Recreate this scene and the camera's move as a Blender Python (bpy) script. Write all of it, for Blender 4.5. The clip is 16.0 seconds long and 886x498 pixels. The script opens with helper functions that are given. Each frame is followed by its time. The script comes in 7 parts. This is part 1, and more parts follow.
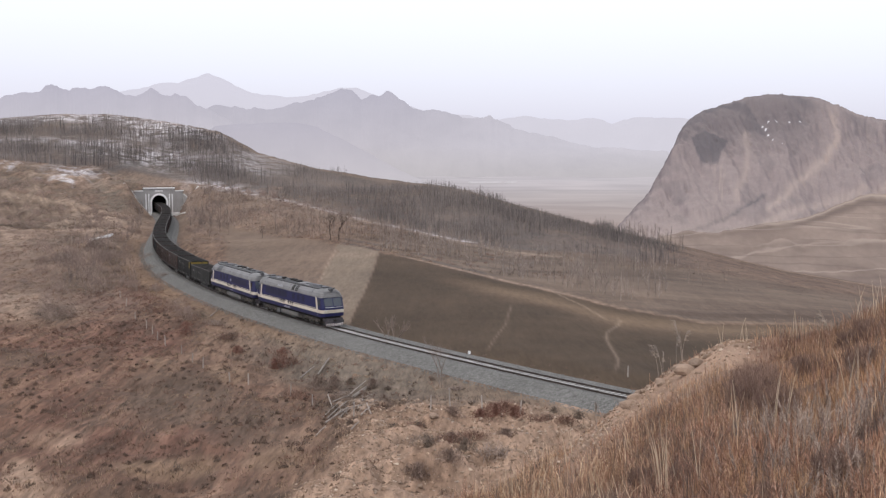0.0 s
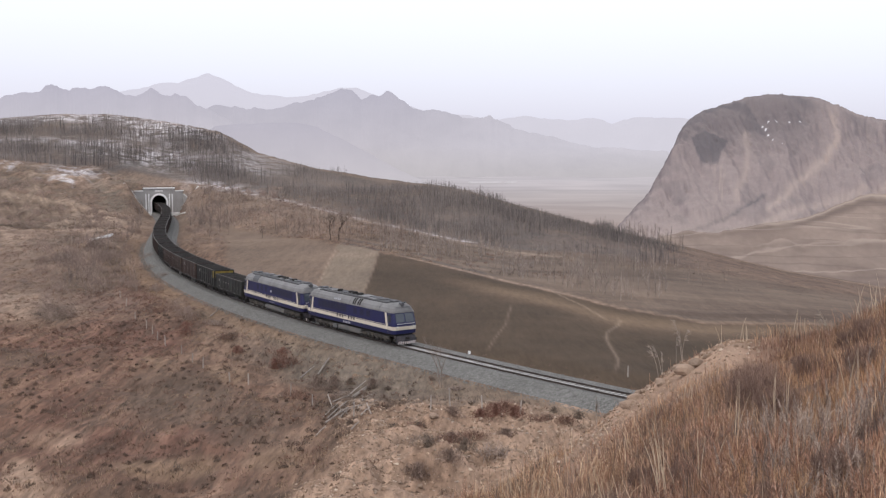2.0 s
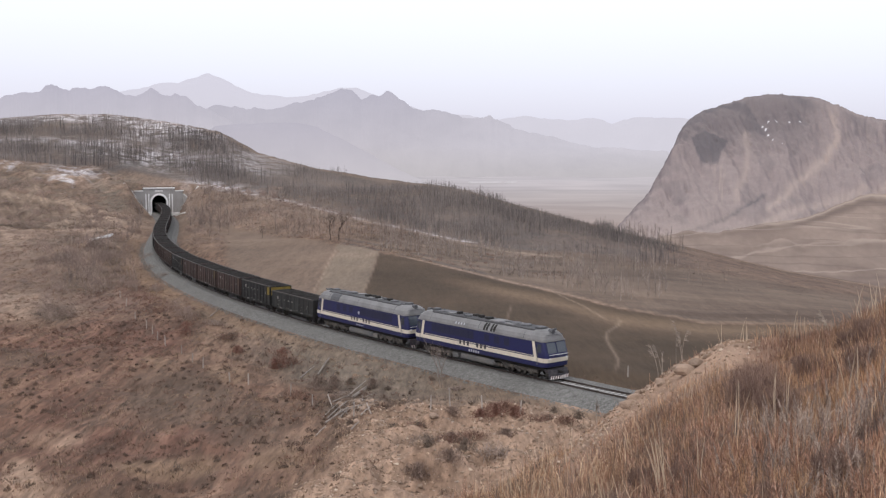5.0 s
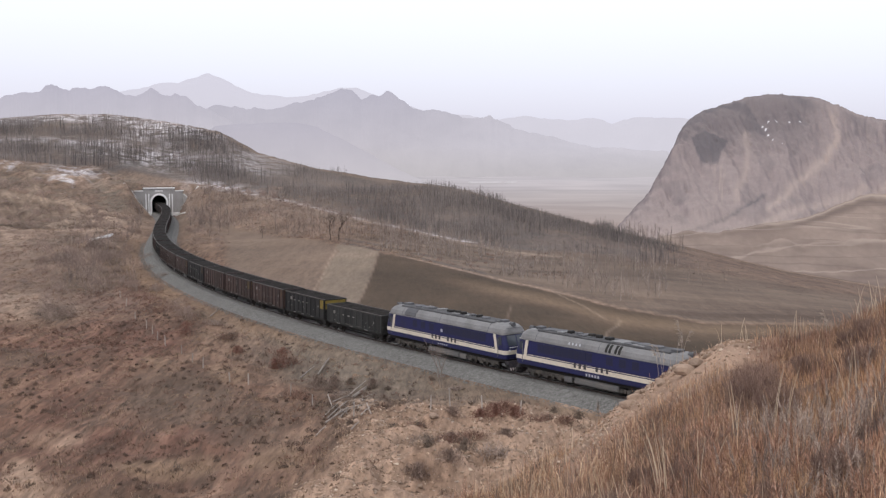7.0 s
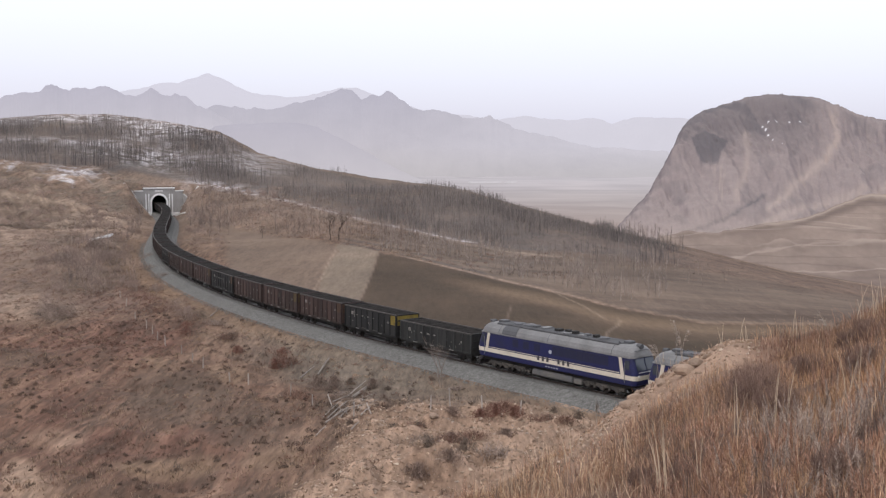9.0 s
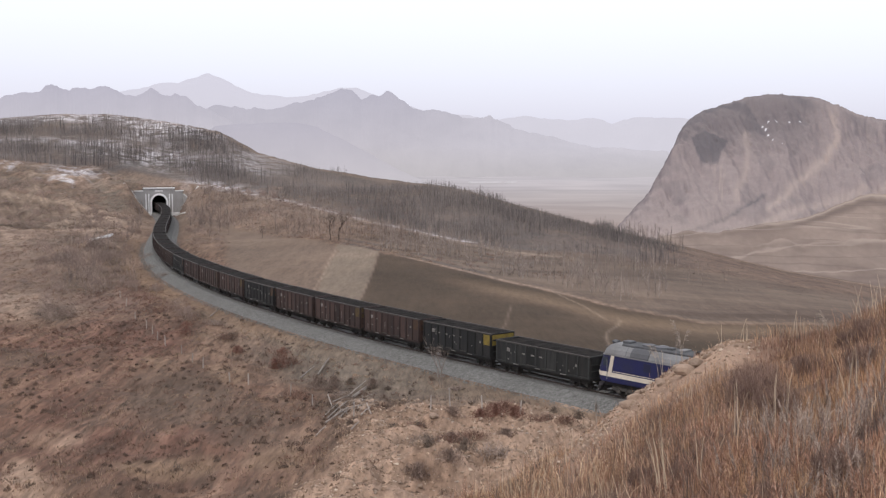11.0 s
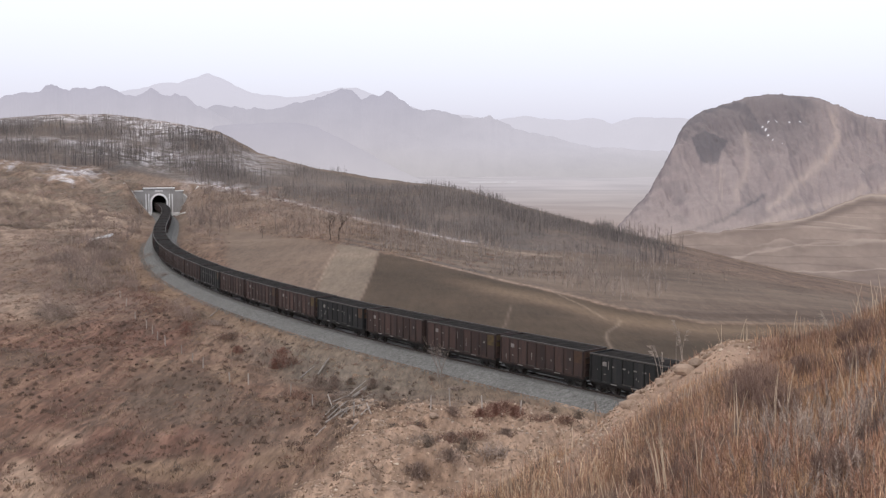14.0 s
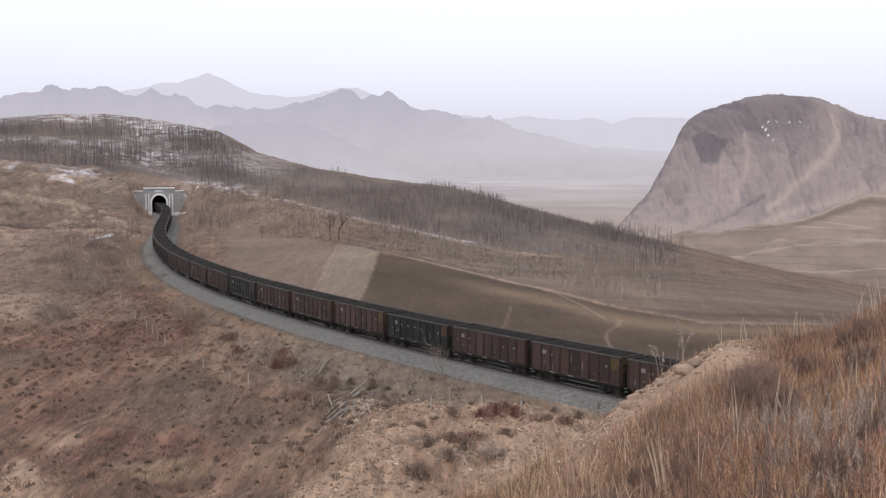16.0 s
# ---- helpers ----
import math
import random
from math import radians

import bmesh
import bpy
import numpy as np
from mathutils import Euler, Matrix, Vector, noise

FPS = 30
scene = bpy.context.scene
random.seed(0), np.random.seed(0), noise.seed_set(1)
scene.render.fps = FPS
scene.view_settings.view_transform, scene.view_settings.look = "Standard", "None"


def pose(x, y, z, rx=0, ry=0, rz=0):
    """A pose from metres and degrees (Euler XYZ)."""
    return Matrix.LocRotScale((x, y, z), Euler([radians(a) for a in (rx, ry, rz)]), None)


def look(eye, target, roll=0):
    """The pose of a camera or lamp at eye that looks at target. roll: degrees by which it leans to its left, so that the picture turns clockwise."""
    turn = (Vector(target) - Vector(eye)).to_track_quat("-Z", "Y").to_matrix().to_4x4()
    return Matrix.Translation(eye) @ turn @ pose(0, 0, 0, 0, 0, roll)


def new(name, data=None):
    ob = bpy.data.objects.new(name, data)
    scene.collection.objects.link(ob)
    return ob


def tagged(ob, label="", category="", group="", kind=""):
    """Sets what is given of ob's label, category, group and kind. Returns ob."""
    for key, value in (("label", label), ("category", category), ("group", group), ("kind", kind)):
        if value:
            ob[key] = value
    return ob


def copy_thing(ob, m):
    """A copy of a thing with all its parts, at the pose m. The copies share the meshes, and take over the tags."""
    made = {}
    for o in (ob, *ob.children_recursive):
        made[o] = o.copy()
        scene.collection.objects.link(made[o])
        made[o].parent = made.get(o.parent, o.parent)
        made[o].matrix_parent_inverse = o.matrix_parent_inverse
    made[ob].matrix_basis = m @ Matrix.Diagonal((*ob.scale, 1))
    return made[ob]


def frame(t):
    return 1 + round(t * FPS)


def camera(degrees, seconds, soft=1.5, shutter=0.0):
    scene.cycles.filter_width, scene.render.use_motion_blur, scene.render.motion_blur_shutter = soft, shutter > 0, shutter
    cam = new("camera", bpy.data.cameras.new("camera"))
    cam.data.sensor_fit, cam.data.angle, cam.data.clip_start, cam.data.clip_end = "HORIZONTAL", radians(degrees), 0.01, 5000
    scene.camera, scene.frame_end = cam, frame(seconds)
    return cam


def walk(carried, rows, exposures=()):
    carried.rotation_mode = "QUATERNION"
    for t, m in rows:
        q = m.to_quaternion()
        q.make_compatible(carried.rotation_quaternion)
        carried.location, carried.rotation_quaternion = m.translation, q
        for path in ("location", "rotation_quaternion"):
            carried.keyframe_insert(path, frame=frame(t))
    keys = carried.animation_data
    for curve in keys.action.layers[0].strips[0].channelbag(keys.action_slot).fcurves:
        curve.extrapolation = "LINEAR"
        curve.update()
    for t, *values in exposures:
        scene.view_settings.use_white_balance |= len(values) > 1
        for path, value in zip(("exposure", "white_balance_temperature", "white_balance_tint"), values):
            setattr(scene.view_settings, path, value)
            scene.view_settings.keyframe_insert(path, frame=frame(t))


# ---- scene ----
EYE = (0.0, 0.0, 21.17)
cam = camera(44.84, 16.0, soft=1.3)
walk(cam, [(0.0, pose(*EYE, 85.2, 0, 0)), (16.0, pose(*EYE, 85.2, 0, 0))])

# ---- world and sun: a bright, even overcast ----
world = bpy.data.worlds.new("overcast")
scene.world = world
world.use_nodes = True
wn, wl = world.node_tree.nodes, world.node_tree.links
wn.clear()
sky = wn.new("ShaderNodeTexSky")
sky.sky_type = "NISHITA"
sky.sun_disc = False
sky.sun_elevation, sky.sun_rotation = radians(52), radians(215)
sky.dust_density, sky.air_density = 4.0, 1.0
sky_bg = wn.new("ShaderNodeBackground")
sky_bg.inputs["Strength"].default_value = 0.05
cloud_bg = wn.new("ShaderNodeBackground")
coord = wn.new("ShaderNodeTexCoord")
split = wn.new("ShaderNodeSeparateXYZ")
deck = wn.new("ShaderNodeValToRGB")
for place, tone in ((0.03, (0.69, 0.68, 0.80, 1)), (0.085, (0.79, 0.79, 0.91, 1)), (0.14, (0.885, 0.89, 0.99, 1)), (1.0, (0.78, 0.775, 0.82, 1))):
    knot = deck.color_ramp.elements.new(place)
    knot.color = tone
deck.color_ramp.elements[0].color = (0.67, 0.65, 0.74, 1)
cloud_bg.inputs["Strength"].default_value = 1.0
both = wn.new("ShaderNodeAddShader")
wout = wn.new("ShaderNodeOutputWorld")
wl.new(coord.outputs["Generated"], split.inputs[0])
wl.new(split.outputs["Z"], deck.inputs[0])
wl.new(deck.outputs[0], cloud_bg.inputs["Color"])
wl.new(sky.outputs[0], sky_bg.inputs["Color"])
wl.new(sky_bg.outputs[0], both.inputs[0])
wl.new(cloud_bg.outputs[0], both.inputs[1])
wl.new(both.outputs[0], wout.inputs[0])

sun_data = bpy.data.lights.new("sun", "SUN")
sun_data.energy, sun_data.angle, sun_data.color = 0.7, radians(25), (1.0, 0.96, 0.92)
sun = new("sun", sun_data)
sun.matrix_world = look((-60, -85, 130), (0, 0, 0))

# ---- materials ----
def mat(name, rough=0.8, metal=0.0, spec=0.3):
    m = bpy.data.materials.new(name)
    m.use_nodes = True
    b = m.node_tree.nodes["Principled BSDF"]
    b.inputs["Roughness"].default_value = rough
    b.inputs["Metallic"].default_value = metal
    b.inputs["Specular IOR Level"].default_value = spec
    return m, m.node_tree.nodes, m.node_tree.links, b


def noise_node(n, l, scale, detail=4.0, rough=0.55, kind="Object", stretch=None):
    c = n.new("ShaderNodeTexCoord")
    t = n.new("ShaderNodeTexNoise")
    t.inputs["Scale"].default_value, t.inputs["Detail"].default_value = scale, detail
    t.inputs["Roughness"].default_value = rough
    if stretch:
        mp = n.new("ShaderNodeMapping")
        mp.inputs["Scale"].default_value = stretch
        l.new(c.outputs[kind], mp.inputs[0])
        l.new(mp.outputs[0], t.inputs["Vector"])
    else:
        l.new(c.outputs[kind], t.inputs["Vector"])
    return t.outputs["Fac"]


def ramp(n, l, src, stops):
    r = n.new("ShaderNodeValToRGB")
    e = r.color_ramp.elements
    while len(e) < len(stops):
        e.new(0.5)
    for el, (p, c) in zip(e, stops):
        el.position, el.color = p, (*c, 1) if len(c) == 3 else c
    l.new(src, r.inputs[0])
    return r.outputs[0]


def mix(n, l, fac, a, b, mode="MIX"):
    m = n.new("ShaderNodeMix")
    m.data_type, m.blend_type = "RGBA", mode
    for sock, v in ((m.inputs[0], fac), (m.inputs[6], a), (m.inputs[7], b)):
        if isinstance(v, (int, float)):
            sock.default_value = v
        elif isinstance(v, tuple):
            sock.default_value = (*v, 1)
        else:
            l.new(v, sock)
    return m.outputs[2]


def math_node(n, l, op, a, b=0.0):
    m = n.new("ShaderNodeMath")
    m.operation = op
    m.use_clamp = True
    for sock, v in zip(m.inputs, (a, b)):
        if isinstance(v, (int, float)):
            sock.default_value = v
        else:
            l.new(v, sock)
    return m.outputs[0]


def bump(n, l, b, height, strength=0.4, dist=0.05):
    k = n.new("ShaderNodeBump")
    k.inputs["Strength"].default_value, k.inputs["Distance"].default_value = strength, dist
    l.new(height, k.inputs["Height"])
    l.new(k.outputs[0], b.inputs["Normal"])


def worn(name, base, dirt, scale=2.0, amount=0.5, rough=0.6, metal=0.0, spec=0.4, grain=14.0, relief=0.15, each=0.0, streak=None):
    """Paint or stone with stains at two scales; each: how far the tone differs from object to object."""
    m, n, l, b = mat(name, rough, metal, spec)
    big, fine = noise_node(n, l, scale, stretch=streak), noise_node(n, l, scale * grain, 3.0, stretch=streak)
    f = ramp(n, l, big, [(0.42, (0, 0, 0)), (0.72, (amount, amount, amount))])
    c = mix(n, l, f, base, dirt)
    c = mix(n, l, 0.35, c, ramp(n, l, fine, [(0.3, (0.55, 0.55, 0.55)), (0.7, (1.25, 1.25, 1.25))]), "MULTIPLY")
    if each:
        oi = n.new("ShaderNodeObjectInfo")
        c = mix(n, l, 1.0, c, ramp(n, l, oi.outputs["Random"], [(0, (1 - each,) * 3), (1, (1 + each,) * 3)]), "MULTIPLY")
    l.new(c, b.inputs["Base Color"])
    if relief:
        bump(n, l, b, fine, relief, 0.02)
    return m


def island(name, stops, rough=0.85, spread=0.0):
    """Dry plants: a tone of its own for every blade or stem."""
    m, n, l, b = mat(name, rough, 0, 0.15)
    g = n.new("ShaderNodeNewGeometry")
    c = ramp(n, l, g.outputs["Random Per Island"], stops)
    big = noise_node(n, l, 0.25 if not spread else spread)
    c = mix(n, l, 0.75, c, ramp(n, l, big, [(0.32, (0.42, 0.42, 0.45)), (0.66, (1.35, 1.3, 1.25))]), "MULTIPLY")
    l.new(c, b.inputs["Base Color"])
    return m


def attr(n, name):
    a = n.new("ShaderNodeAttribute")
    a.attribute_name = name
    return a.outputs["Fac"]


def ground_material():
    """Soil and dead grass; marks run downhill."""
    m, n, l, b = mat("hill_soil", 0.95, 0, 0.1)
    run = (1.0, 0.16, 1.0)
    big, mid, fine = noise_node(n, l, 0.03, 6), noise_node(n, l, 0.3, 6, 0.6, "Object", run), noise_node(n, l, 2.2, 5, 0.65, "Object", run)
    grass = mix(n, l, ramp(n, l, mid, [(0.35, (0, 0, 0)), (0.65, (1, 1, 1))]), (0.118, 0.076, 0.054), (0.214, 0.142, 0.101))
    red = mix(n, l, ramp(n, l, mid, [(0.4, (0, 0, 0)), (0.6, (1, 1, 1))]), (0.120, 0.067, 0.051), (0.198, 0.116, 0.087))
    c = mix(n, l, attr(n, "russet"), grass, red)
    dirt = mix(n, l, ramp(n, l, mid, [(0.35, (0, 0, 0)), (0.7, (1, 1, 1))]), (0.250, 0.171, 0.125), (0.385, 0.279, 0.208))
    df = math_node(n, l, "ADD", attr(n, "dirt"), math_node(n, l, "MULTIPLY", math_node(n, l, "SUBTRACT", mid, 0.56), 1.2))
    c = mix(n, l, df, c, dirt)
    tuft = noise_node(n, l, 0.75, 6, 0.7, "Object", run)
    tf = math_node(n, l, "SUBTRACT", ramp(n, l, tuft, [(0.47, (0, 0, 0)), (0.60, (0.75, 0.75, 0.75))]), math_node(n, l, "ADD", math_node(n, l, "MULTIPLY", attr(n, "dirt"), 0.6), math_node(n, l, "MULTIPLY", attr(n, "grey"), 0.4)))
    c = mix(n, l, tf, c, mix(n, l, mid, (0.088, 0.055, 0.042), (0.105, 0.080, 0.062)))
    wood = mix(n, l, mid, (0.080, 0.070, 0.066), (0.142, 0.124, 0.116))
    # grey: distance haze put into the soil colour, and grey banks by the cutting
    c = mix(n, l, attr(n, "grey"), c, mix(n, l, tuft, (0.146, 0.114, 0.094), (0.252, 0.200, 0.165)))
    c = mix(n, l, attr(n, "scrub"), c, mix(n, l, tuft, (0.080, 0.059, 0.046), (0.142, 0.105, 0.081)))
    c = mix(n, l, attr(n, "wood"), c, wood)
    rows = noise_node(n, l, 1.0, 3, 0.5, "Object", (0.35, 0.05, 0.05))
    tilled = mix(n, l, rows, (0.062, 0.046, 0.034), (0.087, 0.065, 0.047))
    tilled = mix(n, l, attr(n, "worn"), tilled, (0.22, 0.155, 0.105))
    c = mix(n, l, attr(n, "tilled"), c, tilled)
    stub = mix(n, l, rows, (0.155, 0.122, 0.094), (0.228, 0.182, 0.142))
    c = mix(n, l, attr(n, "stubble"), c, stub)
    fal = mix(n, l, rows, (0.135, 0.098, 0.075), (0.200, 0.150, 0.116))
    c = mix(n, l, attr(n, "fallow"), c, fal)
    c = mix(n, l, attr(n, "shale"), c, mix(n, l, mid, (0.128, 0.105, 0.084), (0.182, 0.152, 0.124)))
    lea = mix(n, l, mid, (0.107, 0.083, 0.068), (0.156, 0.122, 0.100))
    strip = noise_node(n, l, 1.0, 5, 0.6, "Object", (0.016, 0.11, 0.11))
    lea = mix(n, l, 0.8, lea, ramp(n, l, strip, [(0.36, (0.66, 0.65, 0.66)), (0.64, (1.36, 1.35, 1.32))]), "MULTIPLY")
    c = mix(n, l, attr(n, "meadow"), c, lea)
    tan = mix(n, l, mid, (0.165, 0.108, 0.072), (0.262, 0.184, 0.128))
    c = mix(n, l, attr(n, "verge"), c, tan)
    path = mix(n, l, mid, (0.30, 0.225, 0.170), (0.42, 0.33, 0.26))
    c = mix(n, l, attr(n, "path"), c, path)
    sn = math_node(n, l, "MULTIPLY", attr(n, "snow"), ramp(n, l, noise_node(n, l, 0.16, 8, 0.7), [(0.44, (0, 0, 0)), (0.56, (1, 1, 1))]))
    c = mix(n, l, sn, c, (0.52, 0.50, 0.515))
    grit = noise_node(n, l, 1.0, 6, 0.75, "Object", run)
    sown = math_node(n, l, "ADD", attr(n, "tilled"), math_node(n, l, "MULTIPLY", math_node(n, l, "ADD", attr(n, "stubble"), attr(n, "fallow")), 0.75))
    sown = math_node(n, l, "ADD", sown, math_node(n, l, "ADD", math_node(n, l, "MULTIPLY", attr(n, "grey"), 0.45), math_node(n, l, "MULTIPLY", math_node(n, l, "ADD", attr(n, "meadow"), math_node(n, l, "MULTIPLY", attr(n, "wood"), 0.5)), 1.1)))
    calm = math_node(n, l, "SUBTRACT", 0.65, math_node(n, l, "MULTIPLY", sown, 0.45))
    c = mix(n, l, calm, c, ramp(n, l, grit, [(0.34, (0.5, 0.49, 0.5)), (0.66, (1.4, 1.38, 1.35))]), "MULTIPLY")
    c = mix(n, l, calm, c, ramp(n, l, fine, [(0.28, (0.45, 0.45, 0.45)), (0.72, (1.5, 1.5, 1.5))]), "MULTIPLY")
    c = mix(n, l, 0.55, c, ramp(n, l, big, [(0.3, (0.66, 0.65, 0.66)), (0.7, (1.3, 1.26, 1.24))]), "MULTIPLY")
    l.new(c, b.inputs["Base Color"])
    bump(n, l, b, fine, 0.6, 0.25)
    return m


def haze_material(name, tone, low, z0, z1, speckle=0.004, amount=0.25, glow=0.75, thin=None):
    """Far land beyond the valley; distance haze is painted into its colour and glow."""
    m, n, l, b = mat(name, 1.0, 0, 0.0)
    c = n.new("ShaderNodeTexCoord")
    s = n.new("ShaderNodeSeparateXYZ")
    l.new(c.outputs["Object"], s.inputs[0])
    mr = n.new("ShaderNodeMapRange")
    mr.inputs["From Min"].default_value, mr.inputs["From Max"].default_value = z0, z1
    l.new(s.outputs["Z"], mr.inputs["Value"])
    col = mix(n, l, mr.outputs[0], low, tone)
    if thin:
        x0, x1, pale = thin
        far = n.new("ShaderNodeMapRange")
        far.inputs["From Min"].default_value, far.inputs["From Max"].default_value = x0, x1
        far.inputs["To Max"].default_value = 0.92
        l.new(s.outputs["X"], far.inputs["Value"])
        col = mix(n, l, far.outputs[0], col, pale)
        # valley haze painted over the foot of the range
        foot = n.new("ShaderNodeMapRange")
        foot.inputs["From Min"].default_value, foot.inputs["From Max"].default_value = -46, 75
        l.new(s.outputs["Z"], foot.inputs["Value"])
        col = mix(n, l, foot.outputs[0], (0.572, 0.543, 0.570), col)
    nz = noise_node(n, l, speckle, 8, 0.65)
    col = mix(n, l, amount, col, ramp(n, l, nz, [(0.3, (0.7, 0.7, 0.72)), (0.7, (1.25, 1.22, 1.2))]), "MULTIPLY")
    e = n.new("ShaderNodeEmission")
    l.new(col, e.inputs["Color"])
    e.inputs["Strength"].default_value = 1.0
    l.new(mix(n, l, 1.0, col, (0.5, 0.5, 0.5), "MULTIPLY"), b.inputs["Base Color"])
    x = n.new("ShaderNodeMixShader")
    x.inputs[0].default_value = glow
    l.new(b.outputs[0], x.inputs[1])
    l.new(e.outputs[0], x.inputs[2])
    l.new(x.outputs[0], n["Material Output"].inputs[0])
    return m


# ---- helpers for meshes ----
def part(name, bm, material, parent, label="", smooth=False):
    me = bpy.data.meshes.new(name)
    bm.normal_update()
    if smooth:
        for f in bm.faces:
            f.smooth = True
    bm.to_mesh(me)
    bm.free()
    me.materials.append(material)
    ob = new(name, me)
    ob.parent = parent
    if label:
        tagged(ob, label)
    return ob


def mesh_np(name, verts, faces, material, parent=None, smooth=False):
    """A mesh from arrays; faces is one array of triangles or quads."""
    me = bpy.data.meshes.new(name)
    verts, faces = np.asarray(verts, dtype=np.float32), np.asarray(faces, dtype=np.int32)
    k = faces.shape[1]
    me.vertices.add(len(verts))
    me.vertices.foreach_set("co", verts.ravel())
    me.loops.add(faces.size)
    me.loops.foreach_set("vertex_index", faces.ravel())
    me.polygons.add(len(faces))
    me.polygons.foreach_set("loop_start", np.arange(0, faces.size, k, dtype=np.int32))
    me.polygons.foreach_set("use_smooth", np.full(len(faces), smooth, dtype=bool))
    me.update(calc_edges=True)
    me.validate()
    me.materials.append(material)
    ob = new(name, me)
    ob.parent = parent
    return ob


def box(bm, x0, x1, y0, y1, z0, z1, bevel=0.0):
    vs = [bm.verts.new(p) for p in ((x0, y0, z0), (x1, y0, z0), (x1, y1, z0), (x0, y1, z0), (x0, y0, z1), (x1, y0, z1), (x1, y1, z1), (x0, y1, z1))]
    fs = [bm.faces.new([vs[i] for i in q]) for q in ((3, 2, 1, 0), (4, 5, 6, 7), (0, 1, 5, 4), (1, 2, 6, 5), (2, 3, 7, 6), (3, 0, 4, 7))]
    if bevel:
        es = list({e for f in fs for e in f.edges})
        bmesh.ops.bevel(bm, geom=es, offset=bevel, segments=1, affect="EDGES")
    return bm


def boxed(*a, **k):
    return box(bmesh.new(), *a, **k)


def tube(bm, p, q, r0, r1=None, n=8):
    """A tapered rod from p to q."""
    r1 = r0 if r1 is None else r1
    p, q = Vector(p), Vector(q)
    d = (q - p).normalized()
    a = d.orthogonal().normalized()
    c = d.cross(a)
    rings = []
    for o, r in ((p, r0), (q, r1)):
        rings.append([bm.verts.new(o + (a * math.cos(k * math.tau / n) + c * math.sin(k * math.tau / n)) * r) for k in range(n)])
    for k in range(n):
        bm.faces.new((rings[0][k], rings[0][(k + 1) % n], rings[1][(k + 1) % n], rings[1][k]))
    bm.faces.new(rings[0][::-1])
    bm.faces.new(rings[1])
    return bm


def rings(levels, corner=0.25, seg=3):
    """A body stacked from rounded rectangles: (z, half length, half width)."""
    bm = bmesh.new()
    rs = []
    for z, lx, wy in levels:
        ring = []
        r = min(corner, lx * 0.9, wy * 0.9)
        for sx, sy, a0 in ((1, 1, 0), (-1, 1, 90), (-1, -1, 180), (1, -1, 270)):
            for k in range(seg + 1):
                a = radians(a0 + 90 * k / seg)
                ring.append(bm.verts.new((sx * (lx - r) + r * math.cos(a), sy * (wy - r) + r * math.sin(a), z)))
        rs.append(ring)
    n = len(rs[0])
    for a, b in zip(rs[:-1], rs[1:]):
        for k in range(n):
            bm.faces.new((a[k], a[(k + 1) % n], b[(k + 1) % n], b[k]))
    bm.faces.new(rs[0][::-1])
    bm.faces.new(rs[-1])
    return bm


def empty(name, label, category, group="", m=None):
    ob = tagged(new(name), label, category, group)
    if m is not None:
        ob.matrix_basis = m
    return ob


# ---- value noise for landforms ----
def lattice(ix, iy, seed):
    h = (ix.astype(np.int64) * 374761393 + iy.astype(np.int64) * 668265263 + seed * 974634777) & 0x7FFFFFFF
    h = ((h ^ (h >> 13)) * 1274126177) & 0x7FFFFFFF
    return ((h ^ (h >> 16)) & 0xFFFF) / 65535.0


def vnoise(x, y, seed=0, octaves=4, gain=0.5):
    out, amp, tot = 0.0, 1.0, 0.0
    for o in range(octaves):
        ix, iy = np.floor(x), np.floor(y)
        fx, fy = x - ix, y - iy
        fx, fy = fx * fx * (3 - 2 * fx), fy * fy * (3 - 2 * fy)
        a, b = lattice(ix, iy, seed + o), lattice(ix + 1, iy, seed + o)
        c, d = lattice(ix, iy + 1, seed + o), lattice(ix + 1, iy + 1, seed + o)
        out = out + amp * ((a * (1 - fx) + b * fx) * (1 - fy) + (c * (1 - fx) + d * fx) * fy)
        tot += amp
        amp *= gain
        x, y = x * 2.03 + 17.1, y * 2.03 + 5.7
    return out / tot * 2 - 1


def step(x, a, b):
    t = np.clip((x - a) / (b - a), 0, 1)
    return t * t * (3 - 2 * t)


# ---- the line of the railway: bends of a single track from the tunnel mouth (s = 0) ----
BEND_S = [0, 40, 80, 120, 160, 200, 240, 280, 320, 350, 385, 405, 480]
BEND_K = [-0.00161, -0.00129, -0.00077, -0.00002, 0.00093, 0.00206, 0.0026, 0.00287, 0.00274, 0.00161, 0.00046, 0.004, 0.006]
S_LO, S_HI = -180, 480
line_s = np.arange(0, S_HI + 1.0)
line_k = np.interp(line_s, BEND_S, BEND_K)
line_th = 0.34045 + np.concatenate([[0], np.cumsum(0.5 * (line_k[1:] + line_k[:-1]))])
line_x = -113.36 + np.concatenate([[0], np.cumsum(0.5 * (np.sin(line_th[1:]) + np.sin(line_th[:-1])))])
line_y = 428.98 - np.concatenate([[0], np.cumsum(0.5 * (np.cos(line_th[1:]) + np.cos(line_th[:-1])))])


def on_line(s, lat=0.0):
    """x, y and heading on the line; lat metres to the right of the way the train goes."""
    th = float(np.interp(s, line_s, line_th))
    x, y = float(np.interp(s, line_s, line_x)), float(np.interp(s, line_s, line_y))
    e = min(s, 0.0) + max(s - S_HI, 0.0)
    x, y = x + e * math.sin(th), y - e * math.cos(th)
    return x - lat * math.cos(th), y - lat * math.sin(th), th


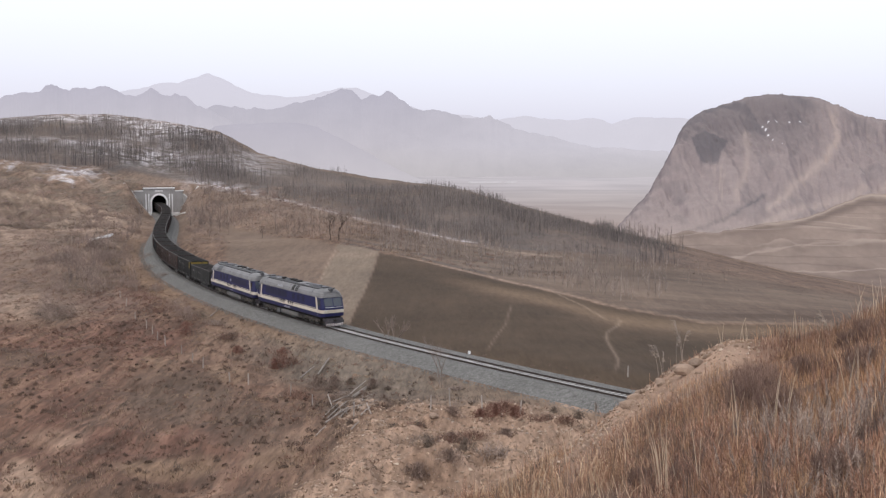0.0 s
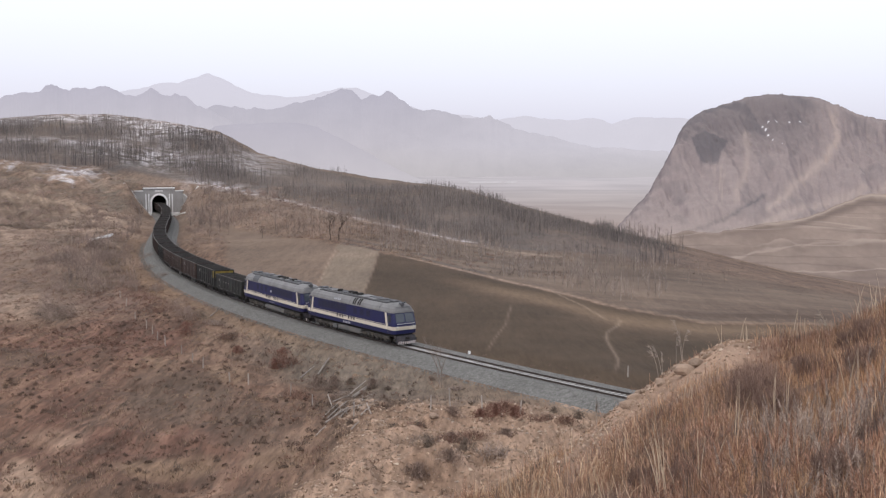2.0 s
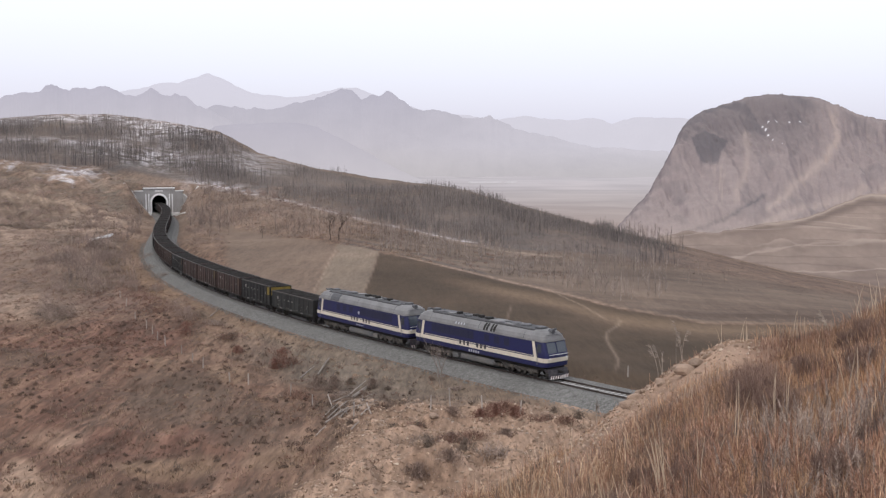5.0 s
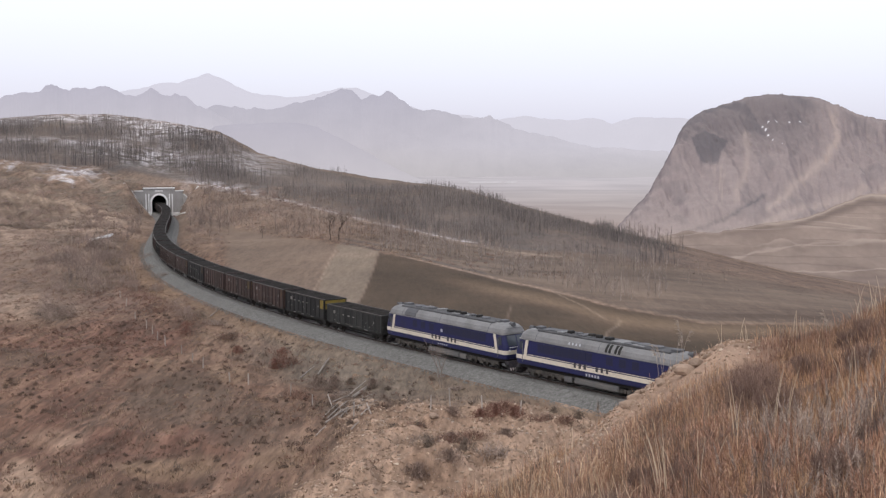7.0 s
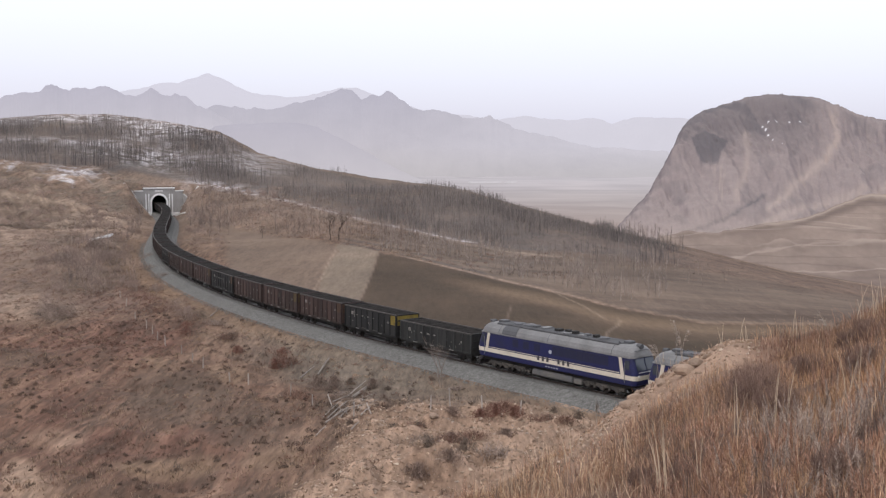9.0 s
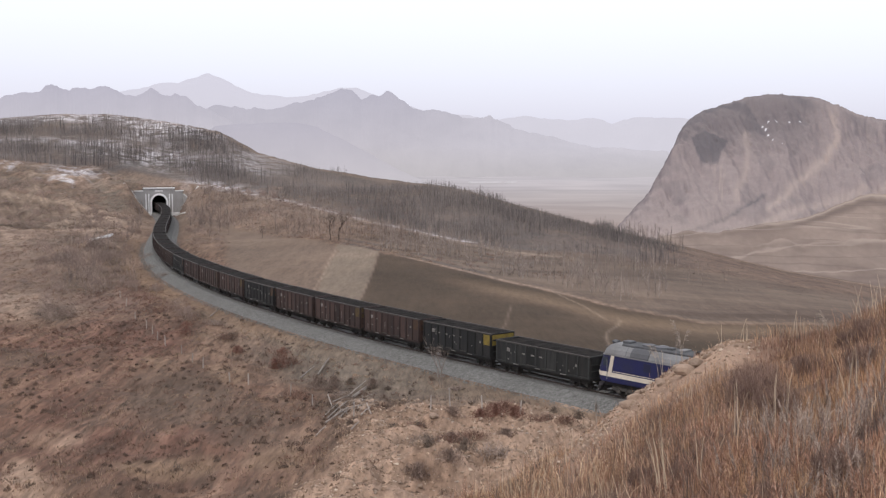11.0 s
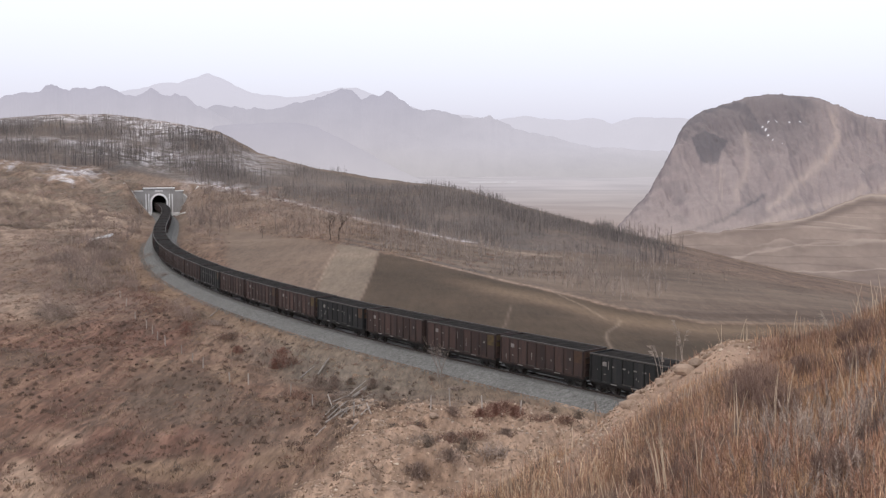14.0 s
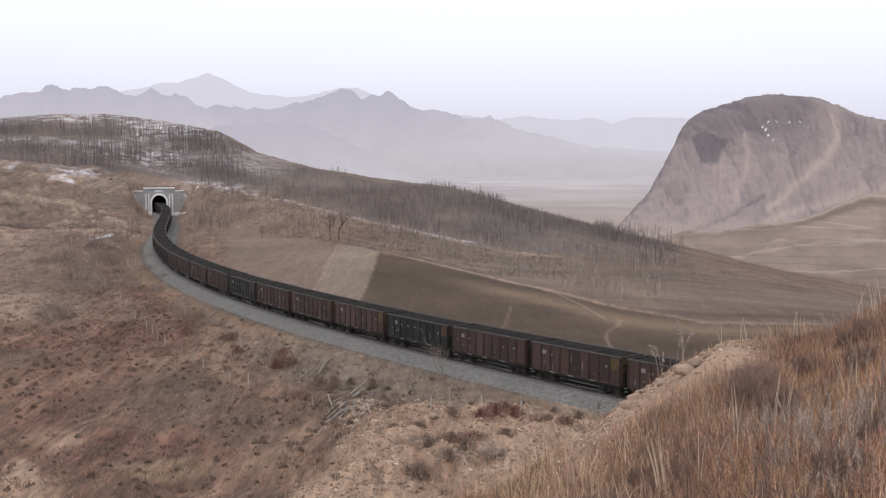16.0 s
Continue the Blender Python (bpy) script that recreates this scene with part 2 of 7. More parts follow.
def line_coords(x, y):
    """For arrays of places: s along the line and lat to the right of it."""
    x, y = np.asarray(x, float), np.asarray(y, float)
    s_out, lat_out = np.full(x.shape, 0.0), np.full(x.shape, 999.0)
    near = np.flatnonzero((x > -230) & (x < 260) & (y > -60) & (y < 640))
    ks = np.arange(S_LO, S_HI + 1, 3.0)
    pts = np.array([on_line(k) for k in ks])
    for chunk in np.array_split(near, max(1, len(near) // 20000)):
        dx, dy = x[chunk, None] - pts[None, :, 0], y[chunk, None] - pts[None, :, 1]
        i = (dx * dx + dy * dy).argmin(1)
        r = np.arange(len(chunk))
        th = pts[i, 2]
        s_out[chunk] = ks[i] + dx[r, i] * np.sin(th) - dy[r, i] * np.cos(th)
        lat_out[chunk] = -dx[r, i] * np.cos(th) - dy[r, i] * np.sin(th)
    return s_out, lat_out


# ---- the land: lines across the country as (bearing x/y, distance, height) ----
BROW = [(-0.255, 8, 17.8), (-0.097, 9, 17.86), (-0.013, 10, 17.80), (0.05, 11, 17.68), (0.114, 13, 17.58), (0.174, 15, 17.75), (0.219, 15, 18.28), (0.266, 14.5, 18.71), (0.324, 13, 18.95), (0.366, 12, 19.2), (0.413, 11, 19.62), (0.587, 10, 20.12)]
FOOT = [(-0.413, 62, 0.6), (-0.255, 62, 0.6), (-0.149, 58, 2.2), (-0.097, 55, 3.2), (0.008, 55, 2.9), (0.114, 58, 2.2), (0.272, 62, 1.9)]
BANK = [(-0.413, 80, 0.1), (-0.255, 81, 0.0), (-0.149, 79, 0.3), (-0.071, 76, 1.3), (-0.018, 79, 1.0), (0.061, 82, 0.7), (0.114, 80, 0.9), (0.272, 76, 1.8)]
VERGE = [(-0.413, 130, -0.1), (-0.307, 130, -0.1), (-0.255, 125, -0.1), (-0.176, 114, -0.7), (-0.097, 107, -1.6), (-0.044, 103, -1.3), (0.008, 99, -1.1), (0.087, 93, -0.4), (0.14, 89, 0.1), (0.272, 84, 0.4)]
BEYOND = [(-0.413, 240, 0.1), (-0.307, 255, 0.3), (-0.255, 225, -0.2), (-0.202, 232, 0.3), (-0.149, 203, 0.1), (-0.071, 181, 0.0), (0.008, 162, -0.1), (0.061, 150, 0.0), (0.166, 128, -0.7), (0.272, 126, -0.8)]
FIELDTOP = [(-0.413, 325, 1.4), (-0.307, 375, 1.8), (-0.263, 395, -0.1), (-0.234, 390, 1.4), (-0.202, 330, -0.3), (-0.149, 280, 0.6), (-0.06, 225, 1.6), (0.008, 204, 0.2), (0.061, 188, -0.5), (0.114, 175, -1.1), (0.166, 160, -1.4), (0.245, 150, -2.1), (0.413, 148, -2.2)]
WOODFOOT = [(-0.413, 440, 20.3), (-0.36, 440, 18.7), (-0.307, 440, 16.4), (-0.263, 446, 13.1), (-0.202, 430, 8.9), (-0.149, 400, 6.4), (-0.097, 370, 2.4), (-0.044, 340, 0.0), (0.008, 310, -1.6), (0.061, 282, -2.4), (0.114, 262, -1.8), (0.166, 250, -2.0), (0.245, 238, -3.5), (0.324, 228, -5.5), (0.413, 225, -8.1)]
CREST = [(-0.413, 580, 43.0), (-0.36, 590, 45.6), (-0.307, 590, 45.6), (-0.255, 570, 40.9), (-0.207, 550, 35.3), (-0.171, 540, 24.4), (-0.118, 510, 16.5), (-0.065, 480, 12.7), (-0.023, 460, 11.4), (0.024, 440, 8.8), (0.061, 420, 4.3), (0.114, 400, -0.6), (0.166, 385, -4.9), (0.235, 370, -9.7), (0.272, 355, -11.7), (0.324, 340, -14.4), (0.413, 320, -17.1)]


def across(lines, t):
    t0, d0, z0 = (np.array(v, float) for v in zip(*lines))
    return np.interp(t, t0, d0), np.interp(t, t0, z0)


LAND = (BROW, FOOT, BANK, VERGE, BEYOND, FIELDTOP, WOODFOOT, CREST)


def land_parts(x, y):
    """Bearing t and distance d of places in front of and round the camera's hill."""
    r = np.hypot(x, y)
    phi = np.clip(np.arctan2(x, y), -radians(55), radians(55))
    return np.tan(phi), r * np.cos(phi), np.abs(np.arctan2(x, y))


def heap_mask(t, d):
    """Where the bare spoil heap lies."""
    rim = np.interp(d, [50, 57, 70, 83, 95], [-0.165, -0.147, -0.102, -0.070, -0.020])
    rim = rim + 0.012 * vnoise(t * 55, d / 5, 19, 4)
    return step(t, rim - 0.016, rim + 0.022) * step(d, 42, 50) * (1 - step(d, 90, 101)) * (1 - step(t, 0.15, 0.2))


# patches of the near slope: (bearing, distance, half width, half depth as a share of the distance, amount)
RUSSET_AT = [(-0.3, 168, 0.045, 0.12, 0.9), (-0.3, 128, 0.06, 0.12, 0.8), (-0.245, 165, 0.03, 0.08, 0.7), (-0.375, 122, 0.04, 0.06, 0.7), (-0.34, 100, 0.06, 0.1, 0.4), (-0.17, 122, 0.015, 0.06, 0.6), (-0.31, 79, 0.04, 0.05, 0.6)]
DIRT_AT = [(-0.4, 158, 0.035, 0.12, 0.9), (-0.36, 152, 0.03, 0.06, 0.5), (-0.402, 71, 0.017, 0.07, 1.2), (-0.37, 81, 0.03, 0.04, 0.6), (-0.15, 78, 0.03, 0.06, 0.5), (-0.385, 270, 0.03, 0.05, 0.5), (-0.4, 240, 0.03, 0.04, 0.5)]
GREY_AT = [(-0.25, 95, 0.06, 0.12, 0.8), (-0.19, 86, 0.05, 0.1, 0.7), (-0.365, 150, 0.02, 0.06, 0.9), (-0.33, 190, 0.03, 0.1, 0.8), (-0.4, 112, 0.03, 0.05, 0.6), (-0.29, 230, 0.03, 0.12, 0.7), (-0.40, 352, 0.07, 0.16, 0.8), (-0.103, 92, 0.02, 0.06, 0.8)]
# the road that climbs past the tunnel's hill
ROAD_T, ROAD_D = [-0.354, -0.317, -0.291, -0.264, -0.243], [414, 433, 461, 482, 476]
STRAW_AT = [(-0.26, 73, 0.05, 0.04, 0.7), (-0.2, 108, 0.02, 0.05, 0.6), (-0.16, 72, 0.03, 0.05, 0.6), (-0.27, 112, 0.012, 0.03, 0.5)]
ZONES = {"russet": RUSSET_AT, "dirt": DIRT_AT, "grey": GREY_AT, "straw": STRAW_AT}


def zone(name, t, d):
    """How strongly a place belongs to one kind of patch."""
    wob = 0.75 * vnoise(t * d / 6, d / 14, 35, 5, 0.6)
    out = np.zeros_like(t)
    for a, b, ra, rb, amount in ZONES[name]:
        k = ((t - a) / ra) ** 2 + (np.log(np.maximum(d, 1) / b) / rb) ** 2
        out = np.maximum(out, amount * (1 - step(k + wob, 0.15, 1.7)))
    return out


def land(x, y, detail=True):
    """Height of the ground, with s and lat of the railway."""
    x, y = np.atleast_1d(np.asarray(x, float)), np.atleast_1d(np.asarray(y, float))
    t, d, turn = land_parts(x, y)
    knots = [(np.zeros_like(t), np.full_like(t, 19.6))]
    for ln in LAND:
        knots.append(across(ln, t))
    bd, bz = knots[1]
    knots.insert(2, (bd + 9, bz - 6.0))
    cd, cz = knots[-1]
    knots += [(cd + 60, cz - 9), (cd + 220, np.minimum(cz - 45, -48)), (np.full_like(t, 950.0), np.full_like(t, -62.0)), (np.full_like(t, 1700.0), np.full_like(t, -78.0)), (np.full_like(t, 3000.0), np.full_like(t, -66.0)), (np.full_like(t, 4000.0), np.full_like(t, -50.0)), (np.full_like(t, 4950.0), np.full_like(t, -28.0))]
    z = np.full_like(t, 0.0)
    for (d0, z0), (d1, z1) in zip(knots[:-1], knots[1:]):
        k = np.clip((d - d0) / np.maximum(d1 - d0, 1e-6), 0, 1)
        k = 0.65 * k + 0.35 * k * k * (3 - 2 * k)
        z = np.where((d >= d0), z0 + (z1 - z0) * k, z)
    behind = step(turn, radians(70), radians(120))
    z = z * (1 - behind) + behind * (19.6 - 22 * step(np.hypot(x, y), 4, 160) - 60 * step(np.hypot(x, y), 200, 1500))
    s, lat = line_coords(x, y)
    if detail:
        hump = step(d, 40, 70) * (1 - step(d, 300, 420))
        lefty = 1 - step(t, -0.16, -0.02)
        z = z + hump * lefty * 1.1 * vnoise(x / 26, y / 26, 3, 4)
        heap = heap_mask(t, d)
        z = z + heap * (1.0 * vnoise(x / 6, y / 6, 9, 4) + 0.85 * vnoise(x / 2.4, y / 3.0, 10, 3) + 0.3 * vnoise(x / 0.9, y / 1.3, 13, 2) + 0.25)
        z = z + 0.10 * vnoise(x / 2.2, y / 2.2, 5, 3) * step(d, 8, 40) * (1 - step(d, 200, 300))
        z = z + 0.07 * vnoise(x / 0.7, y / 0.7, 6, 3) * (1 - step(d, 14, 30))
        gul = 1 - np.abs(vnoise(x / 24 + y / 60, y / 40, 16, 4))
        z = z + 5.0 * (gul - 0.75) * step(-t, 0.27, 0.31) * step(d, 250, 330) * (1 - step(d, 430, 450))
        rill = 1 - np.abs(vnoise((x + y) / 9, (x - y) / 34, 17, 3))
        z = z + 0.9 * (rill - 0.75) * step(-t, 0.12, 0.2) * step(d, 58, 70) * (1 - step(d, 130, 180))
        z = z + 2.2 * vnoise(x / 55, y / 55, 12, 5) * step(d, 380, 480) * (1 - step(d, 520, 560))
        z = z + 9.0 * vnoise(x / 260, y / 260, 14, 5) * step(d, 700, 1000) * (1 - step(d, 2200, 3000))
    # the formation is cut and filled to carry the track
    a = np.abs(lat)
    near_mouth = np.exp(-(s / 13) ** 2)
    keep = np.where(lat > 0, step(a, 4.6, 13.0), step(a, 4.0 + 4.5 * near_mouth, 9.0 + 7.0 * near_mouth))
    open_air = s > -0.8
    z = np.where(open_air & (s < S_HI), z * keep + (1 - keep) * -1.0, z)
    # ground banked up against and over the tunnel mouth
    over = np.clip(10.4 - 0.42 * np.maximum(a - 6.5, 0), -5, 11)
    z = np.where((s <= -0.8) & (s > -60), np.maximum(z, np.where(a < 30, over, -99)), z)
    left = np.minimum(10.2 - 0.45 * s, 1.25 * (a - 4.9))
    right = np.minimum(9.4 - 0.55 * s, 1.1 * (a - 9.6))
    flank = np.where(lat > 0, left, right)
    z = np.where((s > 0) & (s < 24) & (a < 34) & (flank > -0.9), np.maximum(z, flank), z)
    return z, s, lat


def build_ground():
    fine = np.arange(-25.5, 25.5, 0.125)
    coarse_r = np.concatenate([np.arange(25.5, 70, 0.9), np.arange(70, 180.5, 2.0)])
    phi = np.radians(np.concatenate([-coarse_r[:0:-1], fine, coarse_r]))
    r = [0.0, 0.06]
    while r[-1] < 4950:
        r.append(r[-1] * (1.25 if r[-1] < 1.5 else 1.022 if r[-1] < 12 else 1.0115 if r[-1] < 700 else 1.02))
    r = np.array(sorted(r + list(np.arange(418, 452, 0.8)) + list(np.arange(56.1, 100, 0.42))))
    P, R = np.meshgrid(phi, r)
    x, y = (R * np.sin(P)).ravel(), (R * np.cos(P)).ravel()
    z, s, lat = land(x, y)
    nr, nc = R.shape
    i = np.arange(nr * nc).reshape(nr, nc)
    quads = np.stack([i[:-1, :-1], i[:-1, 1:], i[1:, 1:], i[1:, :-1]], -1).reshape(-1, 4)
    # the open mouth of the tunnel
    qs, ql, qz = s[quads], np.abs(lat[quads]), z[quads]
    mouth = (ql.max(1) < 7.0) & (qs.max(1) > -1.2) & (qs.min(1) < 1.0) & (qz.max(1) - qz.min(1) > 1.0)
    quads = quads[~mouth]
    v = np.stack([x, y, z], 1)
    ob = mesh_np("ground", v, quads[:, ::-1], GROUND, smooth=True)
    # faces beyond 640 m take the tone with painted haze
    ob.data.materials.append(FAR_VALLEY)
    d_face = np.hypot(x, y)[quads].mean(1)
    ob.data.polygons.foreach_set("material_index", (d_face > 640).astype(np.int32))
    t, d, _ = land_parts(x, y)
    wob = vnoise(x / 9, y / 9, 31, 3)
    px = t + 0.004 * wob
    ft = across(FIELDTOP, t)[0]
    wf, cr = across(WOODFOOT, t)[0], across(CREST, t)[0]
    past = step(-lat, 4.2, 5.6) * (np.abs(lat) < 900)
    edge = np.interp(d, [112, 130, 150, 166, 185, 205, 228], [-0.105, -0.0947, -0.0842, -0.0762, -0.0691, -0.0636, -0.0594])
    edge2 = np.interp(d, [150, 166, 185, 235], [-0.130, -0.125, -0.117, -0.100])
    edge3 = np.interp(d, [150, 200, 300], [-0.190, -0.200, -0.205])
    top = 1 - step(d, ft - 1.5 + 2 * wob, ft + 1.5 + 2 * wob)
    masks = {}
    masks["tilled"] = past * step(t, edge - 0.0012, edge + 0.0012) * top
    masks["stubble"] = past * step(px, edge2 - 0.001, edge2 + 0.001) * (1 - step(t, edge - 0.0012, edge + 0.0012)) * (1 - step(d, ft + 2, ft + 6))
    masks["fallow"] = past * step(px, edge3 - 0.006, edge3 + 0.006) * (1 - step(px, edge2 - 0.001, edge2 + 0.001)) * top
    shoulder = np.interp(t, [-0.06, 0.06, 0.16, 0.25], [0.90, 0.91, 0.92, 0.95]) * ft
    masks["worn"] = np.clip(np.exp(-((d - shoulder) / 8) ** 2) * 0.6 * step(t, -0.03, 0.06) + 0.12 * vnoise(x / 16, y / 5, 33, 3), 0, 1)
    masks["verge"] = np.clip(step(lat, 4.2, 5.4) * (1 - step(lat + 1.5 * wob, 7.0, 10.5)) * step(s, 130, 180) * (1 - 0.9 * np.exp(-((s - 332) / 24) ** 2)) * (0.75 + 0.5 * vnoise(x / 5, y / 12, 36, 3)) + zone("straw", t, d), 0, 0.95) * (np.abs(lat) < 900)
    masks["meadow"] = np.clip(step(-lat, 4.2, 5.6) * step(d, ft, ft + 5) * (1 - step(d, wf - 8, wf + 4)) * step(t, -0.10, -0.04) * (0.85 + 0.25 * vnoise(x / 30, y / 50, 37, 3)), 0, 0.95)
    broken = step(vnoise(x / 14, y / 40, 38, 3), -0.45, 0.0)
    shelf = step(t, -0.10, -0.09) * (d < wf) * broken * (1 - 0.75 * step(t, 0.06, 0.12))
    terrace = sum(k * np.exp(-((d - ft - o - 2 * wob) / w) ** 2) for o, w, k in ((7, 2.6, 1.0), (19, 3.0, 0.9), (42, 3.2, 0.6), (66, 3.0, 0.5))) * shelf
    ledge = sum(np.exp(-((d - ft - o - 2 * wob) / 1.8) ** 2) for o in (13, 25, 49, 73)) * shelf * (1 - step(t, 0.2, 0.3))
    masks["meadow"] = masks["meadow"] * np.clip(1 - terrace, 0, 1)
    masks["wood"] = 0.9 * terrace + step(d, wf - 6 + 4 * wob, wf + 8 + 4 * wob) * (1 - step(d, cr * 0.965, cr * 0.985)) * (0.75 + 0.25 * wob) * (1 - 0.7 * step(t, 0.16, 0.26)) + 0.5 * step(d, cr * 0.985, cr) * (1 - step(d, 600, 620))
    masks["wood"] = masks["wood"] + 0.9 * np.exp(-((d - wf - 1.5 - wob) / 2.6) ** 2) * step(t, -0.04, 0.0) * (1 - step(t, 0.085, 0.11))
    road_d = np.interp(t, ROAD_T, ROAD_D)
    masks["wood"] = masks["wood"] + 0.9 * np.exp(-((d - road_d - 2 * wob) / 3.0) ** 2) * step(t, -0.36, -0.345) * (1 - step(t, -0.262, -0.24))
    snow = np.exp(-((t + 0.25) / 0.075) ** 2) * step(d, 450, 480) * step(vnoise(x / 35, y / 60, 41, 4), -0.15, 0.3)
    snow += step(d, cr * 0.93, cr * 0.955) * (1 - step(d, cr * 0.99, cr)) * (1 - step(t, -0.24, -0.18)) * 0.9
    snow += np.exp(-((t + 0.345) / 0.022) ** 2 - ((d - 428) / 10) ** 2) * 1.2
    snow += np.exp(-((t + 0.205) / 0.03) ** 2 - ((d - wf - 2) / 10) ** 2)
    snow += 0.8 * np.exp(-((d - (wf - 6)) / 5) ** 2) * step(t, -0.22, -0.15) * (1 - step(t, 0.02, 0.07))
    snow += 0.9 * step(vnoise(x / 8, y / 14, 45, 3), 0.22, 0.4) * step(-t, 0.30, 0.34) * step(d, 396, 404) * (1 - step(d, 432, 440))
    up_wood = (d - wf) / np.maximum(cr - wf, 1)
    snow += (1 - step(t, -0.19, -0.15)) * (0.45 * np.exp(-((up_wood - 0.42) / 0.04) ** 2) + 0.3 * step(up_wood, 0.05, 0.2) * step(vnoise(x / 22, y / 40, 43, 3), 0.0, 0.4)) * (up_wood < 1.0)
    masks["snow"] = np.clip(snow, 0, 1)
    path = np.exp(-((d - ft - 2 - 2 * wob) / 1.1) ** 2) * step(t, -0.045, -0.03) * 0.65 * (1 - 0.5 * step(t, 0.10, 0.2))
    path += 0.5 * np.exp(-((t - edge2 - 0.002 * wob) / 0.0011) ** 2) * past * step(d, 152, 160) * (1 - step(d, 235, 250))
    path += 0.55 * np.exp(-((d - wf + 14 - 5 * wob) / 3) ** 2) * step(t, -0.2, -0.16) * (1 - step(t, 0.1, 0.14))
    trod = 0.160 + 0.006 * np.sin(d / 5.5) + 0.002 * wob
    path += 0.35 * np.exp(-((t - trod) / 0.0016) ** 2) * past * step(d, 105, 112) * (1 - step(d, ft - 14, ft - 8))
    trail = np.interp(d, [121, 137, 155], [0.042, 0.059, 0.064])
    path += 0.25 * np.exp(-((t - trail - 0.001 * wob) / 0.0012) ** 2) * past * step(d, 119, 123) * (1 - step(d, 152, 158))
    climb = np.interp(d, [148, 177], [0.153, 0.106])
    path += 0.4 * np.exp(-((t - climb - 0.002 * wob) / 0.0014) ** 2) * past * step(d, 147, 149) * (1 - step(d, 176, 178))
    path += 0.5 * np.exp(-((t + 0.335 + 0.0011 * (d - 290)) / 0.006) ** 2) * step(d, 255, 265) * (1 - step(d, 318, 330))
    path += 0.5 * np.exp(-((d - 322 - 40 * (t + 0.4)) / 3.5) ** 2) * (1 - step(t, -0.31, -0.29))
    path += 0.7 * np.exp(-((d - cr * 0.985 - 2 * wob) / 2.2) ** 2) * step(t, 0.255, 0.29)
    for o, e in ((-0.03, 0.0), (-0.055, 0.25), (-0.08, -0.2)):
        path += 0.15 * np.exp(-((d - cr * (1 + o * 2.6) - 40 * e * (t - 0.2) - 3 * wob) / 1.3) ** 2) * step(t, 0.05, 0.12) * step(vnoise(x / 25, y / 9, 63, 2), -0.1, 0.2)
    path += 0.2 * ledge
    # gully and rill crests take the path's paler tone
    gul = 1 - np.abs(vnoise(x / 24 + y / 60, y / 40, 16, 4))
    path += 0.5 * step(gul, 0.90, 0.98) * step(-t, 0.25, 0.30) * step(d, 230, 300) * (1 - step(d, 425, 445))
    rills = 1 - np.abs(vnoise(x / 7 - y / 22, y / 55, 18, 4))
    eroded = step(-t, 0.265, 0.30) * step(d, 285, 330) * (1 - step(d, 425, 440))
    path += 0.4 * step(rills, 0.90, 0.97) * eroded
    masks["path"] = np.clip(path, 0, 1)
    dirt = heap_mask(t, d) * np.clip(0.95 + 0.5 * vnoise(x / 5, y / 5, 51, 3), 0, 1)
    dirt += np.exp(-((a_lat(lat) - 7.0) / 1.8) ** 2) * (lat > 0) * step(s, 120, 170) * (0.2 + 0.3 * vnoise(x / 4, y / 4, 59, 3))
    bx = across(BROW, t)[0]
    dirt += np.exp(-((d - bx + 0.9) / 2.6) ** 2) * step(t, 0.09, 0.14) * (1 - step(t, 0.27, 0.30)) * 1.2
    dirt += np.exp(-((t + 0.395) / 0.03) ** 2) * (1 - step(d, 66, 72)) * step(d, 30, 50)
    dirt += 0.2 * (1 - step(d, 17, 24)) * (0.6 + 0.6 * vnoise(x / 1.2, y / 1.2, 53, 3))
    dirt += 0.6 * np.exp(-((s - 5) / 10) ** 2 - (a_lat(lat) / 26) ** 2)
    gul = 1 - np.abs(vnoise(x / 24 + y / 60, y / 40, 16, 4))
    dirt += 0.5 * step(gul, 0.80, 0.95) * step(-t, 0.25, 0.30) * step(d, 230, 300) * (1 - step(d, 425, 445))
    dirt += 0.4 * step(vnoise(x / 20, y / 40, 57, 4), 0.15, 0.5) * step(-t, 0.1, 0.2) * step(d, 58, 80) * (1 - step(d, 230, 300))
    dirt += zone("dirt", t, d) + 0.5 * zone("straw", t, d)
    masks["dirt"] = np.clip(dirt * (1 - 0.8 * zone("grey", t, d)), 0, 1)
    # first term greys far ground as haze would, second greys the cutting's bank
    masks["grey"] = np.clip(0.85 * np.maximum(step(d, 190, 400), step(t, -0.02, 0.06) * step(d, 160, 215)) * (1 - heap_mask(t, d)) * (0.8 + 0.4 * wob) + 0.5 * step(a_lat(lat), 9, 16) * (1 - step(a_lat(lat), 40, 60)) * (lat > 0) * step(s, 60, 120) * (1 - step(s, 260, 300)), 0, 0.9)
    # shale beside the ballast; its tone also darkens the far hillside's gully bottoms
    masks["shale"] = np.clip(0.45 * step(lat, 4, 5) * (1 - step(lat, 8, 11)) * step(s, 230, 270) + np.exp(-((s - 334) / 22) ** 2) * step(lat, 4.0, 5) * (1 - step(lat + 2 * wob, 13, 19)) * 0.95 + 0.7 * (1 - step(gul, 0.5, 0.7)) * step(-t, 0.25, 0.30) * step(d, 230, 300) * (1 - step(d, 425, 445)), 0, 1)
    masks["shale"] = np.clip(masks["shale"] + 0.55 * step(rills, 0.62, 0.76) * (1 - step(rills, 0.80, 0.9)) * eroded, 0, 1)
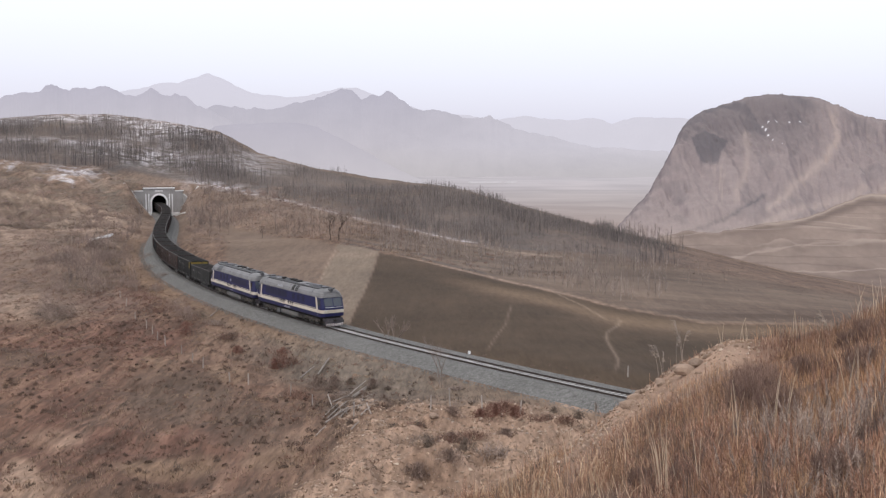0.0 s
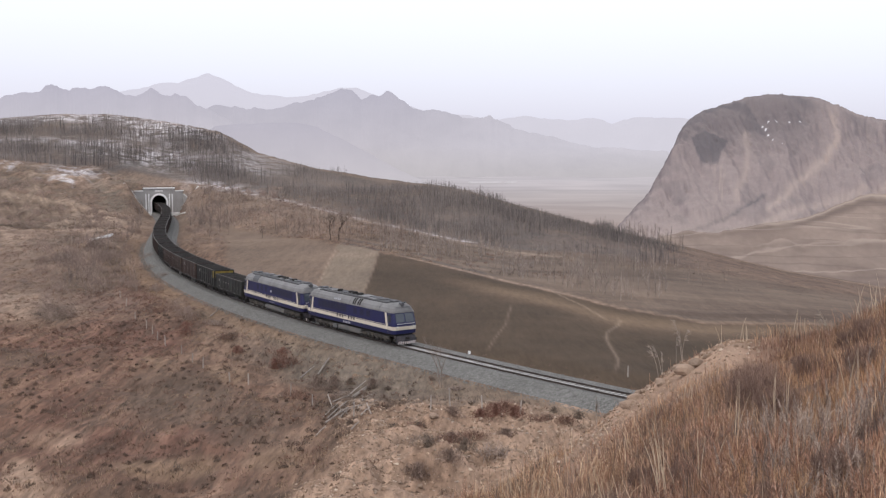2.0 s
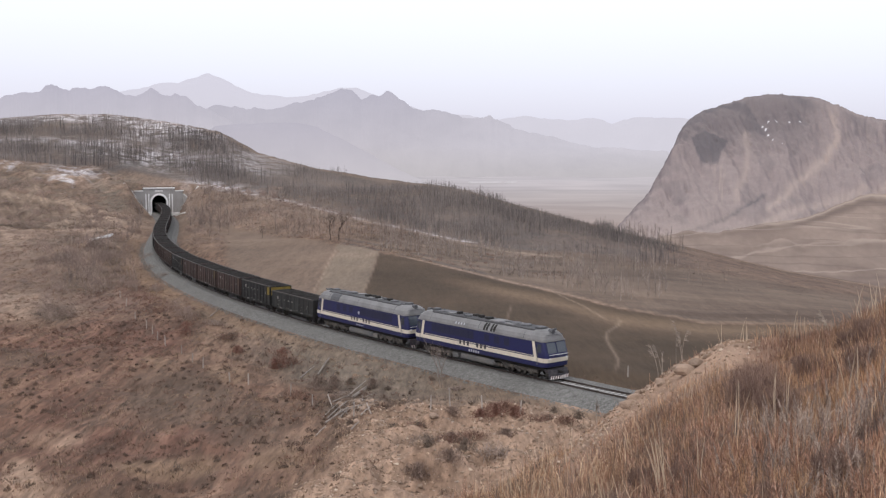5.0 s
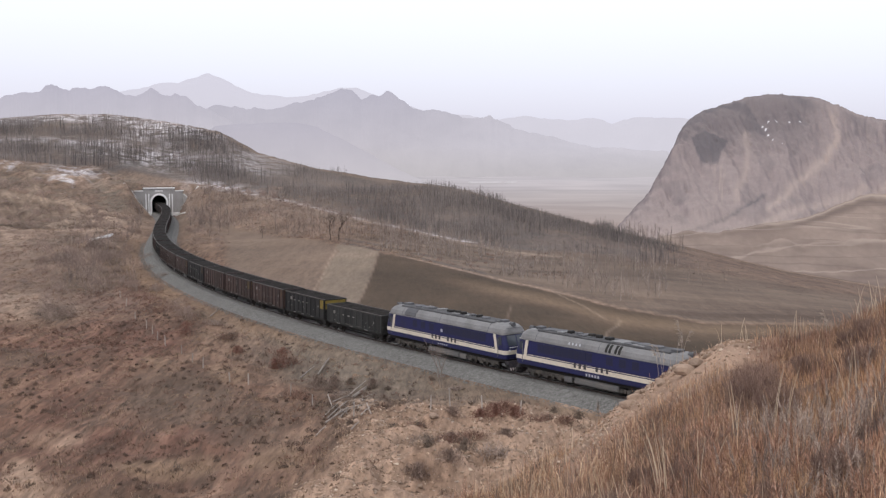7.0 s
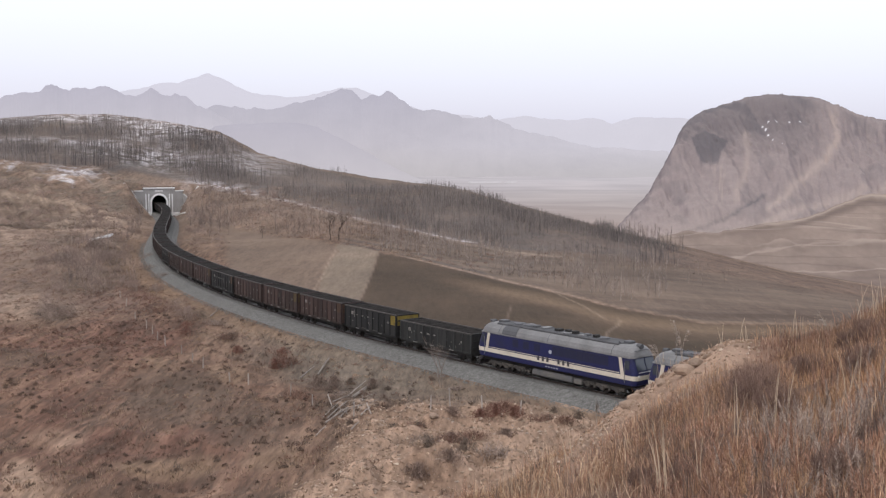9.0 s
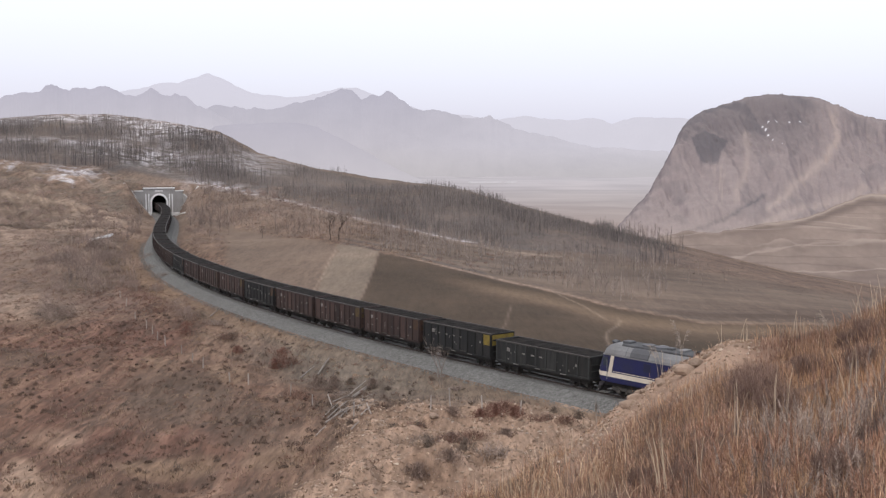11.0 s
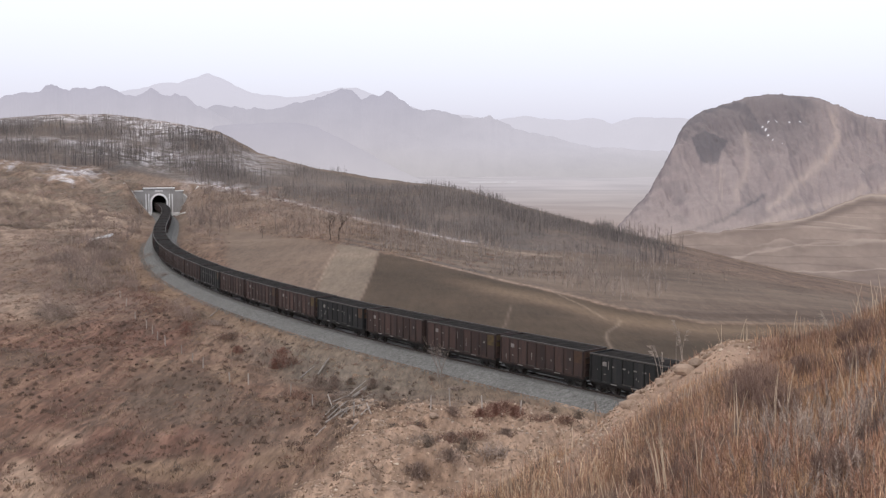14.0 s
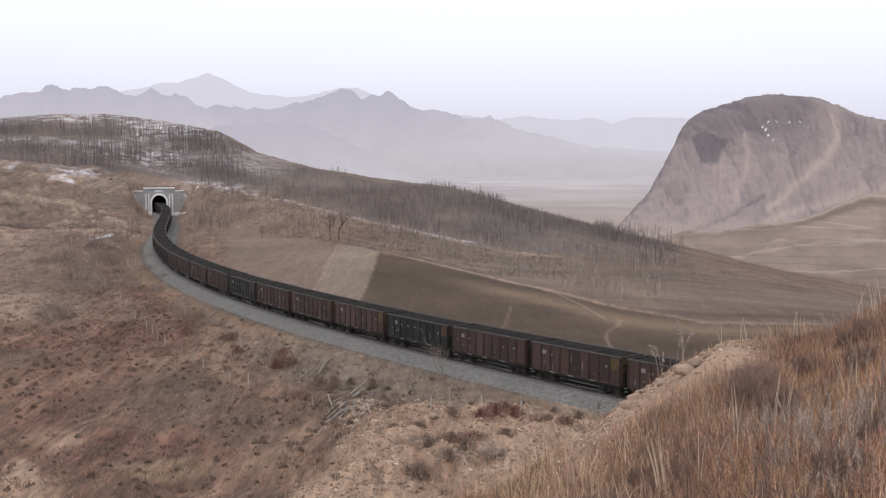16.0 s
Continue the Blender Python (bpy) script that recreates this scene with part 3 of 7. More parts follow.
    masks["russet"] = np.clip(step(d, 55, 75) * (1 - step(d, 150, 260)) * (1 - step(t, -0.2, -0.08)) * (0.5 + 0.8 * vnoise(x / 22, y / 22, 61, 3)) + zone("russet", t, d) + 0.4 * (d < 30) + 0.45 * step(-t, 0.24, 0.30) * step(d, 230, 300) * (1 - step(d, 425, 440)) + 0.3 * step(t, 0.08, 0.30) * step(d, 190, 230) * (1 - step(d, 420, 520)), 0, 1)
    masks["scrub"] = np.clip(zone("grey", t, d), 0, 0.85)
    masks["grey"] = masks["grey"] * (1 - 0.45 * step(-t, 0.24, 0.30) * step(d, 230, 300)) * (1 - 0.7 * step(t, 0.04, 0.13) * step(d, wf - 30, wf + 10))
    for k, vals in masks.items():
        at = ob.data.attributes.new(k, "FLOAT", "POINT")
        at.data.foreach_set("value", np.asarray(vals, dtype=np.float32))
    tagged(ob, "rolling dry winter hillside with tilled fields and snow patches", "ground", kind="structure")
    return ob


def a_lat(lat):
    return np.abs(lat)


GROUND = ground_material()


def haze_valley_material():
    """The valley floor far below; haze growing with distance is painted into colour and glow."""
    m, n, l, b = mat("far_valley", 1.0, 0, 0.0)
    c = n.new("ShaderNodeTexCoord")
    s = n.new("ShaderNodeSeparateXYZ")
    l.new(c.outputs["Object"], s.inputs[0])
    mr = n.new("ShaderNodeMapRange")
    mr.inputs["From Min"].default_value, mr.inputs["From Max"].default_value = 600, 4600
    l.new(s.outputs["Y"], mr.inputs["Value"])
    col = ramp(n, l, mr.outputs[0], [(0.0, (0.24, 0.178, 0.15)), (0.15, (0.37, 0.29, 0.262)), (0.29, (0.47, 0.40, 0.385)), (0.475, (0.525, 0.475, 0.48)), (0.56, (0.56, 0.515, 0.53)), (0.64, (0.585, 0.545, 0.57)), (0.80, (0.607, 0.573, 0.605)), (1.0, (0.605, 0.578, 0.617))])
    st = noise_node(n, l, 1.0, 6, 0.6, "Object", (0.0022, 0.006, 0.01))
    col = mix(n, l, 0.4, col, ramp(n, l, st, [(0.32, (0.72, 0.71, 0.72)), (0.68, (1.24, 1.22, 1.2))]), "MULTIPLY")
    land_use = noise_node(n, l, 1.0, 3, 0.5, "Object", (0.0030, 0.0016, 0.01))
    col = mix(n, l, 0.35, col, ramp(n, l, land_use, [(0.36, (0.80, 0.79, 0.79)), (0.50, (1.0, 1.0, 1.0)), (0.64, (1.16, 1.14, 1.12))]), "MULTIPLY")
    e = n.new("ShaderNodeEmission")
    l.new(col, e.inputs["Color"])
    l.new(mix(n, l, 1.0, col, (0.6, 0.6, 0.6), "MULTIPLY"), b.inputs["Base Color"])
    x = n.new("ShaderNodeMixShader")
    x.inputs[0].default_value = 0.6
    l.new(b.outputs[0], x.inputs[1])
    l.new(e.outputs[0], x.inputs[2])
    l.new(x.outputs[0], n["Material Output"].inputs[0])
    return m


FAR_VALLEY = haze_valley_material()
ground = build_ground()


# ---- far mountains ----
def mountain_range(name, knots, dist, depth, base, material, label, rough, seed, cols=260, rows=34, grain=1.0):
    """A ridge: crest heights along a bearing line, a long face towards the valley and a back slope."""
    t0, z0 = (np.array(v, float) for v in zip(*knots))
    t = np.linspace(t0[0], t0[-1], cols)
    w = np.linspace(-1, 0.5, rows)
    T, W = np.meshgrid(t, w)
    D = dist + W * depth * (1 + np.where(W < 0, 0.7, 0.0) * vnoise(T * 14, T * 0 + seed, seed + 5, 4, 0.6))
    crest = np.interp(T, t0, z0)
    crest = crest + rough * dist / 3000 * vnoise(T * 50 * grain, T * 0 + seed, seed, 5, 0.55) + 0.7 * rough * dist / 3000 * vnoise(T * 136 * grain, T * 0 + seed, seed + 3, 3, 0.6)
    f = np.clip(1 - np.abs(W) ** 0.85, 0, 1)
    Z = base + (crest - base) * f
    X, Y = T * D, D
    Z = Z + (1 - f) * f * 1.4 * (crest - base) * 0.35 * vnoise(X / (depth * 0.35), Y / (depth * 0.35), seed + 7, 5)
    i = np.arange(rows * cols).reshape(rows, cols)
    q = np.stack([i[:-1, :-1], i[:-1, 1:], i[1:, 1:], i[1:, :-1]], -1).reshape(-1, 4)
    ob = mesh_np(name, np.stack([X.ravel(), Y.ravel(), Z.ravel()], 1), q[:, ::-1], material, smooth=True)
    near_top = 0.008 * vnoise(T * 25, T * 0 + seed, seed + 9, 3)
    for key, at, width in (("bank", -0.085, 0.045), ("track", -0.025, 0.014)):
        band = np.exp(-((W - at - near_top) / width) ** 2) * (0.35 + 0.65 * step(T, 0.27, 0.34)) * (1.0 if dist > 900 else 0.4)
        ob.data.attributes.new(key, "FLOAT", "POINT").data.foreach_set("value", band.ravel().astype(np.float32))
    return tagged(ob, label, "mountain", "distant ranges", "structure")


def lift(rows, dist):
    """Crest heights from elevations (bearing, rise per metre)."""
    return [(t, EYE[2] + e * dist) for t, e in rows]


# crest and foot tones hold the haze; most of each tone glows
FAR = haze_material("far_range", (0.735, 0.72, 0.825), (0.70, 0.68, 0.76), 120, 390, 0.003, 0.05, 0.85)
HAZY = haze_material("hazy_range", (0.53, 0.512, 0.605), (0.645, 0.615, 0.675), 70, 235, 0.006, 0.12, 0.8)
PALER = haze_material("pale_range", (0.53, 0.515, 0.605), (0.625, 0.592, 0.635), -40, 310, 0.005, 0.16, 0.8, thin=(-230, 570, (0.662, 0.640, 0.71)))
NEARER = haze_material("nearer_range", (0.545, 0.522, 0.60), (0.625, 0.59, 0.625), -45, 95, 0.006, 0.12, 0.8)
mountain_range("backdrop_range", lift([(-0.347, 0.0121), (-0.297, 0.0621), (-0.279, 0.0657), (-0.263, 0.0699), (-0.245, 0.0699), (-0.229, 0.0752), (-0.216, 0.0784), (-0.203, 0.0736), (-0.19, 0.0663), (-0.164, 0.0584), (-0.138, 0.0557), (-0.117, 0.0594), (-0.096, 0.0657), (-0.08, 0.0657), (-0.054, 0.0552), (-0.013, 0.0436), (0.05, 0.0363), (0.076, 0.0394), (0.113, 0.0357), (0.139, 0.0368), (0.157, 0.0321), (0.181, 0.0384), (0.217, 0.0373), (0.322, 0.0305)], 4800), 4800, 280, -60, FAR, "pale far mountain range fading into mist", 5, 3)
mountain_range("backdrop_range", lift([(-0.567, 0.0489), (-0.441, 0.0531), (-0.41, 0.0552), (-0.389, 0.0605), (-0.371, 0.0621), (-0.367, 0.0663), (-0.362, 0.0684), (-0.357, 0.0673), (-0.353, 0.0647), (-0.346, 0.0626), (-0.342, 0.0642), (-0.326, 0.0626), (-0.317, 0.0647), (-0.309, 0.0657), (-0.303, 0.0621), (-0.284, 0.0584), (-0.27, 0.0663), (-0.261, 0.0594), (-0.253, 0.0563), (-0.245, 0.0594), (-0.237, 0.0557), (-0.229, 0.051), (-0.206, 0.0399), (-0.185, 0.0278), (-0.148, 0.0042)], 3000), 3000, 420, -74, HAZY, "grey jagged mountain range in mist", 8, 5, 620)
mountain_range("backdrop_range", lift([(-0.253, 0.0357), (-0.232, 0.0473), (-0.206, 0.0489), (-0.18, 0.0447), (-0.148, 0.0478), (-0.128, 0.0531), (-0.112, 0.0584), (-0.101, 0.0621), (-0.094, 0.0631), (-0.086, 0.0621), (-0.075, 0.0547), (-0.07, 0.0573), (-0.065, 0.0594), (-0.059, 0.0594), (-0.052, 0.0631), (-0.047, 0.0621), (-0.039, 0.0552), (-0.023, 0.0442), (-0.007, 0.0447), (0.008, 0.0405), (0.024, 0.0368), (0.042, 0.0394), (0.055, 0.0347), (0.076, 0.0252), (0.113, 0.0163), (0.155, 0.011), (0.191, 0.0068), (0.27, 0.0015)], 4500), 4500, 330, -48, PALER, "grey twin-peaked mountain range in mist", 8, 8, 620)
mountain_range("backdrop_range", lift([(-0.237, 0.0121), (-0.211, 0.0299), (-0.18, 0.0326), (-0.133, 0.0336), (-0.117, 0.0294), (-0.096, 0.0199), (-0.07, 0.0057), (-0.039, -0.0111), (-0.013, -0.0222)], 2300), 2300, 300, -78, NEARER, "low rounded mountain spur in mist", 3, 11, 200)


def foothill_material():
    """Bare tan hills: darker gullied sides, pale tracks and terrace edges."""
    m, n, l, b = mat("foothill", 1.0, 0, 0.0)
    broad = noise_node(n, l, 1.0, 4, 0.5, "Object", (0.010, 0.006, 0.02))
    fine = noise_node(n, l, 1.0, 7, 0.7, "Object", (0.09, 0.035, 0.12))
    line = noise_node(n, l, 1.0, 2, 0.4, "Object", (0.0035, 0.0, 0.06))
    bank = noise_node(n, l, 1.0, 2, 0.4, "Object", (0.0030, 0.001, 0.085))
    c = mix(n, l, ramp(n, l, broad, [(0.36, (0, 0, 0)), (0.64, (1, 1, 1))]), (0.188, 0.147, 0.128), (0.272, 0.217, 0.188))
    c = mix(n, l, 0.45, c, ramp(n, l, fine, [(0.3, (0.7, 0.7, 0.71)), (0.7, (1.22, 1.21, 1.19))]), "MULTIPLY")
    c = mix(n, l, ramp(n, l, line, [(0.488, (0, 0, 0)), (0.497, (0.55, 0.55, 0.55)), (0.503, (0.55, 0.55, 0.55)), (0.512, (0, 0, 0))]), c, (0.35, 0.288, 0.248))
    c = mix(n, l, ramp(n, l, bank, [(0.482, (0, 0, 0)), (0.494, (0.45, 0.45, 0.45)), (0.502, (0.45, 0.45, 0.45)), (0.508, (0, 0, 0))]), c, (0.15, 0.118, 0.108))
    c = mix(n, l, math_node(n, l, "MULTIPLY", attr(n, "bank"), 0.7), c, (0.135, 0.106, 0.097))
    c = mix(n, l, math_node(n, l, "MULTIPLY", attr(n, "track"), 0.7), c, (0.36, 0.298, 0.258))
    l.new(c, b.inputs["Base Color"])
    bump(n, l, b, fine, 0.4, 1.2)
    return m


FOOTHILL = foothill_material()
mountain_range("backdrop_foothill", lift([(0.17, -0.09), (0.205, -0.070), (0.235, -0.063), (0.27, -0.064), (0.31, -0.057), (0.35, -0.049), (0.385, -0.038), (0.41, -0.033), (0.47, -0.025), (0.7, -0.02)], 930), 930, 130, -66, FOOTHILL, "low tan foothill in front of the mountain", 20, 15, rows=84, grain=0.3)
mountain_range("backdrop_foothill", lift([(0.20, -0.115), (0.24, -0.080), (0.28, -0.075), (0.33, -0.080), (0.37, -0.074), (0.42, -0.070), (0.5, -0.06), (0.7, -0.06)], 760), 760, 110, -64, FOOTHILL, "rolling tan foothill beyond the wooded ridge", 28, 19, rows=84, grain=0.3)


def lake(t0, t1, d0, d1):
    bm = bmesh.new()
    pts = [(t0, d0), ((t0 + t1) / 2, d0 - 12), (t1, d0 + 10), (t1 + 0.001, (d0 + d1) / 2), (t1 - 0.002, d1), ((t0 + t1) / 2, d1 + 10), (t0 + 0.002, d1 - 20)]
    top = [bm.verts.new((t * d, d, -55.5)) for t, d in pts]
    low = [bm.verts.new((t * d, d, -75.0)) for t, d in pts]
    bm.faces.new(top[::-1])
    for k in range(len(pts)):
        bm.faces.new((top[k], top[(k + 1) % len(pts)], low[(k + 1) % len(pts)], low[k]))
    tagged(part("water", bm, LAKE, None), "pale frozen pool far down the valley", "water", kind="structure")


# the pool's haze tone is painted and glows like the ranges
LAKE = haze_material("far_ice", (0.72, 0.69, 0.72), (0.72, 0.69, 0.72), -80, 0, 0.01, 0.1)
lake(0.024, 0.054, 3520, 3760)
lake(0.058, 0.068, 3560, 3740)

ROCK, n_, l_, b_ = mat("butte_rock", 0.95, 0, 0.1)
r1, r2 = noise_node(n_, l_, 0.006, 8, 0.62), noise_node(n_, l_, 0.075, 9, 0.78, "Object", (1, 1, 0.8))
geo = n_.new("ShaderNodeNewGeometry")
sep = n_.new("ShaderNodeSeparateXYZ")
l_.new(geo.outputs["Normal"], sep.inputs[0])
# rock tones paled towards mauve to carry the haze across the valley
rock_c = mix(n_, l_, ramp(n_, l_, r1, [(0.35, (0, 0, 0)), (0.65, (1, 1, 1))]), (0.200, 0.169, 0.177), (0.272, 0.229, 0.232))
# lighter where the slope faces upwards
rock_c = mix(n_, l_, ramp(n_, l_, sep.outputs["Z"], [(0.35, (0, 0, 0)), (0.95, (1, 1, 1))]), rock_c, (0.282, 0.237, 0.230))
rock_c = mix(n_, l_, 0.45, rock_c, ramp(n_, l_, r2, [(0.32, (0.66, 0.65, 0.67)), (0.7, (1.22, 1.2, 1.18))]), "MULTIPLY")
rock_c = mix(n_, l_, attr(n_, "patch"), rock_c, (0.136, 0.123, 0.131))
rock_c = mix(n_, l_, attr(n_, "gully"), rock_c, (0.385, 0.315, 0.282))
rock_c = mix(n_, l_, attr(n_, "snow"), rock_c, (0.72, 0.71, 0.74))
l_.new(rock_c, b_.inputs["Base Color"])
bump(n_, l_, b_, r2, 0.3, 4.0)


def butte():
    """The blunt rocky mountain across the valley, with gullies, a scree apron and a dark scar."""
    D0 = 1350.0
    crest_t = [0.165, 0.19, 0.207, 0.221, 0.227, 0.235, 0.244, 0.267, 0.282, 0.300, 0.328, 0.352, 0.372, 0.388, 0.405, 0.43, 0.50, 0.60, 0.75]
    crest_e = [-0.062, -0.035, -0.006, 0.024, 0.034, 0.0405, 0.0455, 0.052, 0.0565, 0.0605, 0.0595, 0.0565, 0.049, 0.042, 0.037, 0.034, 0.03, 0.01, -0.06]
    cols, rows = 380, 170
    crest_t = [0.991 * v for v in crest_t]
    t = np.concatenate([np.linspace(0.1636, 0.425, cols - 40), np.linspace(0.43, 0.74, 40)])
    w = np.concatenate([np.linspace(0, 0.6, 66), np.linspace(0.604, 0.765, 62), np.linspace(0.775, 1.5, rows - 128)])
    T, W = np.meshgrid(t, w)
    base = -80.0
    D = D0 - 430 + 430 * W
    X, Y = T * D, D
    crest = EYE[2] + (np.interp(T + 0.0022 * vnoise(T * 260 + 1.5 * W, W * 3, 29, 4, 0.6), crest_t, crest_e) + 0.0015 + 0.0011 * vnoise(T * 170, T * 0, 28, 3, 0.6)) * D
    h = np.maximum(crest - base, 0.5)
    rib = 0.45 * vnoise(T * 24 + 3.0 * W, W * 2.6, 21, 6, 0.68) + 0.5 * vnoise(T * 9 - 1.2 * W, W * 1.4, 27, 3)
    face = 215 * np.interp(W, [0, 0.2, 0.45, 0.7, 0.88, 1.0, 1.5], [0, 0.10, 0.29, 0.58, 0.84, 1.0, 1.5])
    face = face * (1 + 0.20 * rib) + 20 * rib * np.clip(W * 2, 0, 1)
    soft = 7.0
    Z = base - 4 - soft * np.log(np.exp(-h / soft) + np.exp(-np.maximum(face, 0) / soft)) + 2.6 * vnoise(T * 130 + 9 * W, W * 26, 25, 4, 0.6)
    Z = np.where(W > 1.15, Z - (W - 1.15) * 260, Z)
    i = np.arange(rows * cols).reshape(rows, cols)
    q = np.stack([i[:-1, :-1], i[:-1, 1:], i[1:, 1:], i[1:, :-1]], -1).reshape(-1, 4)
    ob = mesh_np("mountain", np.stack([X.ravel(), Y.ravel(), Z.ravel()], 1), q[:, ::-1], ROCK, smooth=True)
    tt, ww = T.ravel(), W.ravel()
    wob = 0.006 * vnoise(tt * 90, ww * 14, 71, 3)

    def streak(pts, width):
        """Closeness to a broken line of (bearing, way up the face)."""
        best = np.full_like(tt, 9.0)
        for (a0, b0), (a1, b1) in zip(pts[:-1], pts[1:]):
            da, db = a1 - a0, (b1 - b0) * 0.22
            ua, ub = tt + 0.5 * wob - a0, (ww - b0) * 0.22
            k = np.clip((ua * da + ub * db) / (da * da + db * db), 0, 1)
            best = np.minimum(best, np.hypot(ua - k * da, ub - k * db))
        return np.exp(-(best / width) ** 2)

    e = 0.3 * wob
    scar = step(ww + 4 * e, 0.555, 0.572) * (1 - step(ww + 4 * e, 0.662, 0.676))
    scar = scar * step(tt + e, 0.2392 - 0.08 * (ww - 0.56) - 0.0012, 0.2392 - 0.08 * (ww - 0.56) + 0.0012) * (1 - step(tt + e, 0.2561 + 0.08 * (ww - 0.56) - 0.0012, 0.2561 + 0.08 * (ww - 0.56) + 0.0012))
    patch = 0.85 * scar
    patch += 0.75 * streak([(0.3000, 0.437), (0.2924, 0.399), (0.2716, 0.346), (0.2461, 0.275), (0.2245, 0.257)], 0.0016) * (0.6 + 0.4 * step(vnoise(tt * 200, ww * 20, 73, 2), -0.5, 0.1))
    patch += 0.35 * step(vnoise(tt * 60, ww * 7, 77, 4), 0.05, 0.5) * step(ww, 0.70, 0.82)
    patch += 0.6 * step(ww, 0.54, 0.74) * (1 - 0.85 * step(tt, 0.325, 0.365)) + 0.3 * step(vnoise(tt * 50 + ww * 9, ww * 12, 79, 5), 0.1, 0.4)
    patch = patch * (1 - 0.8 * streak([(0.361, 0.80), (0.3664, 0.692), (0.3548, 0.612), (0.3386, 0.55)], 0.008))
    gully = 0.62 * streak([(0.361, 0.76), (0.3664, 0.692), (0.3548, 0.612), (0.3386, 0.55), (0.3209, 0.453), (0.3039, 0.373)], 0.0032)
    gully += 0.09 * streak([(0.361, 0.80), (0.3548, 0.612), (0.3386, 0.55), (0.3209, 0.453)], 0.012)
    gully += 0.45 * streak([(0.28, 0.69), (0.2831, 0.586), (0.2754, 0.444), (0.2739, 0.399)], 0.0032)
    gully += 0.5 * streak([(0.3032, 0.302), (0.3556, 0.453), (0.4119, 0.524)], 0.004)
    gully += 0.35 * (1 - step(ww, 0.22, 0.42)) + 0.4 * streak([(0.2561, 0.55), (0.262, 0.47), (0.259, 0.40)], 0.006) * step(vnoise(tt * 400, ww * 12, 75, 2), -0.1, 0.3)
    specks = ((0.3016, 0.737, 2), (0.3086, 0.737, 2.4), (0.3209, 0.722, 1.4), (0.3309, 0.728, 1.5), (0.2955, 0.728, 1.8), (0.2993, 0.719, 2.8), (0.3016, 0.692, 2.2), (0.3055, 0.666, 1.5), (0.3147, 0.639, 1))
    snow = sum(np.exp(-((tt + 0.2 * wob - a) / (0.0005 * k)) ** 2 - ((ww - b) / (0.0011 * k)) ** 2) for a, b, k in specks)
    snow = np.where(snow > 0.45, 1.0, snow * 0.5)
    for k, vals in (("patch", patch), ("gully", gully), ("snow", snow)):
        at = ob.data.attributes.new(k, "FLOAT", "POINT")
        at.data.foreach_set("value", np.clip(vals, 0, 1).astype(np.float32))
    return tagged(ob, "blunt rocky brown mountain with gullies and scree", "mountain")


butte()


# ---- railway ----
STEEL = worn("rail_steel", (0.10, 0.082, 0.073), (0.06, 0.047, 0.042), 0.5, 0.6, 0.45, 0.6)
CONCRETE = worn("sleeper_concrete", (0.43, 0.42, 0.41), (0.31, 0.30, 0.285), 0.8, 0.6, 0.9, each=0.12)
BALLAST, gn_, gl_, gb_ = mat("ballast_stone", 0.95, 0, 0.1)
g1, g2, g3 = noise_node(gn_, gl_, 0.12, 4), noise_node(gn_, gl_, 3.2, 4, 0.7), noise_node(gn_, gl_, 11.0, 2, 0.6)
stone_c = mix(gn_, gl_, g1, (0.134, 0.132, 0.126), (0.192, 0.190, 0.183))
stone_c = mix(gn_, gl_, 0.9, stone_c, ramp(gn_, gl_, g2, [(0.3, (0.55, 0.54, 0.53)), (0.7, (1.35, 1.35, 1.36))]), "MULTIPLY")
stone_c = mix(gn_, gl_, 0.8, stone_c, ramp(gn_, gl_, g3, [(0.32, (0.5, 0.5, 0.5)), (0.68, (1.45, 1.45, 1.45))]), "MULTIPLY")
gl_.new(stone_c, gb_.inputs["Base Color"])
bump(gn_, gl_, gb_, g3, 1.0, 0.08)


def sweep(bm, section, s0, s1, ds, lat=0.0):
    """A section of (lat, z) points carried along the line."""
    prev = None
    for s in np.arange(s0, s1 + 0.01, ds):
        ring = []
        for dl, z in section:
            x, y, th = on_line(s, lat + dl)
            ring.append(bm.verts.new((x, y, z)))
        if prev:
            for k in range(len(ring)):
                j = (k + 1) % len(ring)
                bm.faces.new((prev[k], prev[j], ring[j], ring[k]))
        prev = ring
    return bm


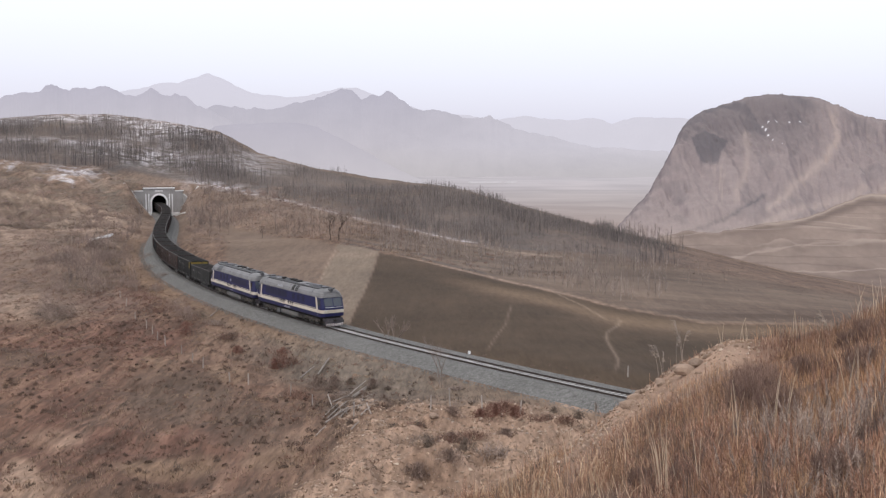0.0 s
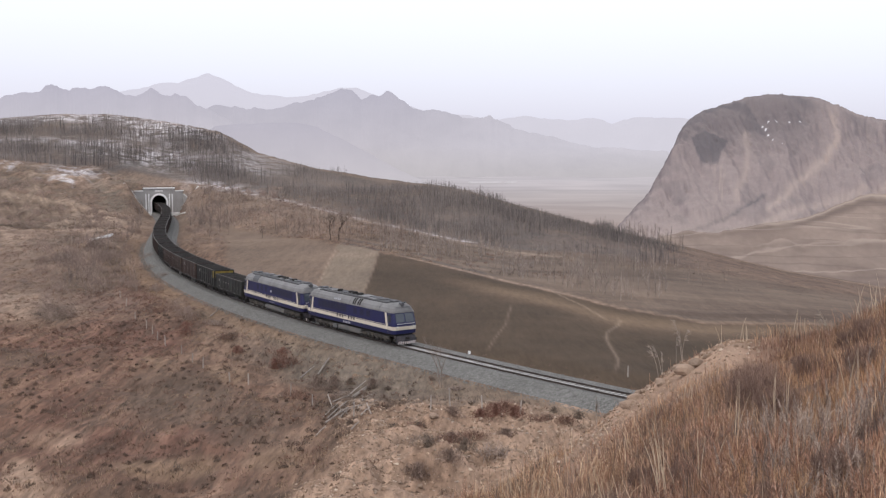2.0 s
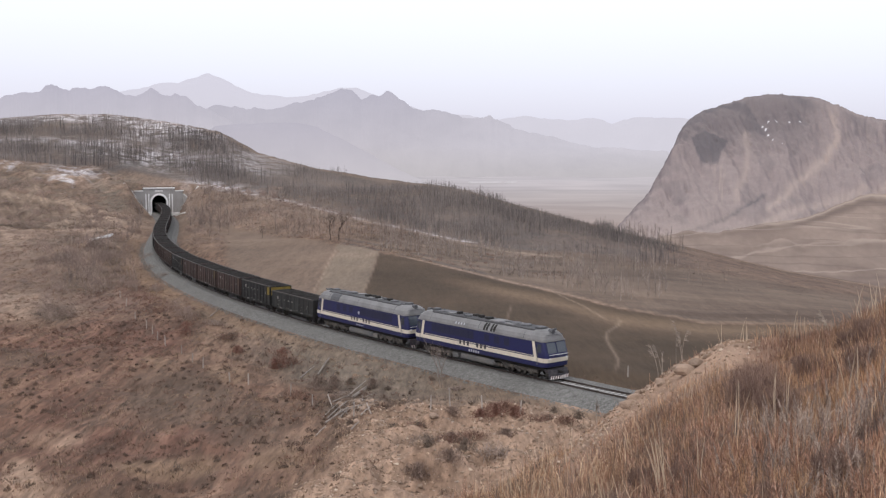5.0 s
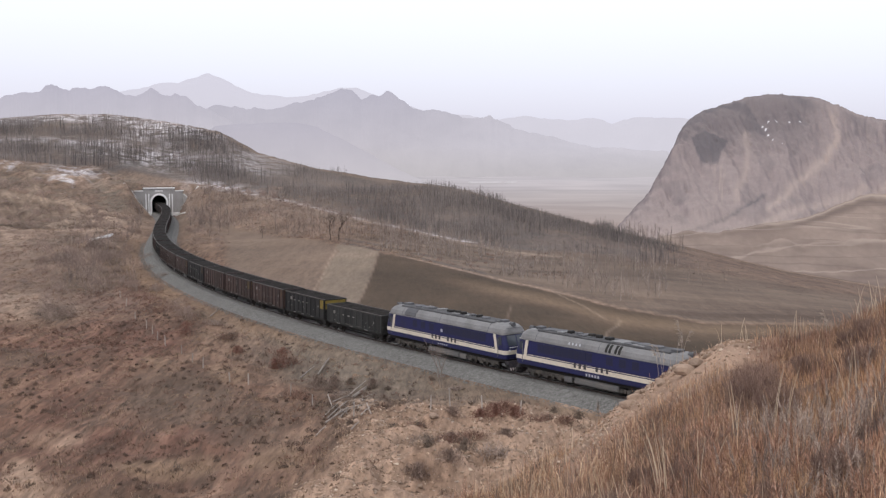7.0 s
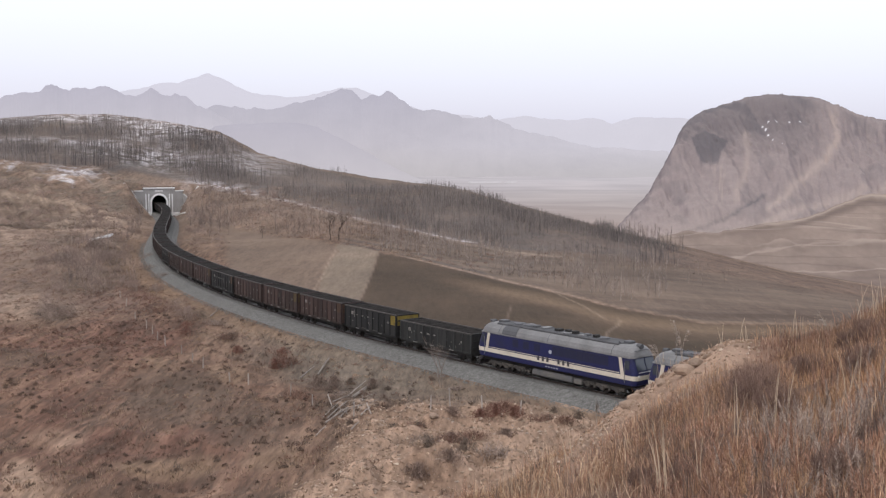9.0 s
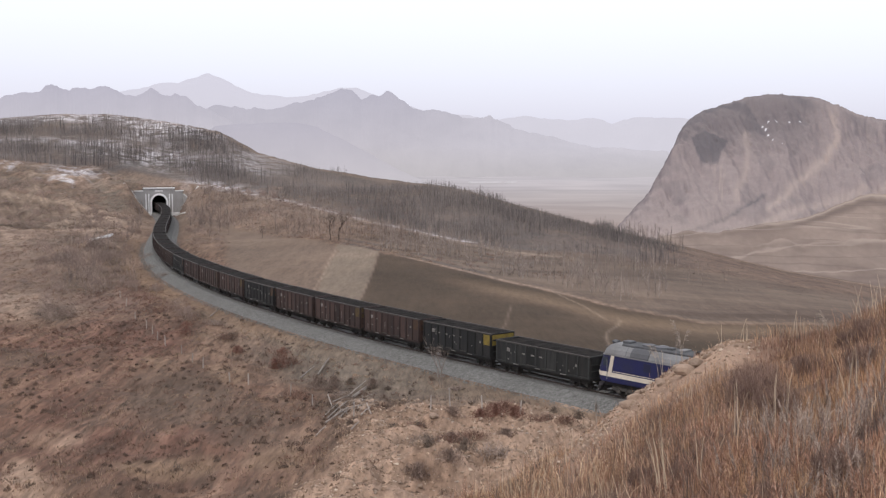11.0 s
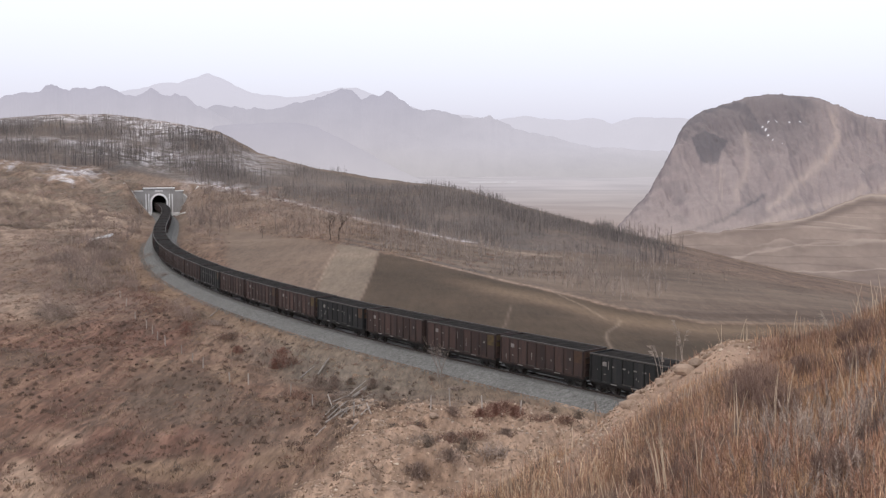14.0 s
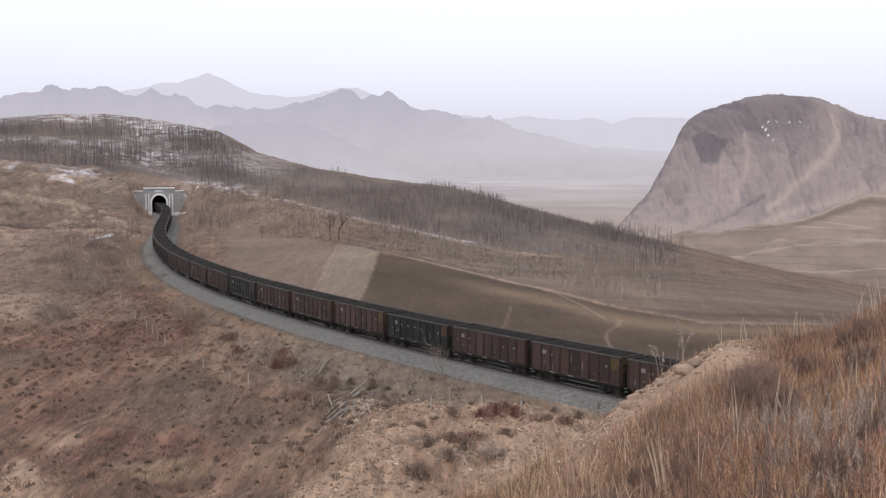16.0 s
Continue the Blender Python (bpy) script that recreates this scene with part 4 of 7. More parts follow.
def railway():
    bed = sweep(bmesh.new(), [(4.3, -1.25), (1.95, -0.17), (0.92, -0.165), (0.84, -0.25), (-0.84, -0.25), (-0.92, -0.165), (-2.75, -0.19), (-4.5, -1.25)], -175, S_HI - 6, 1.5)
    bed_ob = part("ballast_bed", bed, BALLAST, None)
    tagged(bed_ob, "grey crushed stone ballast bed of a single track", "ballast", kind="structure")
    track = tagged(new("railway_track"), "single railway track on pale concrete sleepers", "railway track", kind="structure")
    sec = [(0.075, -0.176), (0.075, -0.16), (0.012, -0.14), (0.012, -0.05), (0.036, -0.035), (0.036, 0.0), (-0.036, 0.0), (-0.036, -0.035), (-0.012, -0.05), (-0.012, -0.14), (-0.075, -0.16), (-0.075, -0.176)]
    for side in (0.753, -0.753):
        part("rail", sweep(bmesh.new(), sec, -175, S_HI - 6, 2.0, side), STEEL, track)
    bm = bmesh.new()
    box(bm, -0.125, 0.125, -1.28, 1.28, -0.36, -0.185, 0.02)
    me = bpy.data.meshes.new("sleeper")
    bm.to_mesh(me)
    me.materials.append(CONCRETE)
    bm.free()
    far = bmesh.new()
    pitch = 0.62
    n_near = 0
    for k in range(int(-20 / pitch), int((S_HI - 8) / pitch)):
        s = k * pitch
        x, y, th = on_line(s)
        m = pose(x, y, 0, 0, 0, math.degrees(th) - 90)
        if 262 < s < 440:
            ob = new("sleeper", me)
            ob.matrix_basis = m
            ob.parent = track
            n_near += 1
        else:
            vs = [m @ Vector(p) for p in ((-0.14, -1.28, -0.185), (0.14, -1.28, -0.185), (0.14, 1.28, -0.185), (-0.14, 1.28, -0.185), (-0.15, -1.29, -0.3), (0.15, -1.29, -0.3), (0.15, 1.29, -0.3), (-0.15, 1.29, -0.3))]
            v = [far.verts.new(p) for p in vs]
            for q in ((0, 1, 2, 3), (0, 4, 5, 1), (1, 5, 6, 2), (2, 6, 7, 3), (3, 7, 4, 0)):
                far.faces.new([v[i] for i in q])
    tagged(part("sleepers", far, CONCRETE, track), kind="stuff")


railway()


# ---- tunnel portal ----
PORTAL = worn("portal_concrete", (0.33, 0.32, 0.315), (0.24, 0.225, 0.215), 0.35, 0.7, 0.9)
WHITE = worn("whitewash", (0.80, 0.80, 0.80), (0.60, 0.58, 0.56), 0.4, 0.5, 0.85)
LINING = worn("tunnel_lining", (0.10, 0.095, 0.09), (0.05, 0.05, 0.05), 0.4, 0.7, 0.95)
HALF, SPRING, CROWN = 2.75, 3.9, 6.7


def arch(half, spring, crown, n=18):
    """Points of an opening from the foot on one side over the crown to the other."""
    pts = [(half, -0.9)]
    for k in range(n + 1):
        a = math.pi * k / n
        pts.append((half * math.cos(a), spring + (crown - spring) * math.sin(a)))
    return pts + [(-half, -0.9)]


def tunnel():
    x, y, th = on_line(0.0)
    base = pose(x, y, 0, 0, 0, math.degrees(th) - 90)
    tun = tagged(new("tunnel_portal"), "pale concrete tunnel portal with whitewashed arch and pilasters", "tunnel portal", kind="structure")
    tun.matrix_basis = base
    inner = arch(HALF, SPRING, CROWN)
    # face wall with the opening through it
    bm = bmesh.new()
    outer = [(6.6, -0.9), (6.6, 3.0)] + [(6.6 - 13.2 * k / 16, 8.6) for k in range(17)] + [(-6.6, 3.0), (-6.6, -0.9)]
    outer = outer[:len(inner)] if len(outer) >= len(inner) else outer + [outer[-1]] * (len(inner) - len(outer))
    outer[-1], outer[-2] = (-6.6, -0.9), (-6.6, 3.0)
    grid = []
    for xx in (0.0, -1.3):
        grid.append(([bm.verts.new((xx, a, b)) for a, b in inner], [bm.verts.new((xx, a, b)) for a, b in outer]))
    for k in range(len(inner) - 1):
        bm.faces.new((grid[0][0][k], grid[0][0][k + 1], grid[0][1][k + 1], grid[0][1][k]))
        bm.faces.new((grid[1][0][k + 1], grid[1][0][k], grid[1][1][k], grid[1][1][k + 1]))
        bm.faces.new((grid[0][0][k + 1], grid[0][0][k], grid[1][0][k], grid[1][0][k + 1]))
        bm.faces.new((grid[0][1][k], grid[0][1][k + 1], grid[1][1][k + 1], grid[1][1][k]))
    bmesh.ops.remove_doubles(bm, verts=bm.verts, dist=0.001)
    part("face_wall", bm, PORTAL, tun)
    # whitewashed ring
    bm = bmesh.new()
    big = arch(HALF + 0.75, SPRING, CROWN + 0.75)
    for xx, flip in ((0.18, False), (-0.02, True)):
        a = [bm.verts.new((xx, p, q)) for p, q in inner]
        b = [bm.verts.new((xx, p, q)) for p, q in big]
        for k in range(len(inner) - 1):
            bm.faces.new((a[k], a[k + 1], b[k + 1], b[k]) if not flip else (a[k + 1], a[k], b[k], b[k + 1]))
        if not flip:
            fa, fb = a, b
        else:
            for k in range(len(inner) - 1):
                bm.faces.new((fb[k], fb[k + 1], b[k + 1], b[k]))
                bm.faces.new((fa[k + 1], fa[k], a[k], a[k + 1]))
    part("arch_ring", bm, WHITE, tun, "whitewashed arch ring")
    for side in (-1, 1):
        for off in (4.0, 5.1):
            part("pilaster", boxed(-0.02, 0.22, side * off - 0.2, side * off + 0.2, -0.9, 7.2, 0.03), WHITE, tun, "whitewashed pilaster")
    part("coping", boxed(-1.5, 0.35, -6.2, 6.2, 9.3, 9.75, 0.05), WHITE, tun, "whitewashed coping")
    part("parapet", boxed(-1.3, 0.0, -6.0, 6.0, 8.6, 9.3, 0.03), PORTAL, tun)
    part("name_plate", boxed(0.0, 0.1, -1.6, 1.6, 8.15, 8.65), WHITE, tun, "white plate")
    for side in (-1, 1):
        part("shoulder_coping", boxed(-1.4, 0.3, side * 6.25 if side > 0 else -9.6, 9.6 if side > 0 else -6.25, 8.2, 8.6, 0.04), WHITE, tun, "whitewashed coping")
        part("shoulder_wall", boxed(-1.3, -0.02, 6.6 if side > 0 else -9.3, 9.3 if side > 0 else -6.6, -0.9, 8.2), PORTAL, tun)
        bm = bmesh.new()
        y0, y1 = side * 9.2, side * 13.6
        tops = [(0.2, y0, 7.2), (0.2 + 9.5, y1, 2.2)]
        vs = []
        for xx, yy, zz in tops:
            vs.append([bm.verts.new((xx, yy, -1.0)), bm.verts.new((xx, yy, zz)), bm.verts.new((xx, yy + side * 0.7, zz)), bm.verts.new((xx, yy + side * 0.7, -1.0))])
        for k in range(4):
            bm.faces.new((vs[0][k], vs[0][(k + 1) % 4], vs[1][(k + 1) % 4], vs[1][k]))
        bm.faces.new(vs[0][::-1])
        bm.faces.new(vs[1])
        bmesh.ops.recalc_face_normals(bm, faces=bm.faces)
        part("wing_wall", bm, PORTAL, tun)
    # lined bore through the hill
    bm = bmesh.new()
    rows = []
    for xx in np.arange(-1.2, -176, -5.0):
        rows.append([bm.verts.new((xx, p, q)) for p, q in arch(HALF + 0.02, SPRING, CROWN + 0.02)])
    for a, b in zip(rows[:-1], rows[1:]):
        for k in range(len(a) - 1):
            bm.faces.new((a[k], a[k + 1], b[k + 1], b[k]))
    bm.faces.new(rows[-1])
    part("bore_lining", bm, LINING, tun, "dark lined bore")


tunnel()


# ---- train ----
BLUE = worn("loco_blue", (0.016, 0.0185, 0.078), (0.024, 0.025, 0.05), 0.5, 0.5, 0.5, 0, 0.3)
CREAM = worn("loco_cream", (0.62, 0.56, 0.465), (0.40, 0.35, 0.285), 0.6, 0.5, 0.5)
ROOFGREY = worn("loco_roof_grey", (0.192, 0.191, 0.194), (0.105, 0.102, 0.102), 0.5, 0.7, 0.55)
DARKGREY = worn("loco_dark_grey", (0.085, 0.086, 0.095), (0.05, 0.05, 0.05), 0.8, 0.6, 0.6)
SOOT = worn("roof_soot", (0.052, 0.052, 0.056), (0.11, 0.11, 0.115), 0.9, 0.7, 0.75)
LOUVRE = worn("louvre_navy", (0.013, 0.0145, 0.046), (0.019, 0.019, 0.04), 0.8, 0.5, 0.6)
GLASS = worn("dark_glass", (0.045, 0.055, 0.072), (0.08, 0.086, 0.097), 1.0, 0.4, 0.14, 0, 0.6, relief=0)
UNDER = worn("underframe_black", (0.016, 0.0155, 0.0155), (0.038, 0.033, 0.029), 0.9, 0.7, 0.85)
DUSTY = worn("dusty_running_gear", (0.048, 0.044, 0.041), (0.115, 0.100, 0.086), 1.3, 0.8, 0.9)
TANK = worn("tank_grey", (0.105, 0.104, 0.106), (0.16, 0.147, 0.134), 0.9, 0.8, 0.8)
WHEEL = worn("wheel_steel", (0.05, 0.043, 0.038), (0.03, 0.026, 0.024), 2.0, 0.6, 0.55, 0.5)
REDWHITE = worn("pilot_paint", (0.030, 0.027, 0.034), (0.11, 0.095, 0.095), 3.0, 0.7, 0.6)
TEETH = worn("pilot_stripes", (0.62, 0.58, 0.57), (0.40, 0.24, 0.22), 5.0, 0.7, 0.7)
# chalk marks, and the painted light on the wagons' door feet
CHALK_LIT = worn("chalk_and_lit_feet", (0.22, 0.205, 0.195), (0.08, 0.07, 0.065), 3.0, 0.9, 0.9)
CHALK2 = worn("emblem_grey", (0.42, 0.43, 0.47), (0.3, 0.3, 0.34), 2.0, 0.5, 0.7)
LETTER = worn("letter_white", (0.72, 0.72, 0.72), (0.5, 0.5, 0.5), 2.0, 0.5, 0.7)
NUMDARK = worn("letter_dark", (0.05, 0.045, 0.05), (0.09, 0.08, 0.08), 2.0, 0.5, 0.7)
BROWN = worn("wagon_brown", (0.050, 0.029, 0.0245), (0.021, 0.017, 0.017), 1.6, 0.9, 0.8, each=0.4, streak=(1, 1, 0.2))
BLACK = worn("wagon_black", (0.012, 0.0128, 0.0138), (0.028, 0.026, 0.025), 1.6, 0.8, 0.8, each=0.4, streak=(1, 1, 0.2))
WGREY = worn("wagon_slate", (0.013, 0.0138, 0.0138), (0.034, 0.033, 0.031), 1.5, 0.9, 0.8, each=0.35, streak=(1, 1, 0.2))
RIMGREY = worn("wagon_rim", (0.064, 0.056, 0.052), (0.034, 0.031, 0.029), 0.7, 0.7, 0.8)
YELLOW = worn("end_yellow", (0.20, 0.148, 0.024), (0.10, 0.065, 0.02), 1.2, 0.8, 0.75)
DULLYELLOW = worn("end_dull_yellow", (0.088, 0.060, 0.022), (0.036, 0.026, 0.018), 1.2, 0.9, 0.8)
OCHRE = worn("end_ochre", (0.066, 0.036, 0.021), (0.034, 0.023, 0.018), 1.2, 0.8, 0.8)
COAL = worn("coal", (0.016, 0.0142, 0.0135), (0.034, 0.030, 0.0275), 1.2, 0.8, 0.95, 0, 0.06, 12.0, 0.7)

# brown and black rib paint darkened to draw the shadow lines along ribs
RIBS = {
    "wagon_brown": worn("rib_brown_shaded", (0.034, 0.021, 0.019), (0.020, 0.016, 0.015), 0.9, 0.9, 0.8),
    "wagon_black": worn("rib_black_shaded", (0.009, 0.0095, 0.010), (0.018, 0.018, 0.018), 0.9, 0.8, 0.8),
    "wagon_slate": worn("rib_slate", (0.036, 0.038, 0.038), (0.020, 0.020, 0.0195), 0.9, 0.9, 0.8),
}


def wheelset(parent, x, r, name="wheelset"):
    bm = bmesh.new()
    tube(bm, (0, -0.62, 0), (0, 0.62, 0), 0.08, n=8)
    for sgn in (-1, 1):
        tube(bm, (0, sgn * 0.68, 0), (0, sgn * 0.82, 0), r, n=20)
        tube(bm, (0, sgn * 0.66, 0), (0, sgn * 0.69, 0), r + 0.03, n=20)
        for k in range(5):
            a = k * math.tau / 5
            box(bm, r * 0.45 * math.cos(a) - 0.05, r * 0.45 * math.cos(a) + 0.05, sgn * 0.86 - 0.04, sgn * 0.86 + 0.04, r * 0.45 * math.sin(a) - 0.05, r * 0.45 * math.sin(a) + 0.05)
    ob = part(name, bm, WHEEL, parent)
    ob.location = (x, 0, r)
    return ob


def bogie(parent, x, axles, r, half, top, material=None, out=0.0):
    bm = bmesh.new()
    for sgn in (-1, 1):
        box(bm, -half, half, sgn * (1.02 + out) - 0.09, sgn * (1.02 + out) + 0.09, r + 0.05, r + 0.36, 0.03)
        for a in axles:
            box(bm, a - 0.22, a + 0.22, sgn * (1.08 + out) - 0.12, sgn * (1.08 + out) + 0.12, r - 0.16, r + 0.2, 0.03)
            box(bm, a - 0.34, a - 0.24, sgn * (1.05 + out) - 0.08, sgn * (1.05 + out) + 0.08, r - 0.02, r + 0.34)
            box(bm, a + 0.24, a + 0.34, sgn * (1.05 + out) - 0.08, sgn * (1.05 + out) + 0.08, r - 0.02, r + 0.34)
        for m in zip(axles[:-1], axles[1:]):
            c = sum(m) / 2
            tube(bm, (c, sgn * (1.1 + out), r - 0.1), (c, sgn * (1.1 + out), r + 0.4), 0.13, n=10)
    box(bm, -0.35, 0.35, -1.0, 1.0, r + 0.1, top)
    ob = part("bogie", bm, material or UNDER, parent)
    ob.location = (x, 0, 0)
    return ob


def ridge_fan(parent, x, r, z):
    bm = bmesh.new()
    tube(bm, (0, 0, 0), (0, 0, 0.16), r, r * 0.94, 18)
    ob = part("roof_fan", bm, DARKGREY, parent)
    ob.location = (x, 0, z)
    return ob


def roof_strip(x0, x1, sy, z0, z1, proud):
    """A thin plate that lies on the curve of the roof side."""
    prof = [(3.57, 1.59), (3.7, 1.57), (4.02, 1.44), (4.32, 1.16), (4.46, 0.92), (4.54, 0.4)]
    zs = [z0] + [z for z, _ in prof if z0 < z < z1] + [z1]
    ys = [float(np.interp(z, [p[0] for p in prof], [p[1] for p in prof])) for z in zs]
    bm = bmesh.new()
    prev = None
    for z, y in zip(zs, ys):
        row = [bm.verts.new(p) for p in ((x0, sy * (y + proud), z + proud * 0.5), (x1, sy * (y + proud), z + proud * 0.5), (x1, sy * (y - 0.1), z - 0.05), (x0, sy * (y - 0.1), z - 0.05))]
        if prev:
            for k in range(4):
                bm.faces.new((prev[k], prev[(k + 1) % 4], row[(k + 1) % 4], row[k]))
        else:
            bm.faces.new(row)
        prev = row
    bm.faces.new(prev[::-1])
    bmesh.ops.recalc_face_normals(bm, faces=bm.faces)
    return bm


def locomotive(name, label, emblem):
    loco = empty(name, label, "locomotive", "coal train")
    part("lower_body", rings([(1.08, 10.2, 1.56), (1.16, 10.33, 1.6), (1.58, 10.38, 1.6)], 0.45, 4), BLUE, loco)
    part("waist_stripe", rings([(1.58, 10.42, 1.615), (1.98, 10.45, 1.615)], 0.47, 4), CREAM, loco, "cream waist stripe")
    part("upper_body", rings([(1.98, 10.40, 1.6), (2.3, 10.36, 1.6), (3.5, 9.96, 1.58)], 0.45, 4), BLUE, loco)
    part("cornice", rings([(3.5, 10.04, 1.62), (3.57, 10.04, 1.62)], 0.5, 4), ROOFGREY, loco)
    part("roof", rings([(3.57, 10.0, 1.59), (3.7, 9.98, 1.57), (4.02, 9.88, 1.44), (4.32, 9.62, 1.16), (4.46, 9.3, 0.92), (4.54, 8.8, 0.4)], 0.7, 5), ROOFGREY, loco)
    # dark pinstripe and numerals on the stripe
    for sy in (-1, 1):
        part("pinstripe", boxed(-8.6, 8.6, sy * 1.612 - 0.012, sy * 1.612 + 0.012, 2.08, 2.13), CREAM, loco)
        for k in range(6):
            x = -0.4 + (k - 2.5) * 0.62 + (0.42 if k > 2 else -0.42)
            part("numeral_bar", boxed(x - 0.14, x + 0.14, sy * 1.624 - 0.012, sy * 1.624 + 0.012, 1.74, 2.18), NUMDARK, loco)
        for k in range(5):
            x = -0.2 + (k - 2) * 0.36
            part("letter_bar", boxed(x - 0.10, x + 0.10, sy * 1.605 - 0.012, sy * 1.605 + 0.012, 1.16 + 0.08 * emblem, 1.40 - 0.06 * emblem), CHALK2, loco)
        if emblem:
            bm = bmesh.new()
            tube(bm, (0, sy * 1.585, 2.75), (0, sy * 1.615, 2.75), 0.19, n=20)
            part("emblem", bm, CHALK2, loco, "round pale emblem")
        # slanting cream pillars behind the cabs, cab doors and windows
        for sx in (-1, 1):
            bm = bmesh.new()
            y0, y1 = sy * 1.575, sy * 1.622
            q = [(8.75, 1.98), (9.15, 1.98), (8.83, 3.5), (8.48, 3.5)]
            a = [bm.verts.new((sx * p, y0, z)) for p, z in q]
            b = [bm.verts.new((sx * p, y1, z)) for p, z in q]
            bm.faces.new(b)
            bm.faces.new(a[::-1])
            for k in range(4):
                bm.faces.new((a[k], a[(k + 1) % 4], b[(k + 1) % 4], b[k]))
            bmesh.ops.recalc_face_normals(bm, faces=bm.faces)
            part("pillar", bm, CREAM, loco, "slanting cream pillar")
            part("cab_window", boxed(sx * 9.48 - 0.26, sx * 9.48 + 0.26, sy * 1.597 - 0.02, sy * 1.597 + 0.02, 2.5, 3.3, 0.01), GLASS, loco, "dark glass")
            part("door_rail", boxed(sx * 9.25 - 0.02, sx * 9.25 + 0.02, sy * 1.66 - 0.02, sy * 1.66 + 0.02, 1.3, 3.1), ROOFGREY, loco)
            part("step", boxed(sx * 8.9 - 0.3, sx * 8.9 + 0.3, sy * 1.45 - 0.1, sy * 1.45 + 0.1, 0.42, 0.5), UNDER, loco)
        # dark louvre band along the upper side
        for k in range(9):
            x = -6.9 + k * 0.78
            part("louvre", boxed(x - 0.37, x + 0.37, sy * 1.592 - 0.015, sy * 1.592 + 0.015, 2.5, 3.36), LOUVRE, loco)
        for x in (1.8, 3.3, 4.8):
            part("side_window", boxed(x - 0.4, x + 0.4, sy * 1.592 - 0.012, sy * 1.592 + 0.012, 2.55, 3.3), LOUVRE, loco)
        # dark cooler slots and dull letter bars that follow the roof's curve
        for x in () if emblem else (1.2, 1.62, 2.3, 2.72):
            part("cooler_slot", roof_strip(x, x + 0.27, sy, 3.66, 4.36, 0.025), UNDER, loco, "dark cooler slot")
        for k in range(0 if emblem else 4):
            x = -3.3 + k * 0.45
            part("roof_letter_bar", roof_strip(x, x + 0.17, sy, 3.78, 3.98, 0.012), CHALK2, loco)
        if emblem:
            part("roof_section", roof_strip(4.7, 6.7, sy, 3.6, 4.52, 0.04), DARKGREY, loco, "dark grey removable roof section")
        for x in (-7.6, 0.4, 7.2):
            part("roof_seam", roof_strip(x, x + 0.05, sy, 3.6, 4.5, 0.015), DARKGREY, loco)
    # both ends
    for sx in (-1, 1):
        for sy in (-1, 1):
            bm = bmesh.new()
            q = [(10.33, 2.43), (10.0, 3.4)]
            v = []
            for x, z in q:
                for yy in (0.07, 1.2):
                    v.append((sx * (x + 0.0), sy * yy, z))
            o = [bm.verts.new(p) for p in v] + [bm.verts.new((p[0] + sx * 0.03, p[1], p[2] + 0.01)) for p in v]
            for f in ((4, 5, 7, 6), (0, 1, 5, 4), (1, 3, 7, 5), (3, 2, 6, 7), (2, 0, 4, 6)):
                bm.faces.new([o[i] for i in f])
            bmesh.ops.recalc_face_normals(bm, faces=bm.faces)
            part("windscreen", bm, GLASS, loco, "dark glass windscreen")
            bm = bmesh.new()
            tube(bm, (sx * 10.4, sy * 1.1, 1.95), (sx * 10.5, sy * 1.1, 1.95), 0.09, n=14)
            part("headlight", bm, LETTER, loco, "small round headlight")
            part("buffer_step", boxed(sx * 10.3 - 0.15, sx * 10.3 + 0.15, sy * 1.2 - 0.25, sy * 1.2 + 0.25, 0.5, 0.78), UNDER, loco)
        bm = bmesh.new()
        tube(bm, (sx * 9.3, 0, 4.42), (sx * 9.8, 0, 4.42), 0.24, n=16)
        part("roof_lamp", bm, DARKGREY, loco, "round roof headlamp")
        bm = bmesh.new()
        pts = [(9.85, -1.3, 1.14), (9.85, 1.3, 1.14), (10.55, 1.25, 0.2), (10.75, 0.0, 0.2), (10.55, -1.25, 0.2), (10.42, -1.3, 1.08), (10.5, 0.0, 1.08), (10.42, 1.3, 1.08)]
        v = [bm.verts.new((sx * a, b, c)) for a, b, c in pts]
        for f in ((2, 3, 6, 7), (3, 4, 5, 6), (0, 1, 7, 6, 5), (1, 2, 7), (0, 5, 4), (0, 4, 3, 2, 1)):
            bm.faces.new([v[i] for i in f])
        bmesh.ops.recalc_face_normals(bm, faces=bm.faces)
        part("pilot", bm, REDWHITE, loco, "dark scuffed pilot")
        for k in range(9):
            yy = -1.08 + 0.27 * k
            bow = 0.2 * (1 - abs(yy) / 1.25)
            bm = bmesh.new()
            v = [bm.verts.new((sx * (10.57 + bow + o), yy + a, z)) for o in (0.0, 0.04) for a, z in ((-0.09, 0.2), (0.05, 0.2), (0.13, 0.5), (-0.01, 0.5))]
            for f in ((4, 5, 6, 7), (0, 1, 5, 4), (1, 2, 6, 5), (2, 3, 7, 6), (3, 0, 4, 7), (3, 2, 1, 0)):
                bm.faces.new([v[i] for i in f])
            bmesh.ops.recalc_face_normals(bm, faces=bm.faces)
            part("pilot_stripe", bm, TEETH, loco, "slanting white stripe")
        bm = bmesh.new()
        box(bm, sx * 10.85 - 0.3, sx * 10.85 + 0.3, -0.12, 0.12, 0.76, 1.0, 0.03)
        part("coupler", bm, UNDER, loco)
        part("end_rail", boxed(sx * 10.5 - 0.02, sx * 10.5 + 0.02, -1.2, 1.2, 2.28, 2.33), LETTER, loco)
        part("cab_seam", boxed(sx * 9.9 - 0.03, sx * 9.9 + 0.03, -1.15, 1.15, 4.12, 4.16), DARKGREY, loco)
    # roof gear
    part("roof_walkway", boxed(-7.9, 8.1, -1.02, 1.02, 4.3, 4.56, 0.05), SOOT, loco, "dark grimy roof walkway")
    r = random.Random(4 + emblem)
    x = -7.6
    while x < 7.4:
        w = r.uniform(0.7, 1.7)
